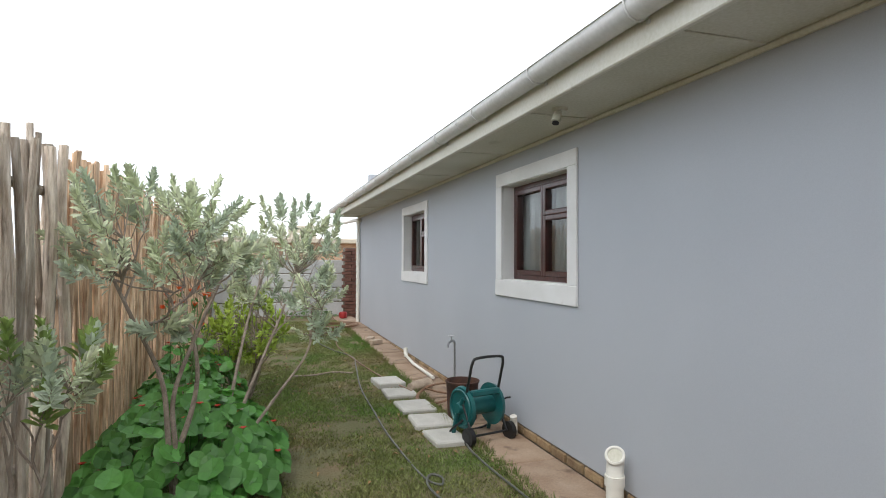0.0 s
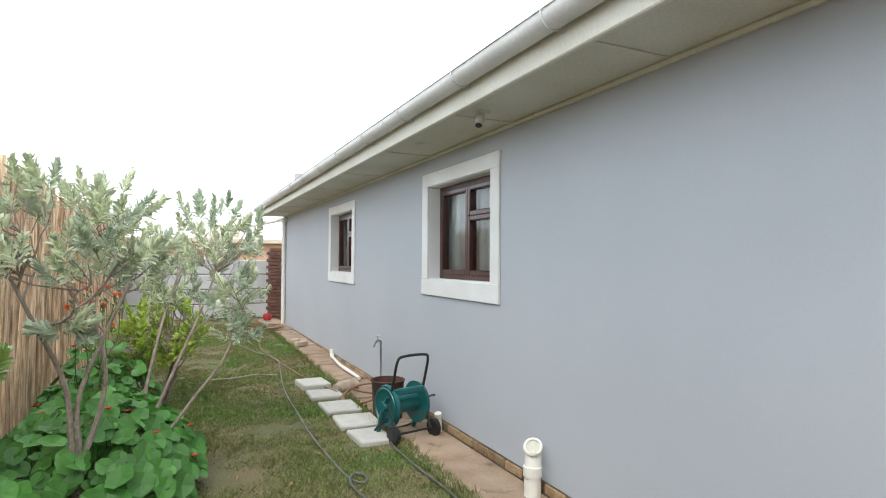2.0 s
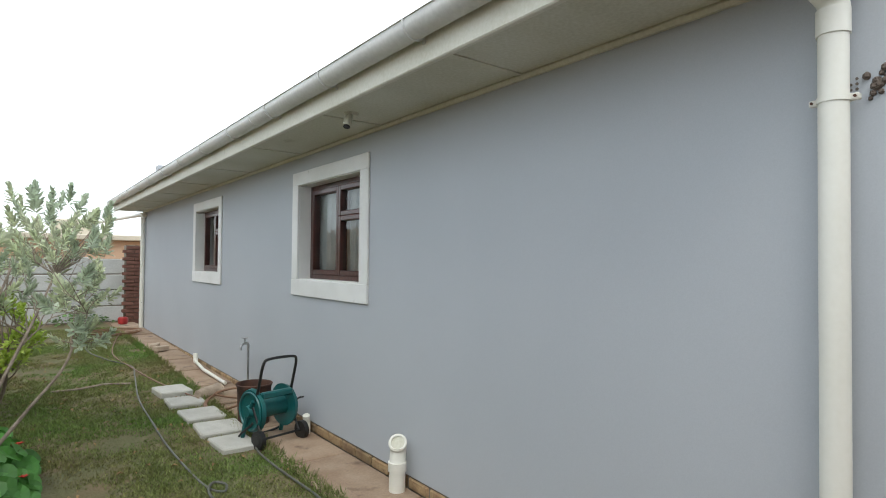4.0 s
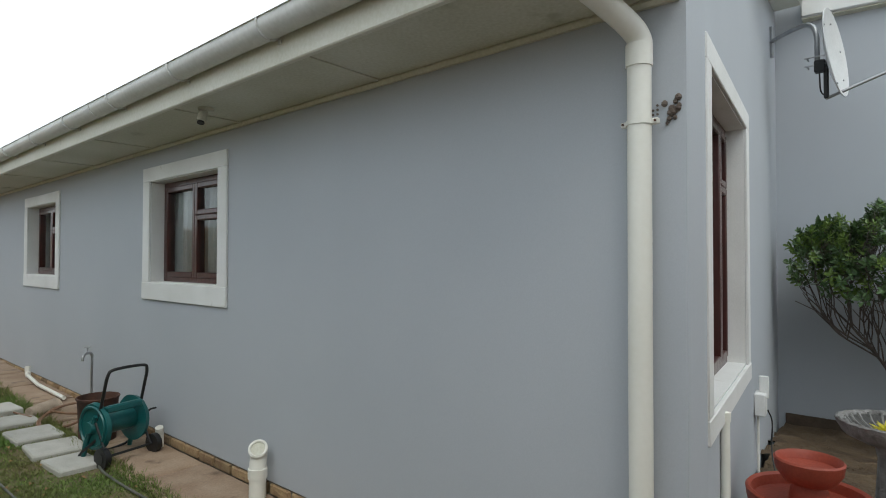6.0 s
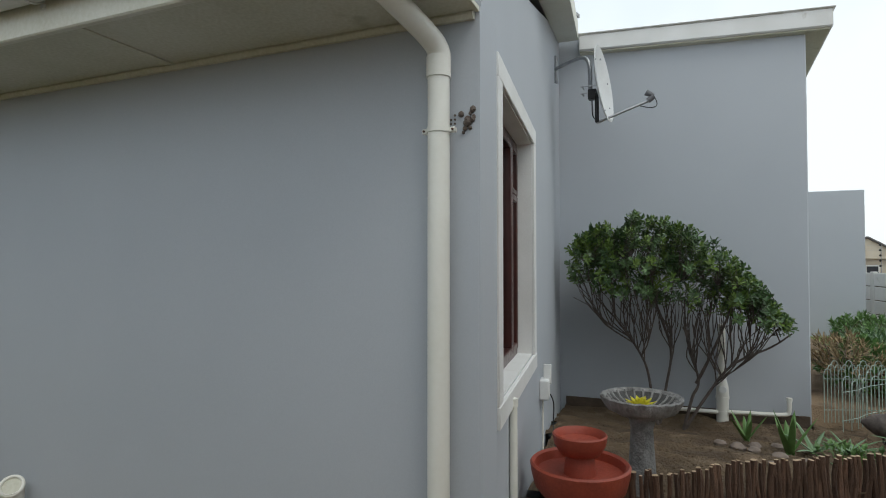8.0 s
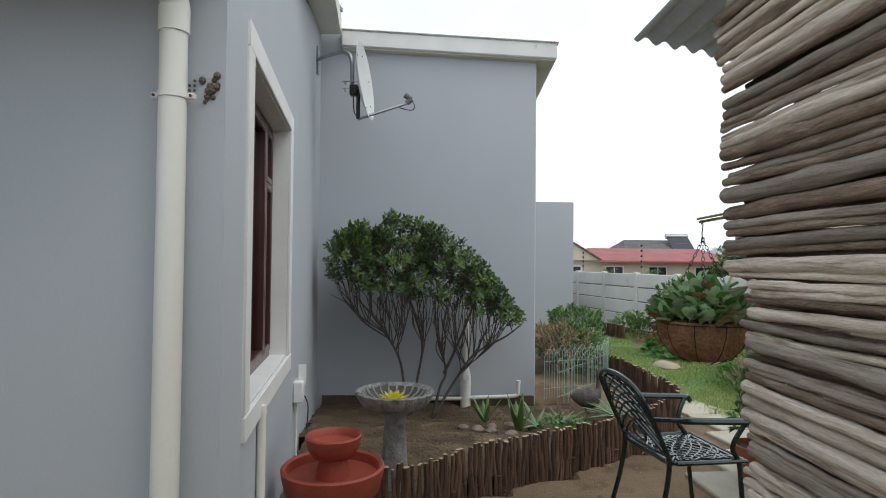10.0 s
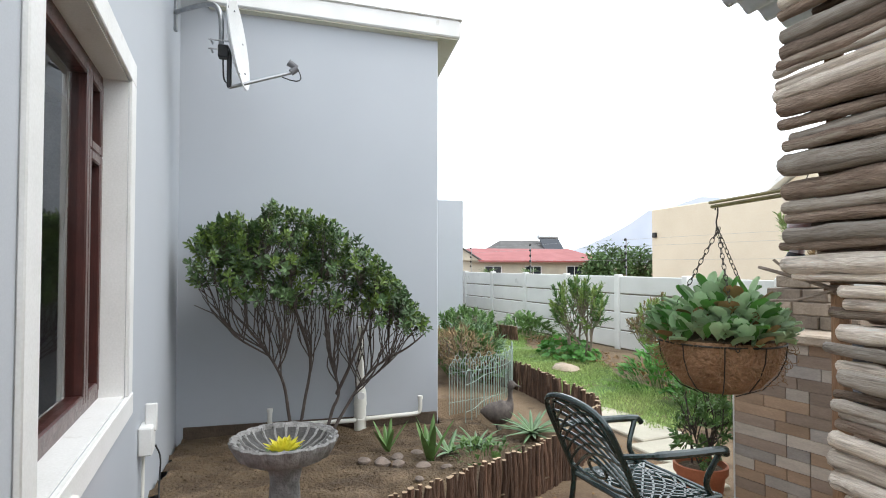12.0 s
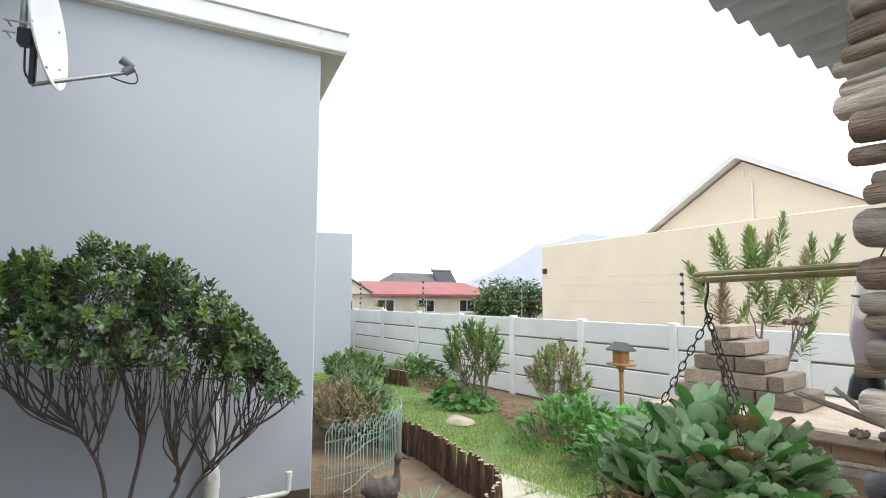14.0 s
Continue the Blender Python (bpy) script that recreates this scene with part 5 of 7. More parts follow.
branchy("protea", "tall protea with tufted shoots and pinkish tips behind the braai", "protea", (2.40, -4.72, 0),
        [[V((0, 0, -0.05)), V((0.05, 0.02, 0.6)), V((0.2, 0.05, 1.1)), V((0.3, 0.05, 1.45))], [V((0, 0, -0.05)), V((-0.1, 0.0, 0.6)), V((-0.2, 0.05, 1.1)), V((-0.35, 0.0, 1.5))],
         [V((0, 0, 0.3)), V((0.0, 0.05, 0.9)), V((-0.05, 0.05, 1.5))]],
        crown_points(771, 10, (0.0, 0.02, 1.5), (0.42, 0.25, 0.22)), crown_points(772, 27, (0.02, 0.05, 1.72), (0.62, 0.40, 0.44), -0.8, 0.45), (80, 0.30, 0.098, 0.019, 0.85, 1.0),
        [(M_PROTEA, 0.6), (M_YELLOWG, 0.25), (M_PINKTIP, 0.15)], M_BARK, 77, r0=0.017, twig=0.006)
q, r = G(), rnd(81)
for i in range(420):
    x, y = r.uniform(4.2, 9.4), r.uniform(-5.45, -4.75)
    q.leaf((x, y, 0.01 + 0.02 * r.random()), (r.uniform(-1, 1), r.uniform(-1, 1), r.uniform(-0.05, 0.25)), (0, 0, 1), r.uniform(0.05, 0.12), r.uniform(0.02, 0.05), 0.3, 0.2)
solid("leaf_litter", q, M_DEAD, "dry brown fallen leaves under the bushes", "leaves", kind="stuff", smooth=False)
for i, (x, y, s) in enumerate(((6.1, -4.12, 0.17), (6.35, -4.2, 0.12), (5.0, -5.0, 0.13))):
    q = G()
    q.lathe([(s * 0.7, -0.02), (s, s * 0.12), (s * 0.85, s * 0.35), (s * 0.4, s * 0.52)], 12, wave=lambda w, r, i=i: 1 + 0.2 * math.sin(2 * w + i) + 0.1 * math.sin(3 * w))
    solid("rock", q, M_PAVER, "flat sandy-coloured rock on the lawn", "stone", at=(x, y, 0.0))


def grass(name, label, box, inside, count, height, seed, material, bare=0.58):
    """Mown grass blades, thinned where the ground is bare."""
    r, q = rnd(seed), G()
    x0, y0, x1, y1 = box
    done = 0
    while done < count:
        x, y = r.uniform(x0, x1), y0 + (y1 - y0) * r.random() ** 1.5
        if not inside(x, y):
            continue
        done += 1
        k = noise.noise(Vector((x * 1.4, y * 1.4, seed))) + 0.5 * noise.noise(Vector((x * 4, y * 4, seed)))
        if r.random() > bare + 1.4 * k:
            continue
        h, w = height * r.uniform(0.4, 1.2) * (0.8 + 0.5 * k), r.uniform(0.004, 0.008)
        a = r.uniform(0, 6.283)
        dx, dy = math.cos(a) * w, math.sin(a) * w
        lx, ly = r.uniform(-0.9, 0.9) * h, r.uniform(-0.9, 0.9) * h
        z = ground_z(x, y)
        q.add([(x - dx, y - dy, z), (x + dx, y + dy, z), (x + lx, y + ly, z + h)], [(0, 1, 2)])
    return solid(name, q, material, label, "grass", kind="stuff", smooth=False)


grass("grass", "short patchy mown grass on the side lawn", (-3.0, 1.2, -0.42, 12.5), lambda x, y: lawn_in(x, y) or x > -2.6, 260000, 0.030, 90, M_GRASS, 0.86)
grass("grass", "lush bright green grass beside the edging", (3.3, -5.2, 12.5, -2.7), lambda x, y: y < bed_edge_y(x) - 0.05 - max(0, 4.3 - x) * 0.5 and y > -4.75 - 0.2 * math.sin(x * 2.1) and not (x > 6.5 and y > -3.2), 80000, 0.05, 91, M_GRASS2)

# ---- fittings of the house ----


def downpipe(at, top_from, label, z_top, clamps):
    th = thing("downpipe", label, "pipe", at=at)
    q = G()
    q.tube(smooth_path([(0, 0, -0.02), (0, 0, z_top - 0.5), (0, 0, z_top - 0.12)], 4) + [(0, 0, z_top - 0.05)], 0.042, 16)
    part("pipe", q, M_PIPE, th)
    q = G()
    t = Vector(top_from)
    q.tube(smooth_path([(0, 0, z_top - 0.06), (0, 0, z_top), Vector((0, 0, z_top)).lerp(t, 0.14) + Vector((0, 0, 0.02)), Vector((0, 0, z_top)).lerp(t, 0.6) + Vector((0, 0, 0.0)), t - Vector((0, 0, 0.05)), t], 5), 0.043, 16)
    part("offset_bend", q, M_PIPE, th)
    part("socket", G().tube([(0, 0, z_top - 0.10), (0, 0, z_top - 0.02)], 0.047, 16), M_PIPE, th)
    for z in clamps:
        c = part("clamp", G().tube([(0, 0, z - 0.009), (0, 0, z + 0.009)], 0.046, 16).box(-0.005, -0.068, z - 0.010, 0.018, 0.068, z + 0.010, 0.003), M_PIPE, th)
        for s in (-1, 1):
            part("screw", G().tube([(-0.004, s * 0.058, z), (-0.011, s * 0.058, z)], 0.0045, 6), M_RUST, c)
    return th


downpipe((-0.062, 0.143, 0), (-0.54, 0.205, 2.56), "cream plastic downpipe clamped to the house corner", 2.29, (1.99, 0.47))
downpipe((-0.05, 12.22, 0.1), (-0.56, 12.3, 2.48), "white plastic downpipe at the far corner", 2.26, (1.7, 0.5))


def gully(name, at, label, h, r, tilt):
    """A capped plastic drain riser with a bent inspection top."""
    th = thing(name, label, "drain pipe", at=at)
    part("riser", G().tube([(0, 0, -0.05), (0, 0, h)], r, 20), M_PIPE, th)
    part("collar", G().tube([(0, 0, h - 0.03), (0, 0, h + 0.03)], r * 1.14, 20), M_PIPE, th)
    bend = smooth_path([(0, 0, h), (0.008, 0.008, h + r), (0.014, 0.012, h + r * 2.0), (-0.004, -0.008, h + r * 2.9)], 5)
    part("bend", G().tube(bend, r * 1.02, 20, cap=False), M_PIPE, th)
    e = bend[-1]
    dd = (Vector(tilt)).normalized()
    n1 = dd.orthogonal().normalized()
    n2 = dd.cross(n1)
    part("rim", G().tube([e + (n1 * math.cos(w) + n2 * math.sin(w)) * r * 1.0 for w in [2 * math.pi * i / 24 for i in range(24)]], r * 0.17, 8, closed=True), M_PIPE, th)
    part("cap", G().tube([e - dd * 0.012, e - dd * 0.004], r * 0.95, 20), M_CREAM, th)
    return th


gully("drain_riser", (-0.095, 2.56, 0), "cream plastic drain riser with a bent capped top", 0.17, 0.052, (-0.55, -0.6, 0.75))
th = thing("drain_pipe", "small white drain pipe stub at the wall foot", "drain pipe", at=(-0.07, 4.02, 0))
part("stub", G().tube(smooth_path([(0, 0, -0.02), (0, 0, 0.10), (-0.01, -0.01, 0.15), (-0.02, -0.02, 0.17)], 4), 0.026, 12), M_PIPE, th)
part("collar", G().tube([(-0.012, -0.012, 0.14), (-0.02, -0.02, 0.172)], 0.031, 12), M_PIPE, th)
th = thing("waste_pipe", "white plastic waste pipe lying along the paving", "pipe", at=(-0.16, 7.6, 0.07))
part("pipe", G().tube([(0.05, 0.0, 0.03), (0, -0.6, 0.02), (0.02, -1.45, 0.0)], 0.02, 12), M_PIPE, th)
part("elbow", G().tube(smooth_path([(0.05, 0.0, 0.03), (0.06, 0.06, 0.05), (0.06, 0.07, 0.13)], 4), 0.03, 12), M_PIPE, th)

th = thing("garden_tap", "brass garden tap on a galvanised standpipe", "tap", at=(-0.09, 5.51, 0.0))
part("standpipe", G().tube([(0, 0, 0), (0, 0, 0.58)], 0.011, 10), M_STEEL, th)
tp = part("tap_body", G().tube(smooth_path([(0, 0, 0.57), (-0.02, -0.02, 0.60), (-0.07, -0.05, 0.60), (-0.10, -0.075, 0.58), (-0.105, -0.08, 0.54)], 4), 0.013, 10), M_STEEL, th)
part("handle", G().tube([(-0.05, -0.035, 0.60), (-0.05, -0.035, 0.66)], 0.007, 8).tube([(-0.08, -0.02, 0.66), (-0.02, -0.05, 0.66)], 0.006, 8), M_STEEL, tp)
part("joint", G().tube([(0, 0, 0.10), (0, 0, 0.16)], 0.018, 8), M_REDPAINT, th, "red painted pipe joint")

th = thing("eave_lamp", "cream angled lamp holder under the eave", "lamp", at=(-0.34, 2.78, 2.445))
part("base", G().lathe([(0.045, -0.018), (0.05, 0.0)], 16), M_CREAM, th)
part("holder", G().tube([(0, 0, -0.012), (-0.03, -0.02, -0.045), (-0.05, -0.035, -0.10)], [0.016, 0.026, 0.03], 12), M_CREAM, th)
part("socket", G().tube([(-0.05, -0.035, -0.10), (-0.052, -0.037, -0.108)], 0.022, 12), M_BLACK, th)

th = thing("wasp_nest", "broken mud nest with holes on the wall corner", "nest", at=(0.0, 0.055, 2.04))
rr = rnd(6)
q = G()
for i in range(16):
    y, z, s = rr.gauss(-0.005, 0.016), rr.gauss(0, 0.02), rr.uniform(0.006, 0.013)
    q.lathe([(s * 0.4, -s), (s, -s * 0.4), (s * 0.9, s * 0.5), (s * 0.3, s)], 7, c=(-0.004, y, z))
tagged(part("mud", q, M_MUD, th), kind="stuff")
for i in range(7):
    y, z = 0.045 + 0.016 * (i % 2), -0.03 + 0.016 * (i // 2)
    part("hole", G().tube([(-0.004, y, z), (0.001, y, z)], 0.0045, 6), M_MUD, th)

th = thing("electric_box", "white plug box with a black cable on the gable wall", "socket box", at=(2.27, 0.272, 0.53), turn=CT)
part("box", G().box(-0.07, -0.07, -0.07, 0.08, 0.0, 0.08, 0.008), M_WHITE, th)
part("lid", G().box(0.005, -0.085, 0.04, 0.022, -0.025, 0.19, 0.006), M_WHITE, th)
part("conduit", G().tube([(0, -0.02, -0.07), (0, -0.02, -0.6)], 0.008, 8), M_PIPE, th)
part("cable", G().tube(smooth_path([(0.03, -0.075, -0.04), (0.03, -0.10, -0.12), (-0.02, -0.10, -0.3), (-0.2, -0.14, -0.5), (-0.45, -0.1, -0.42), (-0.7, -0.16, -0.55)], 6), 0.005, 6), M_BLACK, th)
th = thing("conduit", "white plastic conduit below the tall window", "pipe", at=(0.72, 0.066, 0.0), turn=CT)
part("pipe", G().tube([(0, 0, -0.02), (0, 0, 0.80)], 0.02, 10), M_PIPE, th)
part("cap", G().tube([(0, 0, 0.78), (0, 0, 0.82)], 0.024, 10), M_PIPE, th)

# satellite dish
th = thing("satellite_dish", "white satellite dish on a bent steel wall arm", "satellite dish", at=(3.62, -0.02, 3.22))
q, n, rings = G(), 40, 7
vs = []
for sgn, off in ((1, 0.0), (1, 0.008)):
    for i in range(rings + 1):
        rr_ = 0.375 * i / rings
        for j in range(n):
            w = 2 * math.pi * j / n
            vs.append((rr_ * math.cos(w) * 0.93, off - 0.42 * rr_ * rr_, rr_ * math.sin(w)))
fs = []
for s in (0, 1):
    o = s * (rings + 1) * n
    for i in range(rings):
        for j in range(n):
            f = (o + i * n + j, o + i * n + (j + 1) % n, o + (i + 1) * n + (j + 1) % n, o + (i + 1) * n + j)
            fs.append(f if s else f[::-1])
o = (rings + 1) * n
fs += [(rings * n + j, rings * n + (j + 1) % n, o + rings * n + (j + 1) % n, o + rings * n + j) for j in range(n)]
q.add(vs, fs)
DT = pose(0, 0, 0, -7, 0, -6)
dish = part("reflector", q, M_DISH, th, at=DT)
for j in range(6):
    w = 1.05 * j + 0.3
    part("bolt", G().tube([(0.28 * math.cos(w), -0.03, 0.28 * math.sin(w)), (0.28 * math.cos(w), -0.045, 0.28 * math.sin(w))], 0.008, 6), M_STEEL, dish)
part("wall_arm", G().tube(smooth_path([(0.385, 0.50, 0.345), (0.25, 0.36, 0.345), (0.10, 0.17, 0.33), (0.03, 0.09, 0.22), (0.02, 0.08, -0.05)], 6), 0.02, 14), M_STEEL, th)
part("wall_plate", G().box(0.36, 0.475, 0.20, 0.42, 0.50, 0.49, 0.004), M_STEEL, th)
br = part("mount", G().box(-0.03, 0.02, -0.13, 0.05, 0.10, -0.03, 0.008).box(-0.015, 0.0, -0.36, 0.03, 0.035, -0.05, 0.008), M_BLACK, th)
for z in (-0.07, 0.0):
    part("clamp_bolt", G().tube([(-0.03, 0.15, z), (0.07, 0.15, z)], 0.007, 6).tube([(-0.02, 0.02, z), (-0.02, 0.17, z)], 0.006, 6), M_STEEL, br)
part("feed_arm", G().tube([(0.01, 0.02, -0.36), (0.10, -0.46, -0.17)], 0.013, 10), M_STEEL, th)
lnb = part("lnb", G().tube([(0.10, -0.45, -0.17), (0.10, -0.50, -0.13)], 0.028, 12).tube([(0.10, -0.50, -0.13), (0.09, -0.43, -0.09)], [0.022, 0.03], 12), M_ORN, th)
part("cable", G().tube(arc((0.10, -0.5, -0.13), (0.08, -0.38, -0.22), (0, -0.08, -0.06), 6), 0.005, 6), M_BLACK, lnb)
part("cable", G().tube(smooth_path([(0.01, 0.02, -0.34), (0.03, 0.06, -0.28), (0.04, 0.07, -0.12), (0.03, 0.09, 0.02)], 5), 0.006, 6), M_BLACK, th)

# drain pipes on the wing
th = thing("drain_stack", "cream plastic drain stack with cleaning eye on the wing wall", "drain pipe", at=(4.66, -1.15, -0.14))
part("vent_pipe", G().tube([(0, 0, 0.3), (0, 0, 0.98)], 0.036, 14), M_PIPE, th)
part("riser", G().tube([(0, 0, -0.05), (0, 0, 0.22)], 0.06, 16), M_PIPE, th)
part("neck", G().lathe([(0.06, 0.2), (0.064, 0.22), (0.06, 0.32), (0.04, 0.40), (0.038, 0.43)], 16), M_PIPE, th)
part("cleaning_eye", G().tube([(-0.04, 0, 0.30), (-0.078, 0, 0.305)], [0.04, 0.036], 14), M_WHITE, th)
for z in (0.06, 0.21, 0.43):
    part("collar", G().tube([(0, 0, z - 0.012), (0, 0, z + 0.012)], 0.067 if z < 0.4 else 0.042, 16), M_PIPE, th)
th = thing("drain_branch", "white plastic waste pipes along the foot of the wing wall", "pipe", at=(4.62, -1.15, -0.1))
part("run", G().tube(smooth_path([(0, -0.05, 0.03), (0, -0.35, 0.04), (0, -0.55, 0.05), (0, -0.60, 0.08), (0, -0.605, 0.2)], 5), 0.022, 12), M_PIPE, th)
part("cap", G().tube([(0, -0.605, 0.19), (0, -0.605, 0.225)], 0.028, 12), M_PIPE, th)
part("run", G().tube(smooth_path([(0, 0.05, 0.02), (0, 0.5, 0.02), (0, 0.80, 0.02), (0, 0.86, 0.04), (0, 0.865, 0.16)], 5), 0.022, 12), M_PIPE, th)
part("cap", G().tube([(0, 0.865, 0.15), (0, 0.865, 0.185)], 0.028, 12), M_PIPE, th)

# ---- side lawn things ----
# hose reel cart
th = thing("hose_reel_cart", "teal plastic hose reel cart with a black handle and wheels", "hose reel", at=(-0.38, 4.09, 0.0), turn=193)
th.scale = (0.9, 0.9, 0.88)
for s in (-1, 1):
    part("side_disc", G().tube([(s * 0.15, 0.0, 0.30), (s * 0.185, 0.0, 0.30)], [0.20, 0.19], 28), M_TEAL, th)
    part("disc_ring", G().tube([(s * 0.19 + 0.0, 0.165 * math.cos(a), 0.30 + 0.165 * math.sin(a)) for a in [2 * math.pi * i / 24 for i in range(24)]], 0.011, 6, closed=True), M_TEAL, th)
    part("hub", G().tube([(s * 0.18, 0, 0.30), (s * 0.225, 0, 0.30)], [0.06, 0.045], 16), M_TEAL, th)
    part("side_leg", G().tube(smooth_path([(s * 0.2, -0.10, 0.03), (s * 0.2, -0.05, 0.20), (s * 0.195, 0.06, 0.40)], 4), 0.02, 8), M_TEAL, th)
    w = part("wheel", G().tube([(s * 0.20, 0.20 - 0.0, 0.085), (s * 0.245, 0.20, 0.085)], 0.082, 22), M_BLACK, th)
    part("rim", G().tube([(s * 0.246, 0.20, 0.085), (s * 0.25, 0.20, 0.085)], 0.045, 16), M_BLACK, w)
    part("brace", G().tube([(s * 0.19, 0.20, 0.085), (s * 0.19, 0.05, 0.34)], 0.011, 8), M_BLACK, th)
part("drum", G().tube([(-0.16, 0, 0.30), (0.16, 0, 0.30)], 0.085, 20), M_TEAL, th)
part("top_bar", G().box(-0.16, 0.10, 0.42, 0.16, 0.15, 0.48, 0.012), M_TEAL, th)
part("axle", G().tube([(-0.22, 0.20, 0.085), (0.22, 0.20, 0.085)], 0.011, 8), M_BLACK, th)
part("foot_bar", G().tube(smooth_path([(-0.19, 0.05, 0.2), (-0.19, -0.16, 0.03), (0.19, -0.16, 0.03), (0.19, 0.05, 0.2)], 5), 0.011, 8), M_BLACK, th)
part("handle", G().tube(smooth_path([(-0.175, 0.06, 0.36), (-0.175, 0.13, 0.60), (-0.17, 0.17, 0.74), (-0.12, 0.18, 0.785), (0.12, 0.18, 0.785), (0.17, 0.17, 0.74), (0.175, 0.13, 0.60), (0.175, 0.06, 0.36)], 6), 0.013, 10), M_BLACK, th)
part("crank", G().tube([(-0.225, 0, 0.30), (-0.26, 0.0, 0.30), (-0.26, 0.10, 0.36), (-0.31, 0.10, 0.36)], 0.009, 8), M_BLACK, th)

th = thing("rusty_drum", "rusty brown open steel drum beside the hose reel", "drum", at=(-0.33, 4.60, 0.0))
th.scale = (0.95, 0.95, 0.86)
part("body", G().lathe([(0.135, 0.0), (0.142, 0.02), (0.148, 0.2), (0.158, 0.40), (0.166, 0.41), (0.166, 0.425), (0.154, 0.425), (0.145, 0.39), (0.13, 0.06), (0.02, 0.05)], 32), M_RUST, th)
part("rim", G().tube([(0.162 * math.cos(a), 0.162 * math.sin(a), 0.422) for a in [2 * math.pi * i / 32 for i in range(32)]], 0.009, 6, closed=True), M_RUST, th)
th = thing("clay_pot", "brown clay pot lying on its side", "pot", at=(-0.42, 5.75, 0.075), turn=25)
part("body", G().tube([(-0.14, 0, 0), (0.0, 0, 0), (0.13, 0, 0)], [0.05, 0.07, 0.075], 20), M_STACK, th)
part("rim", G().tube([(0.13 + 0.0, 0.074 * math.cos(a), 0.074 * math.sin(a)) for a in [2 * math.pi * i / 24 for i in range(24)]], 0.009, 6, closed=True), M_STACK, th)
th = thing("brown_hose", "coiled brown garden hose lying on the paving", "hose", at=(-0.45, 5.3, 0.02))
pts = [(0.18 * math.cos(i * 0.5) * (1 + 0.04 * i % 0.3) + 0.1, 0.22 * math.sin(i * 0.5), 0.012 + 0.10 * (1 + math.sin(i * 0.5 + 1)) * 0.6) for i in range(30)] + [(0.2, -0.2, 0.1), (0.22, -0.45, 0.25)]
part("hose", G().tube(smooth_path(pts, 2), 0.011, 7), M_HOSEBR, th)

slab_me = G().box(-0.2, -0.19, -0.05, 0.2, 0.19, 0.03, 0.012).mesh("stepping_slab", M_SLAB)
for i, (x, y, a, s) in enumerate(((-0.66, 4.09, 3, 0.72), (-0.64, 4.55, -3, 0.92), (-0.66, 5.06, 2, 0.86), (-0.68, 5.62, -2, 0.85), (-0.70, 6.12, 4, 0.8))):
    ob = new("stepping_slab", slab_me)
    ob.matrix_basis = pose(x, y, ground_z(x, y) + 0.012 + (0.02 if i == 4 else 0), 0.8 * (i % 3 - 1), 0.8, a) @ Matrix.Diagonal((s, 1.02, 1, 1))
    tagged(ob, "pale grey concrete stepping slab set in the grass" if i < 4 else "whitish concrete slab lying raised on the grass", "slab", "stepping slabs")


def hose(name, pts, label, r=0.0085, material=M_HOSE):
    q = G()
    q.tube(smooth_path([(x, y, ground_z(x, y) + z) for x, y, z in pts], 8), r, 7)
    return solid(name, q, material, label, "hose")


hose("garden_hose", [(-0.50, 4.0, 0.05), (-0.56, 3.84, 0.02), (-0.575, 3.43, 0.02), (-0.555, 2.98, 0.02), (-0.55, 2.73, 0.02), (-0.6, 2.2, 0.02), (-0.75, 1.6, 0.02)], "grey-green garden hose trailing from the reel over the grass")
hose("garden_hose", [(-0.9, 2.3, 0.02), (-1.04, 2.85, 0.02), (-1.085, 3.15, 0.03), (-1.02, 3.33, 0.03), (-0.95, 3.28, 0.02), (-1.0, 3.17, 0.02), (-1.07, 3.4, 0.015), (-1.1, 4.28, 0.02), (-1.08, 5.02, 0.02), (-1.04, 6.0, 0.02),
                     (-0.9, 7.2, 0.02), (-0.84, 7.9, 0.02), (-1.05, 8.6, 0.02), (-1.2, 9.6, 0.02), (-1.0, 10.6, 0.02), (-0.8, 11.3, 0.02)], "long grey-green garden hose winding over the side lawn")
hose("garden_hose", [(-0.55, 5.6, 0.04), (-0.72, 6.6, 0.02), (-0.85, 7.8, 0.02), (-0.92, 9.0, 0.02), (-0.72, 10.4, 0.02), (-0.5, 11.5, 0.03)], "thin brown garden hose along the paving", 0.009, M_HOSEBR)
for i in range(3):
    hose("hose_coil", [(-0.6 + (0.34 + 0.05 * i) * math.cos(a), 11.4 + (0.3 + 0.04 * i) * math.sin(a), 0.02 + 0.02 * i) for a in [0.5 * k + i for k in range(14)]], "loose loops of brown hose at the far corner", 0.01, M_HOSEBR)
hose("dry_branch", [(-1.75, 6.8, 0.02), (-1.5, 6.75, 0.03), (-1.25, 6.9, 0.02), (-1.0, 6.8, 0.02)], "thin dry branch lying on the grass", 0.012, M_BARK)
for x, y, a in ((-0.28, 9.0, 30), (-0.3, 9.35, 70)):
    solid("loose_brick", G().box(-0.11, -0.055, 0, 0.11, 0.055, 0.07, 0.006), M_PAVER, "loose brown brick lying on the paving", "brick", at=(x, y, 0.075), turn=a)
pier = thing("brick_pier", "red brick gate pier at the end of the lawn", "pier", at=(0.0, 13.62, 0.05))
bm_ = G().box(-0.11, -0.05, 0, 0.11, 0.05, 0.07, 0.005).mesh("brick", M_REDBRICK)
part("core", G().box(-0.17, -0.10, 0, 0.10, 0.16, 1.72), M_MORTAR, pier)
for k in range(21):
    for x in (-0.09, 0.14) if k % 2 else (-0.02, 0.02):
        part("brick", bm_, M_REDBRICK, pier, at=pose(x - 0.03, -0.1, k * 0.081 + 0.01))
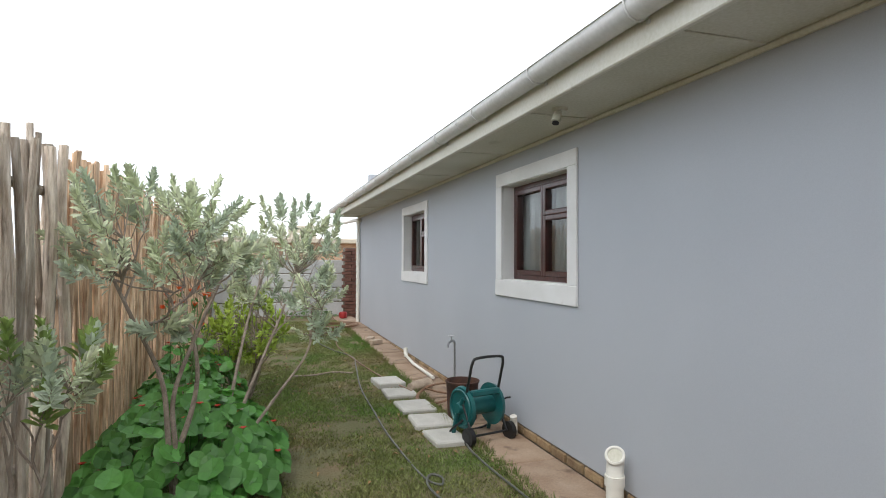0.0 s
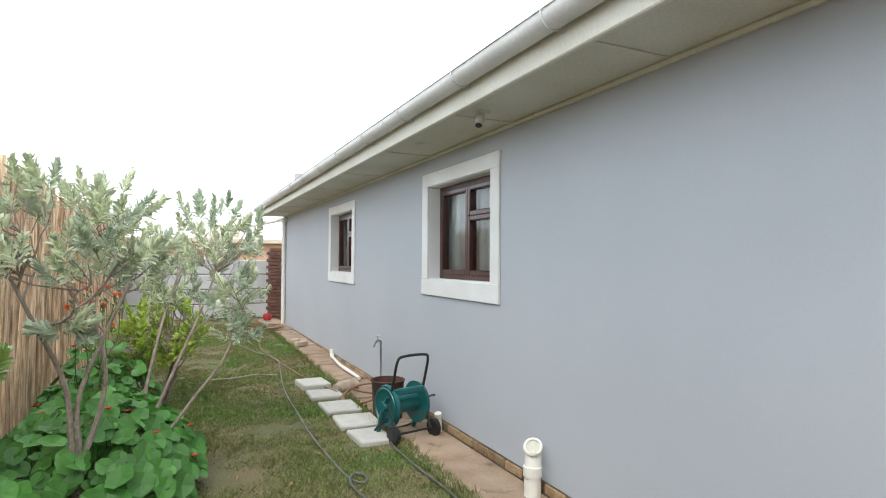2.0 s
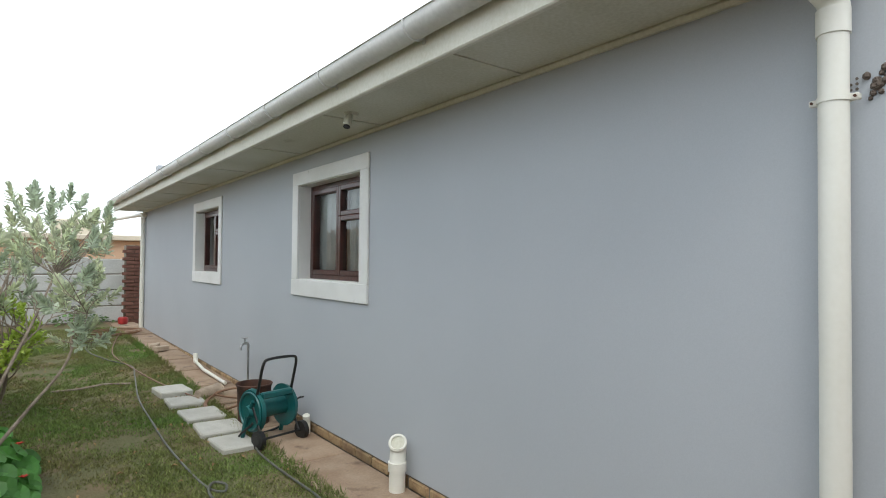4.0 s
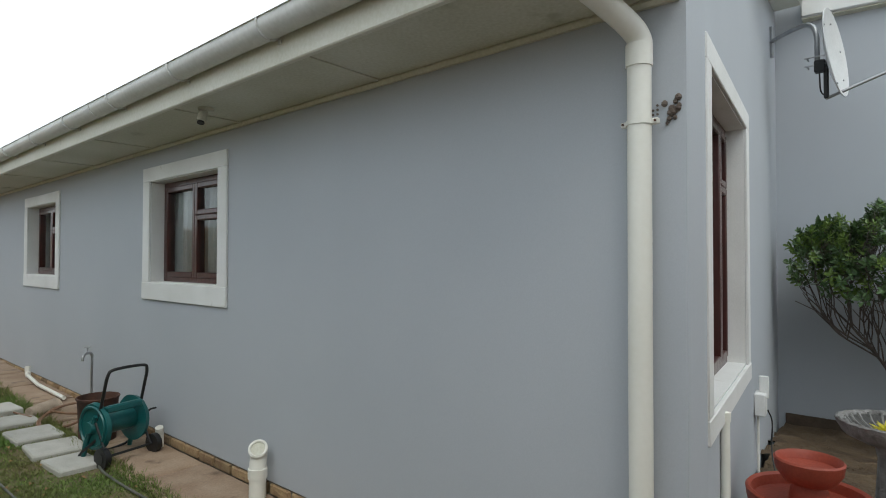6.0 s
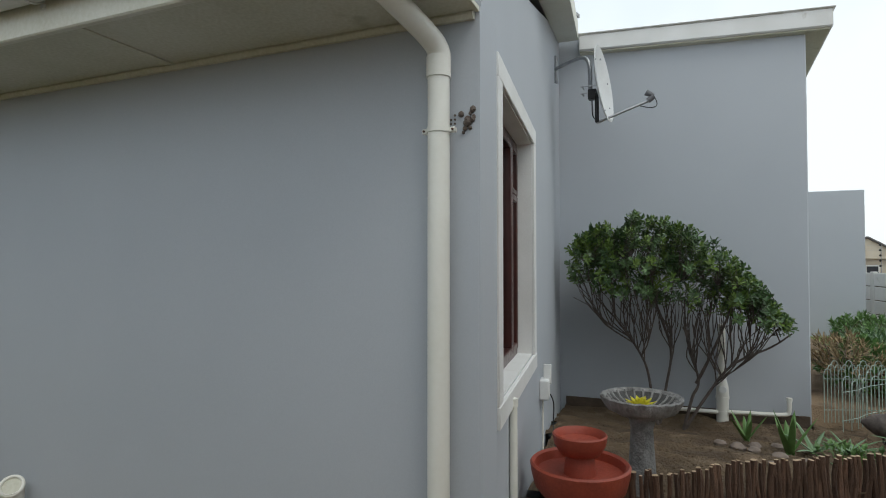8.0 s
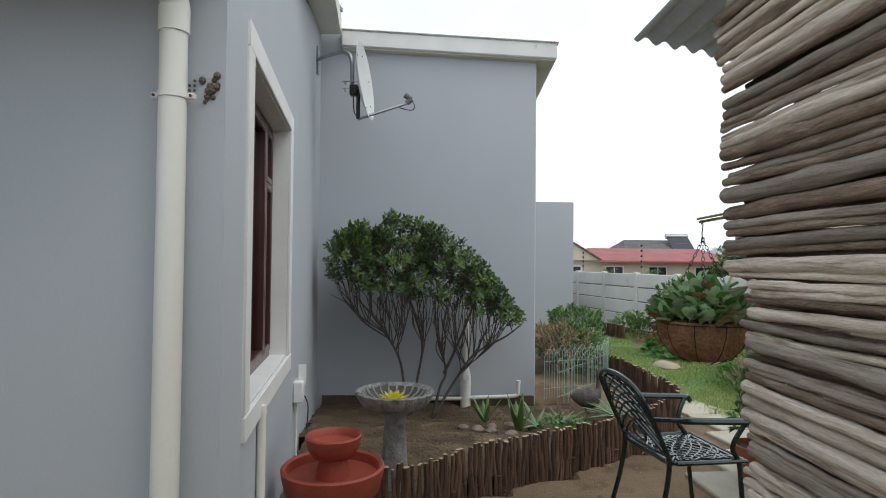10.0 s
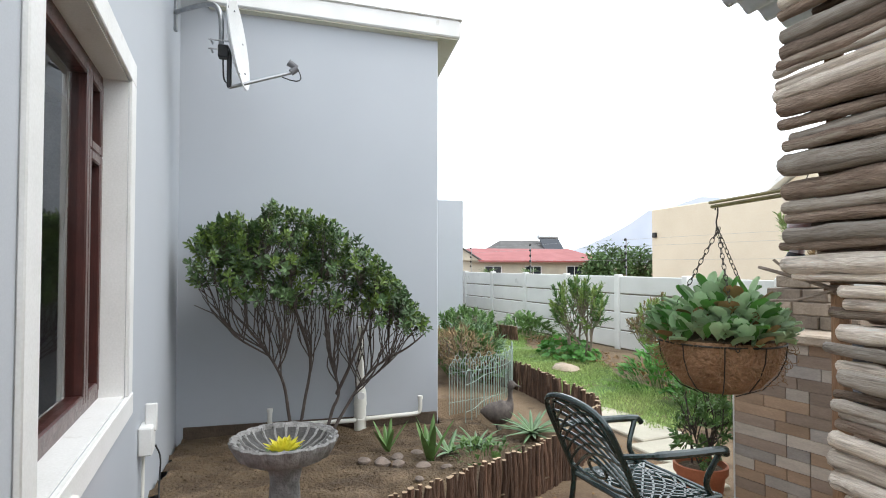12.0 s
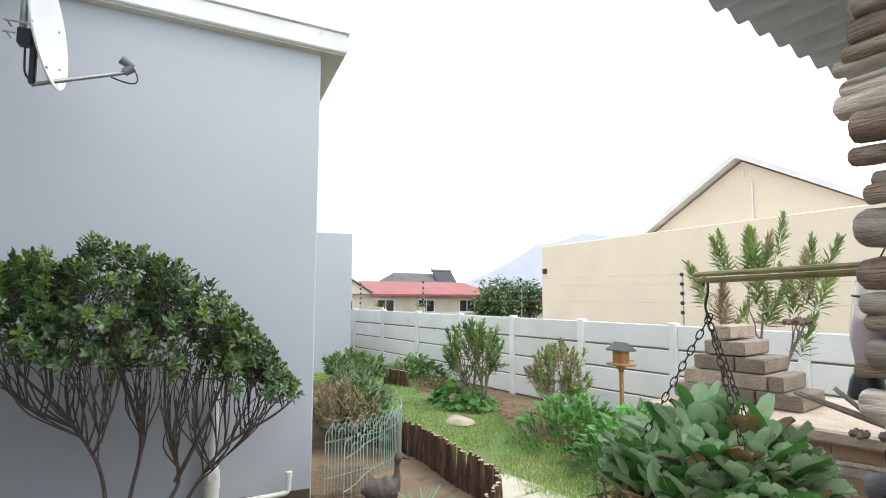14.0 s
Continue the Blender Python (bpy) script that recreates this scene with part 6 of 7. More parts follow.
q = G().lathe([(0.05, 0), (0.09, 0.03), (0.1, 0.12), (0.08, 0.16)], 12)
solid("red_pot", q, M_REDPAINT, "small red pot at the foot of the pier", "pot", at=(-0.28, 12.9, 0.1))

# ---- patio things ----
# bird bath
th = thing("bird_bath", "weathered grey cast stone bird bath with a scalloped bowl", "bird bath", at=(1.63, -0.49, 0.0))
th.scale = (0.94, 0.94, 0.97)
part("pedestal", G().lathe([(0.15, 0), (0.155, 0.05), (0.12, 0.09), (0.10, 0.13), (0.085, 0.24), (0.075, 0.38), (0.068, 0.50), (0.08, 0.56), (0.10, 0.585)], 28, wave=lambda w, r: 1 + 0.05 * math.sin(6 * w)), M_STONE, th)
sc = lambda w, r: 1 + (0.055 * abs(math.sin(10 * w)) + 0.012 * math.sin(5 * w)) * min(1, max(0, (r - 0.06) / 0.1))
part("bowl", G().lathe([(0.09, 0.575), (0.14, 0.59), (0.21, 0.625), (0.238, 0.675), (0.247, 0.70), (0.238, 0.708), (0.222, 0.695), (0.19, 0.655), (0.14, 0.63), (0.08, 0.618), (0.02, 0.615)], 120, wave=sc), M_STONE, th)
part("basin", G().lathe([(0.02, 0.619), (0.08, 0.622), (0.14, 0.635), (0.188, 0.660), (0.212, 0.690), (0.205, 0.672), (0.14, 0.628), (0.02, 0.616)], 48), M_DARKSTONE, th, "dark stained inside of the bowl")
for k in range(22):
    w = 2 * math.pi * k / 22
    part("flute", G().tube([(r_ * math.cos(w), r_ * math.sin(w), z_) for r_, z_ in ((0.075, 0.621), (0.14, 0.636), (0.19, 0.663), (0.218, 0.698))], [0.003, 0.005, 0.007, 0.009], 6), M_STONE, th)
part("water", G().lathe([(0.09, 0.618), (0.10, 0.626), (0.02, 0.6265)], 40), M_DKGLASS, th, "dark still water")
fl = thing("lotus_flower", "yellow artificial lotus flower floating in the bowl", "flower", at=(1.61, -0.485, 0.608))
fl.scale = (1.3, 1.3, 1.2)
q = G()
for ring, (cnt, up, ln) in enumerate(((9, 0.35, 0.075), (8, 0.8, 0.065), (6, 1.7, 0.05), (5, 3.0, 0.045))):
    for k in range(cnt):
        w = 2 * math.pi * k / cnt + ring * 0.4
        q.leaf((0.006 * math.cos(w), 0.006 * math.sin(w), 0.012), (math.cos(w), math.sin(w), up), (0, 0, 1), ln, 0.03, 0.3, -0.1)
part("petals", q, M_YELLOW, fl, smooth=False)
q = G()
for k in range(7):
    w = 0.9 * k
    q.leaf((0, 0, 0.004), (math.cos(w), math.sin(w), 0.02), (0, 0, 1), 0.085, 0.05, 0.02, 0)
part("leaf_pad", q, M_DARKLEAF, fl, smooth=False)

# terracotta fountain
th = thing("bowl_fountain", "red terracotta two-tier bowl fountain by the gable wall", "fountain", at=(1.16, -0.19, 0.0))
part("foot", G().lathe([(0.17, 0), (0.175, 0.06), (0.13, 0.10), (0.11, 0.2)], 32), M_TERRA, th)
part("lower_bowl", G().lathe([(0.11, 0.17), (0.18, 0.19), (0.245, 0.27), (0.265, 0.35), (0.27, 0.39), (0.26, 0.40), (0.243, 0.39), (0.235, 0.345), (0.02, 0.335)], 40), M_TERRA, th)
part("neck", G().lathe([(0.09, 0.33), (0.08, 0.40), (0.07, 0.44)], 24), M_TERRA, th)
part("upper_bowl", G().lathe([(0.06, 0.43), (0.11, 0.45), (0.14, 0.50), (0.148, 0.55), (0.14, 0.557), (0.13, 0.545), (0.12, 0.515), (0.02, 0.50)], 36), M_TERRA, th)

# cast metal garden chair: local x across, -y forward
chair = thing("garden_chair", "dark green cast metal garden chair with lattice seat and back", "chair", at=(1.29, -1.91, 0.0), turn=8)
SW, SD, SH = 0.235, 0.44, 0.43
part("seat_frame", G().tube(smooth_path([(-SW + 0.03, -0.01, SH), (SW - 0.03, -0.01, SH), (SW, -0.05, SH), (SW + 0.01, -SD + 0.03, SH), (SW - 0.04, -SD, SH - 0.005), (-SW + 0.04, -SD, SH - 0.005), (-SW - 0.01, -SD + 0.03, SH), (-SW, -0.05, SH)], 3), 0.013, 8, closed=True), M_CHAIR, chair)
seat = part("seat", G().box(-SW + 0.012, -SD + 0.012, SH - 0.012, -SW + 0.03, -0.02, SH + 0.002, 0.003).box(SW - 0.03, -SD + 0.012, SH - 0.012, SW - 0.012, -0.02, SH + 0.002, 0.003)
            .box(-SW + 0.03, -SD + 0.012, SH - 0.012, SW - 0.03, -SD + 0.03, SH + 0.002, 0.003).box(-SW + 0.03, -0.04, SH - 0.012, SW - 0.03, -0.02, SH + 0.002, 0.003), M_CHAIR, chair)
for k in range(7):
    o = -0.19 + k * 0.052
    for s in (-1, 1):
        a, b = Vector((s * -0.205, -0.03 - (k + 0.2) * 0.058, SH)), Vector((s * 0.205, -0.03 - (6.8 - k) * 0.0, SH))
        pts = [Vector((s * (-0.205 + 0.41 * t), -0.225 + (0.06 * (k - 3)) * math.cos(math.pi * (t - 0.5)) * 1.0 + 0.19 * (2 * t - 1) * (1 - abs(k - 3) / 4.2), SH)) for t in [i / 12 for i in range(13)]]
        pts = [Vector((p.x, max(-SD + 0.02, min(-0.03, p.y)), p.z)) for p in pts]
        part("slat", G().tube(pts, 0.0095, 6), M_CHAIR, seat)
LEAN = 0.19
bk = lambda x, t: (x, 0.0 + LEAN * t, SH + 0.03 + 0.40 * t)
part("back_frame", G().tube(smooth_path([bk(-SW, -0.08), bk(-SW - 0.005, 0.45), bk(-SW + 0.015, 0.85), bk(-0.10, 1.0), bk(0.10, 1.0), bk(SW - 0.015, 0.85), bk(SW + 0.005, 0.45), bk(SW, -0.08)], 6), 0.014, 8), M_CHAIR, chair)
part("back_rail", G().tube([bk(-SW, 0.05), bk(-0.08, 0.0), bk(0.08, 0.0), bk(SW, 0.05)], 0.010, 8), M_CHAIR, chair)
back = part("backrest", G().tube([bk(0.06 * math.cos(a), 0.18 + 0.10 * math.sin(a)) for a in [2 * math.pi * i / 16 for i in range(16)]], 0.008, 6, closed=True), M_CHAIR, chair)
for k in range(6):
    for s in (-1, 1):
        f = (k - 2.5) / 2.5
        pts = [bk(s * (-SW + 0.01 + 2 * (SW - 0.01) * t), max(0.03, min(0.95 - 0.5 * abs(2 * t - 1) ** 6, 0.5 + 0.30 * f + 0.42 * (t - 0.5) * (1 if True else 0) + 0.16 * math.sin(math.pi * t)))) for t in [i / 12 for i in range(13)]]
        part("lattice_strip", G().tube(pts, 0.0072, 6), M_CHAIR, back)
for s in (-1, 1):
    part("arm", G().tube(smooth_path([bk(s * (SW + 0.005), 0.52), (s * (SW + 0.045), -0.06, SH + 0.235), (s * (SW + 0.05), -0.26, SH + 0.225), (s * (SW + 0.045), -0.43, SH + 0.215), (s * (SW + 0.035), -0.46, SH + 0.19)], 6), [0.013] * 6 + [0.019] * 14 + [0.015] * 5, 8), M_CHAIR, chair)
    part("front_leg", G().tube(smooth_path([(s * (SW + 0.04), -0.42, SH + 0.215), (s * (SW + 0.015), -0.36, SH + 0.08), (s * SW, -0.41, SH - 0.02), (s * (SW + 0.0), -0.43, 0.2), (s * (SW + 0.015), -0.46, 0.0)], 5), 0.0135, 8), M_CHAIR, chair)
    part("rear_leg", G().tube(smooth_path([bk(s * SW, 0.0), (s * SW, 0.0, SH - 0.05), (s * SW, 0.03, 0.22), (s * (SW + 0.01), 0.09, 0.0)], 5), 0.0135, 8), M_CHAIR, chair)

# slabs beside the lawn
ps = G().box(-0.24, -0.24, -0.04, 0.24, 0.24, 0.018, 0.01).mesh("paving_slab", M_SANDSLAB)
for i, (x, y, a) in enumerate(((3.86, -3.42, 14), (3.36, -3.50, 10), (2.82, -3.40, 8), (2.32, -3.05, 4), (1.85, -2.75, 2))):
    ob = new("paving_slab", ps)
    ob.matrix_basis = pose(x, y, 0.0, 0, 0, a)
    tagged(ob, "cream square paving slab set in the sandy ground", "slab", "lawn slabs")

# wire garden fence
wf = thing("wire_fence", "pale green hooped wire border fence around the bed corner", "wire fence", at=(4.5, -2.05, -0.06))
wire_pts = [(0.0, 0.02), (0.12, -0.3), (0.25, -0.62), (0.62, -0.9), (0.9, -1.0)]
wp = smooth_path([(x, y, 0) for x, y in wire_pts], 5)
hoop = lambda a, b, h: G().tube([a, a + Vector((0, 0, h - 0.05)), a.lerp(b, 0.2) + Vector((0, 0, h - 0.01)), a.lerp(b, 0.5) + Vector((0, 0, h)), a.lerp(b, 0.8) + Vector((0, 0, h - 0.01)), b + Vector((0, 0, h - 0.05)), b], 0.0036, 5)
for i in range(len(wp) - 1):
    a, b = wp[i], wp[min(len(wp) - 1, i + 1)]
    part("hoop", hoop(a, b, 0.60 if i % 2 else 0.52), M_WIRE, wf)
    m_ = a.lerp(b, 0.5)
    if i + 2 < len(wp):
        part("hoop", hoop(m_, b.lerp(wp[i + 2], 0.5), 0.56), M_WIRE, wf)
for z in (0.12, 0.42):
    part("cross_wire", G().tube([p + Vector((0.004, 0.004, z)) for p in wp], 0.0034, 5), M_WIRE, wf)
wf2 = thing("wire_fence", "pale green hooped wire border fence in front of the bushes", "wire fence", at=(4.15, -2.1, -0.05))
wp = [Vector((0.085 * i, -0.07 * i - 0.02 * math.sin(i), 0)) for i in range(9)]
for i in range(8):
    part("hoop", hoop(wp[i], wp[i + 1], 0.45 if i % 2 else 0.5), M_WIRE, wf2)
for z in (0.1, 0.36):
    part("cross_wire", G().tube([p + Vector((0.004, 0, z)) for p in wp], 0.0034, 5), M_WIRE, wf2)

# duck statue: one plain mesh
q = G()
q.tube(smooth_path([(-0.24, 0, 0.15), (-0.12, 0, 0.14), (0.0, 0, 0.13), (0.10, 0, 0.16), (0.15, 0, 0.22), (0.155, 0, 0.30), (0.16, 0, 0.36), (0.19, 0, 0.385), (0.235, 0, 0.375), (0.29, 0, 0.36)], 4),
       [0.015, 0.03, 0.05, 0.065, 0.08, 0.09, 0.098, 0.10, 0.105, 0.108, 0.11, 0.105, 0.10, 0.09, 0.078, 0.062, 0.05, 0.04, 0.034, 0.03, 0.028, 0.028, 0.03, 0.034, 0.04, 0.044, 0.046, 0.044, 0.038, 0.03, 0.022, 0.016, 0.013, 0.012, 0.010, 0.009, 0.006], 14)
q.tube([(-0.03, 0.03, 0.06), (-0.02, 0.03, -0.01), (0.03, 0.03, -0.012)], 0.012, 6).tube([(-0.03, -0.03, 0.06), (-0.02, -0.03, -0.01), (0.03, -0.03, -0.012)], 0.012, 6)
solid("duck_statue", q, M_DUCK, "brown painted duck statue standing in the flower bed", "statue", at=(3.95, -2.36, -0.05), turn=-98).scale = (0.72, 0.82, 1.02)

# hanging basket
BX, BY, BZ = 0.41, -1.80, 1.235
BS = 0.81
th = thing("hanging_basket", "coconut fibre hanging basket on chains with a wire rim", "hanging basket", at=(BX, BY, BZ))
th.scale = (BS, BS, 0.845)
wob = lambda w, r: 1 + 0.025 * math.sin(5 * w) + 0.02 * math.sin(9 * w + 1)
part("liner", G().lathe([(0.03, -0.185), (0.08, -0.18), (0.14, -0.155), (0.185, -0.105), (0.21, -0.05), (0.217, 0.0), (0.21, 0.012), (0.195, 0.0), (0.18, -0.03), (0.01, -0.035)], 48, wave=wob), M_COIR, th)
part("rim_wire", G().tube([(0.222 * math.cos(a), 0.222 * math.sin(a), 0.0) for a in [2 * math.pi * i / 40 for i in range(40)]], 0.0035, 6, closed=True), M_CHAIN, th)
for k in range(10):
    w = 2 * math.pi * k / 10
    part("rib_wire", G().tube([(r_ * math.cos(w), r_ * math.sin(w), z_) for r_, z_ in ((0.224, 0.0), (0.218, -0.05), (0.193, -0.106), (0.145, -0.16), (0.08, -0.187))], 0.0022, 5), M_CHAIN, th)
rr, q = rnd(15), G()
for i in range(260):
    w, t = rr.uniform(0, 6.283), rr.random()
    r_, z_ = 0.217 - 0.05 * t * t, 0.01 - 0.12 * t
    p = Vector((r_ * math.cos(w), r_ * math.sin(w), z_))
    e = p + Vector((math.cos(w) * rr.uniform(0.005, 0.03), math.sin(w) * rr.uniform(0.005, 0.03), rr.uniform(-0.05, 0.03))) + Vector((rr.uniform(-0.04, 0.04), rr.uniform(-0.04, 0.04), 0))
    q.tube(arc(p, e, (math.cos(w) * 0.02, math.sin(w) * 0.02, -0.01), 4), 0.0012, 3, cap=False)
tagged(part("loose_fibre", q, M_FIBRE, th, "frayed coconut fibres"), kind="stuff")
link = G().tube([(0.007 * math.cos(a), 0, 0.014 * math.sin(a)) for a in [2 * math.pi * i / 10 for i in range(10)]], 0.0016, 5, closed=True).mesh("link", M_CHAIN, True)
for k in range(3):
    w = 2 * math.pi * k / 3 + 0.6
    a, b = Vector((0.22 * math.cos(w), 0.22 * math.sin(w), 0.0)), Vector((0, 0, 0.40))
    d = b - a
    n_ = int(d.length / 0.021)
    rot = d.to_track_quat("Z", "Y").to_matrix().to_4x4()
    for i in range(n_ + 1):
        part("link", link, M_CHAIN, th, at=Matrix.Translation(a.lerp(b, i / n_)) @ rot @ pose(0, 0, 0, 0, 0, 90 * (i % 2)))
part("hook", G().tube(smooth_path([(0, 0, 0.40), (0.008, 0, 0.43), (0, 0, 0.46), (0.0, 0, 0.485), (0.01, 0, 0.495), (0.012, 0, 0.475)], 5), 0.003, 6), M_CHAIN, th)
bp = thing("strawberry_plant", "leafy grey-green plant filling the hanging basket", "plant", at=(BX, BY, BZ - 0.02))
bp.scale = (0.86, 0.86, 1.1)
rr, q, q2, q3 = rnd(16), G(), G(), G()
for i in range(520):
    w, d = rr.uniform(0, 6.283), math.sqrt(rr.random())
    x, y = 0.215 * d * math.cos(w), 0.215 * d * math.sin(w)
    z = 0.01 + (0.14 * (1 - 0.72 * d * d)) * rr.uniform(0.2, 1.0)
    dirv = Vector((x * 3.0 + rr.uniform(-0.5, 0.5), y * 3.0 + rr.uniform(-0.6, 0.6), rr.uniform(0.15, 1.1)))
    out = q3 if rr.random() < 0.07 else (q2 if rr.random() < 0.2 else q)
    s = rr.uniform(0.045, 0.08)
    p, d_ = Vector((x, y, z)), dirv.normalized()
    side_ = d_.cross(Vector((0, 0, 1))).normalized()
    up_ = side_.cross(d_)
    vs = []
    for t, hw in ((0, 0.03), (0.3, 0.28), (0.6, 0.42), (0.85, 0.34), (1.0, 0.08)):
        c_ = p + d_ * s * t - up_ * (0.18 * s * t * t)
        vs += [tuple(c_ + side_ * hw * s + up_ * 0.13 * s), tuple(c_), tuple(c_ - side_ * hw * s + up_ * 0.13 * s)]
    out.add(vs, [(3 * j + k, 3 * j + k + 1, 3 * j + k + 4, 3 * j + k + 3) for j in range(4) for k in (0, 1)])
tagged(part("leaves", q, M_PALEGREEN, bp), kind="stuff")
tagged(part("pale_leaves", q2, M_NASTUR, bp, "fresher bright green leaves"), kind="stuff")
tagged(part("dry_leaves", q3, M_DEAD, bp, "dry yellow-brown leaves"), kind="stuff")
part("soil", G().lathe([(0.19, -0.01), (0.17, 0.03), (0.05, 0.05)], 24), M_SOIL, bp)
cr = thing("cane_rod", "pair of thin canes carrying the hanging basket", "rod", at=(BX, BY, 1.648))
part("cane", G().tube([(0.025, 0.0, 0.0), (-0.3, -0.01, 0.008), (-0.9, -0.04, 0.02)], 0.006, 7), M_BAMBOO, cr)
part("cane", G().tube([(0.02, 0.012, 0.012), (-0.3, 0.006, 0.018), (-0.9, -0.03, 0.032)], 0.005, 7), M_BAMBOO, cr)

# bottle feeder
th = thing("bottle_feeder", "upturned clear bottle with red liquid hung by wire on the screen", "bird feeder", at=(0.128, -1.80, 1.49))
th.scale = (0.60, 0.60, 0.62)
B_IN = lambda k: [(r_ * k, z_) for r_, z_ in ((0.028, 0.0), (0.03, 0.03), (0.036, 0.05), (0.05, 0.09), (0.056, 0.13), (0.056, 0.24), (0.045, 0.27), (0.02, 0.285))]
tilt = pose(0, 0, 0, 6, -8, 0)
bt = part("bottle", G().lathe(B_IN(1.0), 24), M_BOTTLE, th, at=tilt)
bt.visible_shadow = False
part("liquid", G().lathe([(0.027, 0.004), (0.028, 0.03), (0.034, 0.05), (0.047, 0.09), (0.052, 0.14), (0.05, 0.145)], 24), M_WINE, th, at=tilt)
part("cap", G().lathe([(0.03, -0.05), (0.038, -0.045), (0.038, -0.005), (0.033, 0.012)], 20), M_BLACK, th, at=tilt)
part("wire", G().tube([tilt @ Vector((0.06 * math.cos(a), 0.06 * math.sin(a), 0.2)) for a in [2 * math.pi * i / 16 for i in range(16)]], 0.0025, 5, closed=True).tube([tilt @ Vector((0.05, 0, 0.2)), tilt @ Vector((-0.02, 0.03, 0.36))], 0.002, 5), M_CHAIN, th)
th = thing("perch_branch", "forked bare branch tied to the screen", "branch", at=(0.085, -1.775, 1.43))
part("branch", G().tube(smooth_path([(0.14, 0.0, 0.03), (0.0, 0.0, 0.0), (-0.2, -0.02, -0.05), (-0.5, -0.06, -0.09)], 5), [0.0045 + 0.0002 * i for i in range(16)], 7), M_BARK, th)
part("twig", G().tube([(0.02, 0, 0.005), (0.06, 0.03, 0.05)], 0.004, 6).tube([(-0.1, 0, -0.02), (-0.02, 0.04, -0.05), (0.05, 0.05, -0.055)], 0.004, 6), M_BARK, th)

# tiled braai with stepped paver chimney
br_ = thing("braai", "tile-clad garden braai with a stepped stack of pavers on top", "braai", at=(1.72, -3.0, 0.0), turn=15)
BWID, BDEP, BHGT = 1.1, 0.75, 1.05
part("body", G().box(-BWID, -BDEP, 0, -0.014, -0.014, BHGT), M_MORTAR, br_)
rr = rnd(21)
tz = 0.0
while tz < BHGT - 0.01:
    x = 0.0
    while x > -BWID + 0.01:
        w = min(rr.choice((0.12, 0.18, 0.24, 0.3)), x + BWID)
        part("tile", G().box(x - w + 0.0015, -0.014, tz + 0.0015, x - 0.0015, 0.0, min(tz + 0.062, BHGT), 0.0015), rr.choice(M_TILE), br_)
        x -= w
    tz += 0.062
tz = 0.0
while tz < BHGT - 0.01:
    part("tile", G().box(-0.014, -BDEP, tz + 0.0015, 0.0, -0.0165, min(tz + 0.124, BHGT), 0.0015), rr.choice(M_TILE), br_)
    tz += 0.124
part("edge_strip", G().box(-0.006, -0.006, 0, 0.004, 0.004, BHGT, 0.002), M_WHITE, br_)
part("coping", G().box(-BWID - 0.03, -BDEP - 0.02, BHGT, 0.04, 0.04, BHGT + 0.055, 0.01), M_PAVER, br_)
for lvl in range(5):
    a0, a1 = 0.04 - 0.055 * lvl, -0.56 + 0.075 * lvl
    x = a0
    k = 0
    while x > a1 + 0.02:
        w = min(0.2, x - a1)
        part("paver", G().box(x - w + 0.003, -0.52, BHGT + 0.057 + lvl * 0.076, x - 0.003, -0.22 - 0.0 * lvl, BHGT + 0.057 + (lvl + 1) * 0.074, 0.006), M_STACK, br_)
        x -= 0.2
        k += 1
for x, y, s in ((-0.5, -0.35, 0.055), (-0.42, -0.38, 0.04), (-0.95, -0.12, 0.06), (-0.85, -0.1, 0.045)):
    q = G()
    for i in range(9):
        w = i * 0.7
        q.lathe([(s * 0.15, -s * 0.25), (s * 0.3, 0), (s * 0.12, s * 0.3)], 6, c=(s * 0.5 * math.cos(w), s * 0.5 * math.sin(w), s * (0.3 + 0.1 * (i % 3))))
    solid("small_succulent", q, M_PEBBLE, "small grey succulent cluster on the braai", "succulent", at=(1.72 + x, -3.0 + y, (BHGT + 0.437 if y < -0.2 else BHGT + 0.056)))

# hanging dark pots
for i, (x, y, z, s) in enumerate(((0.37, -2.3, 1.19, 0.045), (0.29, -2.28, 1.19, 0.042), (0.35, -2.28, 1.05, 0.045), (0.27, -2.27, 1.06, 0.042))):
    th = thing("hanging_pot", "dark grey round pot hung in the shelter opening", "pot", at=(x, y, z), group="dark pots", turn=40 + 20 * i)
    tl = pose(0, 0, 0, 62, 0, 0)
    part("pot", G().lathe([(s * 0.5, -s * 0.8), (s * 0.85, -s * 0.5), (s, 0), (s * 0.9, s * 0.45), (s * 0.78, s * 0.5), (s * 0.72, s * 0.3), (s * 0.3, -s * 0.3)], 22), M_ORN, th, at=tl)
    part("wire", G().tube([(0, 0, s * 0.5), (0, 0, s * 1.9)], 0.002, 5), M_CHAIN, th)

# potted plant beside the braai
th = thing("terracotta_pot", "orange terracotta plant pot on the ground", "pot", at=(1.92, -2.93, 0.0))
part("pot", G().lathe([(0.10, 0), (0.115, 0.02), (0.14, 0.2), (0.155, 0.205), (0.158, 0.255), (0.145, 0.258), (0.138, 0.22), (0.02, 0.21)], 28), M_TERRA2, th)
part("soil", G().lathe([(0.137, 0.2), (0.13, 0.226), (0.03, 0.23)], 20), M_SOIL, th)
shrub("pot_plant", "leafy green bush growing in the terracotta pot", (1.92, -2.93, 0.22), (0, 0, 0.30), (0.17, 0.17, 0.27), 6, 46, (0.05, 0.022), 18, M_GARDEN, M_DKBARK, 95, "plant", stem_r=0.007, low=-0.8, tip_len=0.08, bend=0.03, twig=0.003)
th = thing("terracotta_pot", "small terracotta pot with a dusty succulent under the basket", "pot", at=(0.72, -2.25, 0.0))
part("pot", G().lathe([(0.10, 0), (0.12, 0.02), (0.145, 0.25), (0.16, 0.255), (0.162, 0.30), (0.148, 0.302), (0.14, 0.26), (0.02, 0.25)], 28), M_TERRA2, th)
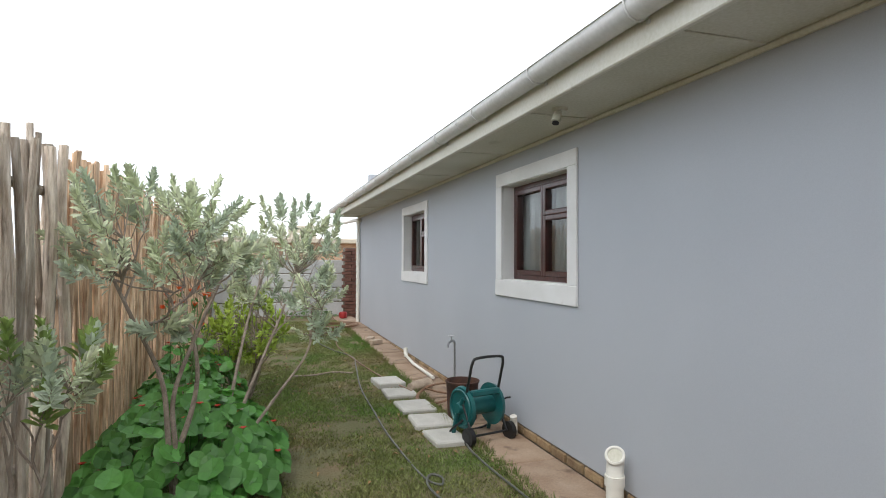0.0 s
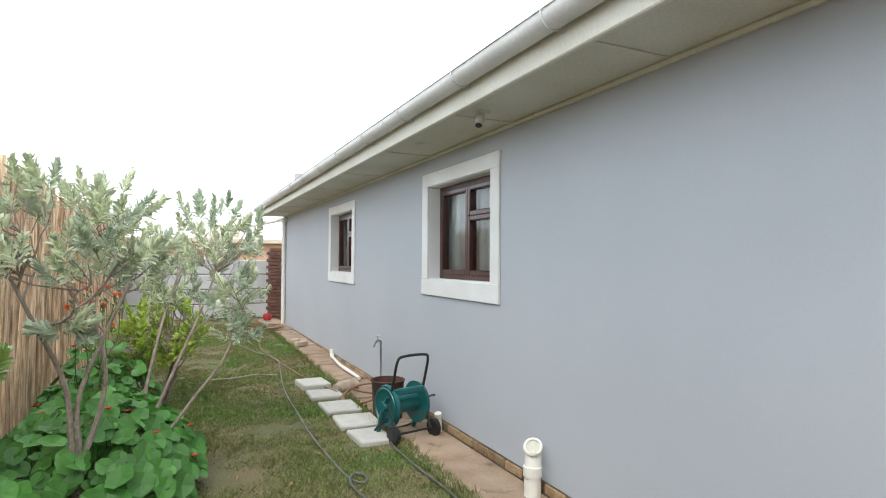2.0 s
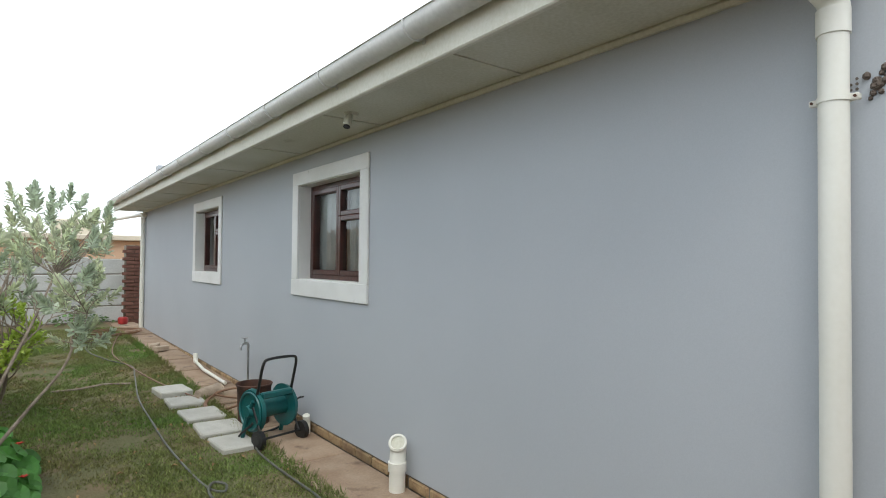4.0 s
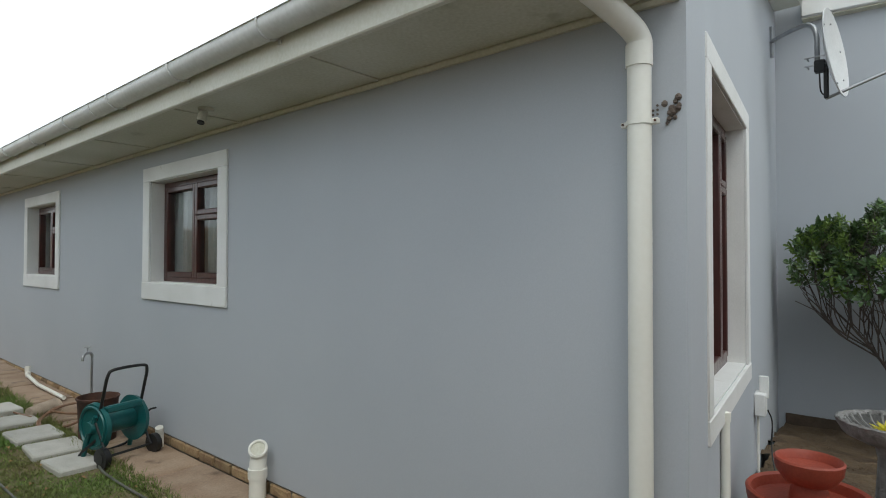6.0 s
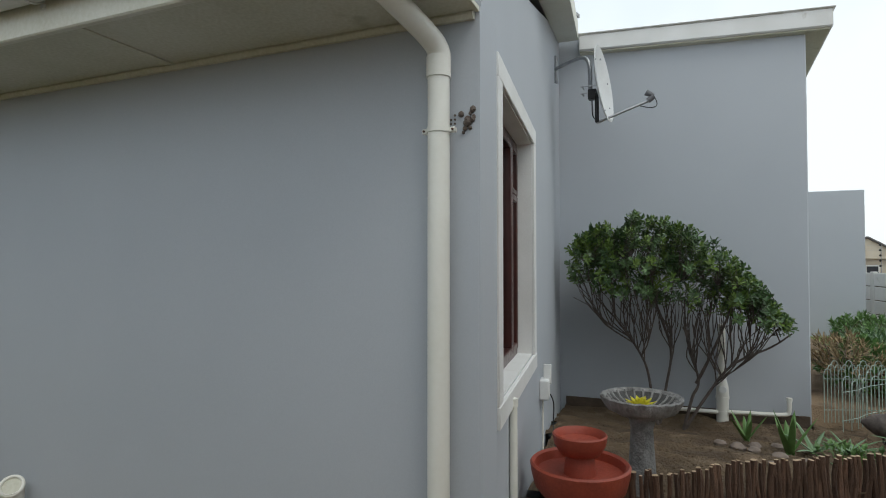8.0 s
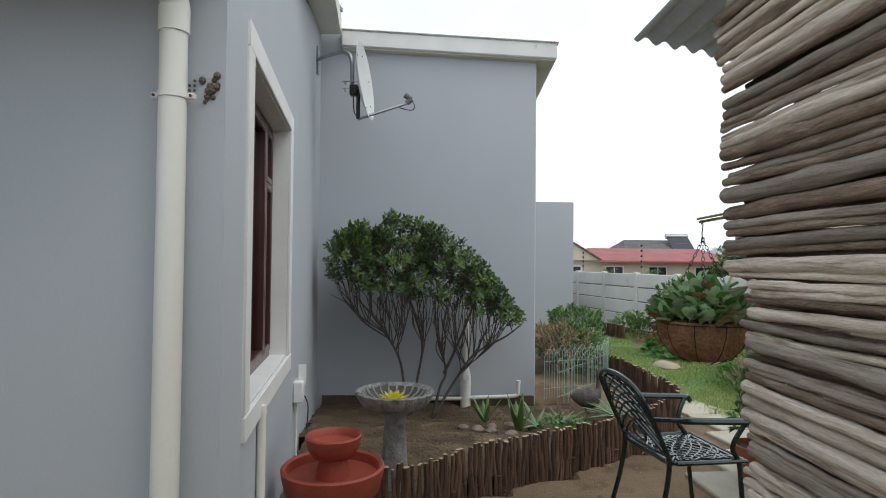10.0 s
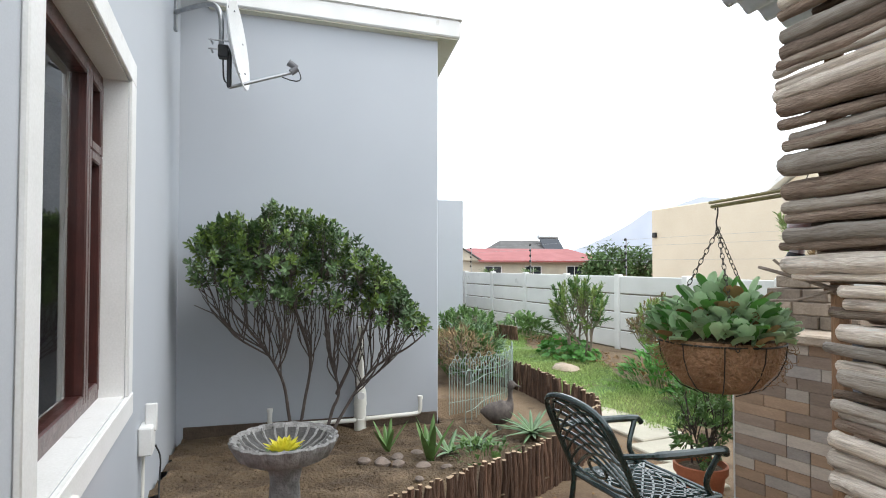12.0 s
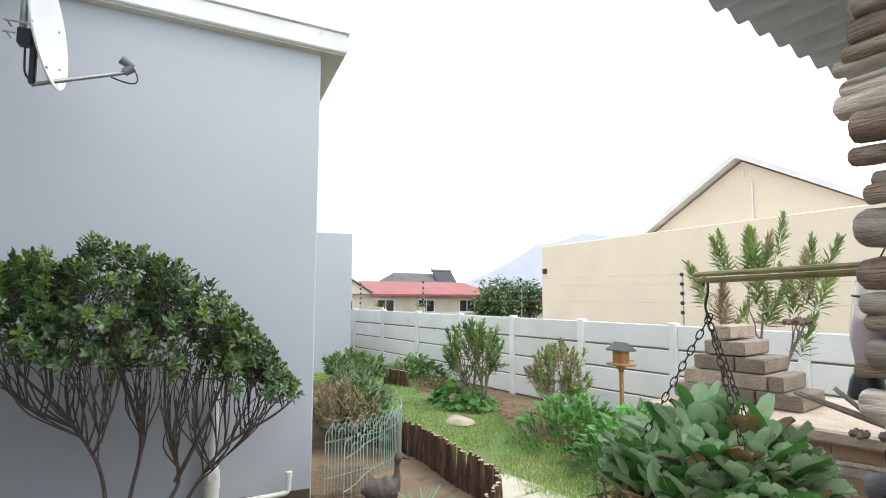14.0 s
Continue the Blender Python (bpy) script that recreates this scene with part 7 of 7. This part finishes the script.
clump("pot_succulent", "dusty green succulent in the small pot", (0.72, -2.25, 0.24), (0.12, 0.12), 0.12, 70, 0.06, 96, M_FERN)
part("upstand", G().lathe([(0.09, 0), (0.085, 0.02), (0.05, 0.03)], 12), M_SOIL, th, at=pose(0, 0, 0.25))

# bird feeder house on a pole
th = thing("bird_house", "small orange wooden bird house with a dark roof on a post", "bird house", at=(4.5, -5.3, 0.0))
part("post", G().box(-0.018, -0.018, 0, 0.018, 0.018, 0.86, 0.004), M_BIRDWOOD, th)
part("tray", G().box(-0.13, -0.10, 0.86, 0.13, 0.10, 0.885, 0.004), M_BIRDWOOD, th)
part("bracket", G().tube([(0, 0, 0.78), (0, 0, 0.86)], [0.02, 0.06], 8), M_BIRDWOOD, th)
part("box", G().box(-0.07, -0.06, 0.885, 0.07, 0.06, 1.03, 0.004), M_BIRDWOOD, th)
q = G()
q.add([(-0.13, -0.10, 1.02), (0.13, -0.10, 1.02), (0.13, 0.10, 1.02), (-0.13, 0.10, 1.02), (-0.10, 0, 1.115), (0.10, 0, 1.115), (-0.13, -0.10, 1.035), (0.13, -0.10, 1.035), (0.13, 0.10, 1.035), (-0.13, 0.10, 1.035)],
      [(3, 2, 1, 0), (0, 1, 7, 6), (2, 3, 9, 8), (1, 2, 8, 7), (3, 0, 6, 9), (6, 7, 5, 4), (8, 9, 4, 5), (7, 8, 5), (9, 6, 4)])
part("roof", q, M_DKROOF, th, smooth=False)
part("perch", G().tube([(-0.06, 0, 0.92), (-0.2, 0.0, 0.93)], 0.006, 6), M_BIRDWOOD, th)

# loose stones and dry bits on the soil
q, rr = G(), rnd(301)
for i in range(900):
    x, y = rr.uniform(1.6, 4.65), rr.uniform(-2.7, 0.3)
    if y < bed_edge_y(x) + 0.08 or y > 0.12 * x - 0.06:
        continue
    s_ = rr.uniform(0.004, 0.013)
    q.lathe([(s_ * 0.5, -s_ * 0.4), (s_, 0.0), (s_ * 0.5, s_ * 0.55)], 6, c=(x, y, bed_z(x, y) + s_ * 0.2), wave=lambda w, r, k=i: 1 + 0.25 * math.sin(2 * w + k))
solid("bed_gravel", q, M_SOIL, "small brown stones scattered on the bed soil", "stones", kind="stuff")
q = G()
for i in range(500):
    x, y = rr.uniform(0.6, 3.3), rr.uniform(-3.2, -0.2)
    if y > bed_edge_y(x) - 0.06:
        continue
    s_ = rr.uniform(0.004, 0.012)
    q.lathe([(s_ * 0.5, -s_ * 0.4), (s_, 0.0), (s_ * 0.5, s_ * 0.5)], 6, c=(x, y, -0.01 + s_ * 0.2))
    q.leaf((x + 0.05, y, 0.0), (rr.uniform(-1, 1), rr.uniform(-1, 1), 0.05), (0, 0, 1), rr.uniform(0.02, 0.05), 0.012)
solid("patio_litter", q, M_DEAD, "small stones and dry leaf bits on the sandy ground", "litter", kind="stuff")
q = G()
for i in range(260):
    x, y = rr.uniform(-2.6, -0.5), rr.uniform(1.5, 9)
    q.leaf((x, y, ground_z(x, y) + 0.02), (rr.uniform(-1, 1), rr.uniform(-1, 1), 0.1), (0, 0, 1), rr.uniform(0.02, 0.07), rr.uniform(0.008, 0.03), 0.3, 0.2)
solid("lawn_litter", q, M_DEAD, "dry brown leaf bits lying on the side lawn", "leaves", kind="stuff", smooth=False)
q = G()
for i in range(1500):
    x, y = -0.47 + rr.gauss(0, 0.035), rr.uniform(1.2, 11)
    for k in range(3):
        q.add([(x, y, ground_z(x, y)), (x + 0.008, y + 0.004, ground_z(x, y)), (x + rr.uniform(-0.04, 0.05), y + rr.uniform(-0.04, 0.04), ground_z(x, y) + rr.uniform(0.03, 0.08))], [(0, 1, 2)])
solid("grass_fringe", q, M_GRASS, "longer grass fringe along the paving edge", "grass", kind="stuff", smooth=False)

# ---- beyond the walls ----
for k in (-0.9, 1.05, 3.07, 5.05):
    a = radians(190)
    x, y = 12.274 + 1.5 * k * math.cos(a), -5.226 + 1.5 * k * math.sin(a) - 0.08
    th = thing("electric_fence_post", "thin electric fence post with black insulators on the wall", "fence post", at=(x, y, 1.0), group="fence posts")
    part("rod", G().tube([(0, 0, 0), (0, 0, 0.92)], 0.010, 6), M_STEEL, th)
    for z in (0.42, 0.54, 0.66, 0.78, 0.9):
        part("insulator", G().lathe([(0.012, -0.025), (0.026, -0.01), (0.026, 0.01), (0.012, 0.025)], 8, c=(0, 0.015, z)), M_BLACK, th)
for z in (1.54, 1.78, 1.9):
    a = radians(190)
    p = [Vector((12.274 + 1.5 * k * math.cos(a), -5.226 + 1.5 * k * math.sin(a) - 0.065, z)) for k in (-4, 8)]
    solid("fence_wire", G().tube(p, 0.0016, 4), M_STEEL, "thin electric fence wire above the wall", "wire")


def pane_window(parent, x, y, z, w, h, axis):
    """A framed dark window on a far wall: axis 'x' faces -x, 'y' faces +y."""
    if axis == "x":
        f = part("window", G().box(x - 0.05, y - w / 2 - 0.07, z - 0.07, x + 0.02, y + w / 2 + 0.07, z + h + 0.07, 0.01), M_WHITE, parent)
        part("pane", G().box(x - 0.06, y - w / 2, z, x - 0.045, y - 0.03, z + h).box(x - 0.06, y + 0.03, z, x - 0.045, y + w / 2, z + h), M_DKGLASS, f)
    else:
        f = part("window", G().box(x - w / 2 - 0.07, y - 0.02, z - 0.07, x + w / 2 + 0.07, y + 0.05, z + h + 0.07, 0.01), M_WHITE, parent)
        part("pane", G().box(x - w / 2, y + 0.045, z, x - 0.03, y + 0.06, z + h).box(x + 0.03, y + 0.045, z, x + w / 2, y + 0.06, z + h), M_DKGLASS, f)


th = thing("neighbour_house", "cream plastered neighbouring house with parapet and gable", "house", at=(0, 0, 0))
part("wall", G().box(2.0, -15, -0.5, 18.45, -14, 3.60, 0.03), M_HOUSE, th)
q = G()
q.add([(6.4, -14.6, 3.5), (13.35, -14.6, 3.5), (9.9, -14.6, 5.30), (6.4, -22, 3.5), (13.35, -22, 3.5), (9.9, -22, 5.30)], [(0, 1, 2), (3, 5, 4), (0, 3, 4, 1), (1, 4, 5, 2), (0, 2, 5, 3)])
part("gable", q, M_HOUSE, th, smooth=False)
q = G()
for xa, za, xb, zb in ((5.8, 3.25, 9.9, 5.38), (9.9, 5.38, 13.6, 3.45)):
    q.add([(xa, -14.35, za), (xb, -14.35, zb), (xb, -14.35, zb + 0.16), (xa, -14.35, za + 0.16), (xa, -22, za), (xb, -22, zb), (xb, -22, zb + 0.16), (xa, -22, za + 0.16)],
          [(0, 1, 2, 3), (4, 7, 6, 5), (3, 2, 6, 7), (0, 4, 5, 1), (0, 3, 7, 4), (1, 5, 6, 2)])
part("roof", q, M_WHITE, th, smooth=False)
part("gable_pipe", G().tube([(9.6, -14.57, 3.6), (9.6, -14.57, 4.7), (9.85, -14.57, 4.85), (9.85, -14.57, 5.1)], 0.02, 6), M_PIPE, th)
part("wall_lamp", G().box(18.1, -14, 2.5, 18.3, -13.9, 2.7, 0.02), M_BLACK, th)

th = thing("red_roof_house", "pale cream house with a red sheet roof", "house", at=(35, 0, 0))
part("wall", G().box(0, -21, -2, 8, -9.0, 1.75, 0.02), M_HOUSE2, th)
q = G()
q.add([(-0.6, -21.5, 1.72), (-0.6, -12.0, 1.72), (4, -12.6, 2.65), (4, -20.8, 2.65), (8.6, -21.5, 1.72), (8.6, -12.0, 1.72), (-0.6, -21.5, 1.60), (-0.6, -12.0, 1.60)],
      [(0, 3, 2, 1), (3, 4, 5, 2), (0, 4, 3), (1, 2, 5), (0, 1, 7, 6)])
part("roof", q, M_REDROOF, th, smooth=False)
q = G()
q.add([(-0.3, -8.6, 1.72), (-0.3, -12.2, 1.72), (-0.3, -10.4, 2.85), (8, -8.6, 1.72), (8, -12.2, 1.72), (8, -10.4, 2.85)], [(0, 2, 1), (3, 4, 5), (0, 3, 5, 2), (1, 2, 5, 4)])
part("gable", q, M_HOUSE2, th, smooth=False)
for sgn in (-1, 1):
    part("bargeboard", G().tube([(-0.35, -10.4, 2.87), (-0.35, -10.4 + sgn * 2.0, 1.65)], 0.07, 6), M_DKROOF, th)
for y in (-10.4, -13.2, -16.1, -19.2):
    pane_window(th, 0, y, 0.55, 1.1, 0.75, "x")
part("yard_wall", G().box(-3, -24, -2, -2.8, -4, 0.55, 0.02), M_HOUSE2, th)
th = thing("grey_roof_house", "far house with dark grey roof and solar water heater", "house", at=(52, -24, 0))
part("wall", G().box(0, -6, -2, 8, 6, 2.6, 0.02), M_HOUSE2, th)
q = G()
q.add([(-0.5, -3.2, 2.5), (-0.5, 4.2, 2.5), (3.5, 2.8, 4.0), (3.5, -2.4, 4.0), (8, -3.2, 2.5), (8, 4.2, 2.5)], [(0, 3, 2, 1), (3, 4, 5, 2), (0, 4, 3), (1, 2, 5)])
part("roof", q, M_DKROOF, th, smooth=False)
sol = part("solar_panel", G().box(-0.9, -1.1, -0.03, 0.9, 1.1, 0.03, 0.01), M_DKGLASS, th, at=pose(1.6, -2.2, 3.6, 0, -40, 0))
part("water_tank", G().tube([(2.5, -3.3, 4.35), (2.5, -1.1, 4.35)], 0.25, 14), M_STEEL, th)
th = thing("peach_house", "peach plastered house beyond the end wall", "house", at=(0, 24, 0))
part("wall", G().box(-6, 0, -0.5, 4, 6, 2.15, 0.03), M_PEACH, th)
part("roof", G().box(-6.4, -0.4, 2.15, 4.4, 6.4, 2.35, 0.03).box(-0.9, 2, 2.35, 0.3, 3, 3.0, 0.03), M_HOUSE2, th)
pane_window(th, -1.2, -0.1, 1.1, 0.9, 0.8, "x")


def far_tree(at, h, r, seed, label):
    th, rr, wood, q = thing("tree", label, "tree", at=at), rnd(seed), G(), G()
    wood.tube([(0, 0, 0), (0.05, 0.02, h * 0.4), (0, 0, h * 0.8)], [0.14, 0.1, 0.04], 8)
    for i in range(14):
        w = i * 2.4
        e = Vector((r * 0.7 * math.cos(w), r * 0.7 * math.sin(w), h * (0.5 + 0.4 * rr.random())))
        wood.tube([(0, 0, h * (0.25 + 0.03 * i)), e * 0.6 + Vector((0, 0, h * 0.2)), e], [0.05, 0.03, 0.012], 5)
    for i in range(1500):
        v = Vector((rr.gauss(0, 1), rr.gauss(0, 1), rr.gauss(0, 1))).normalized() * rr.uniform(0.45, 1.0)
        v *= 1 + 0.45 * noise.noise(v * 2.5 + Vector((seed, 0, 0)))
        p = Vector((v.x * r, v.y * r, h * 0.62 + v.z * h * 0.4))
        q.leaf(p, (rr.gauss(0, 1), rr.gauss(0, 1), rr.gauss(0, 0.6)), (0, 0, 1), rr.uniform(0.22, 0.42), rr.uniform(0.1, 0.2))
    part("trunk", wood, M_DKBARK, th)
    tagged(part("crown", q, M_TREE, th, smooth=False), kind="stuff")


far_tree((30, -19.0, -0.6), 3.3, 1.6, 201, "dark green tree beyond the boundary wall")
far_tree((31, -21.8, -0.6), 3.2, 1.5, 202, "green tree beside the cream house")
far_tree((29, -17.6, -0.6), 2.6, 1.0, 203, "small green tree beyond the boundary wall")
for x, y in ((33.4, -12.3), (33.4, -15.1)):
    rosette("cycad", "spiky green plant before the far house", (x, y, 0.9), 26, 0.7, 0.10, int(-y * 10), M_TREE, 0.9)
    solid("planter", G().lathe([(0.2, 0), (0.25, 0.9)], 10), M_HOUSE2, "pale planter before the far house", "planter", at=(x, y, 0.0))
# far ridge; its haze is only the pale blue of the material
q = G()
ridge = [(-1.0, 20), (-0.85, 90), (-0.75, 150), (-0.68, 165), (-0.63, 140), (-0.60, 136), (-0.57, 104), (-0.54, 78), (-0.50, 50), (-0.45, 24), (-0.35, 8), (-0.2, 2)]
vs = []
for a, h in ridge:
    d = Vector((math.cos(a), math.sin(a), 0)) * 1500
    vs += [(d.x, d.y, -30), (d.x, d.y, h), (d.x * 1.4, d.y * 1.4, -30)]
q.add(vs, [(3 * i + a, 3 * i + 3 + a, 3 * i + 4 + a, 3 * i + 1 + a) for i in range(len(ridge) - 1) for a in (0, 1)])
solid("mountain", q, M_MOUNT, "mountain on the horizon, its haze painted in as pale blue", "mountain", kind="structure")
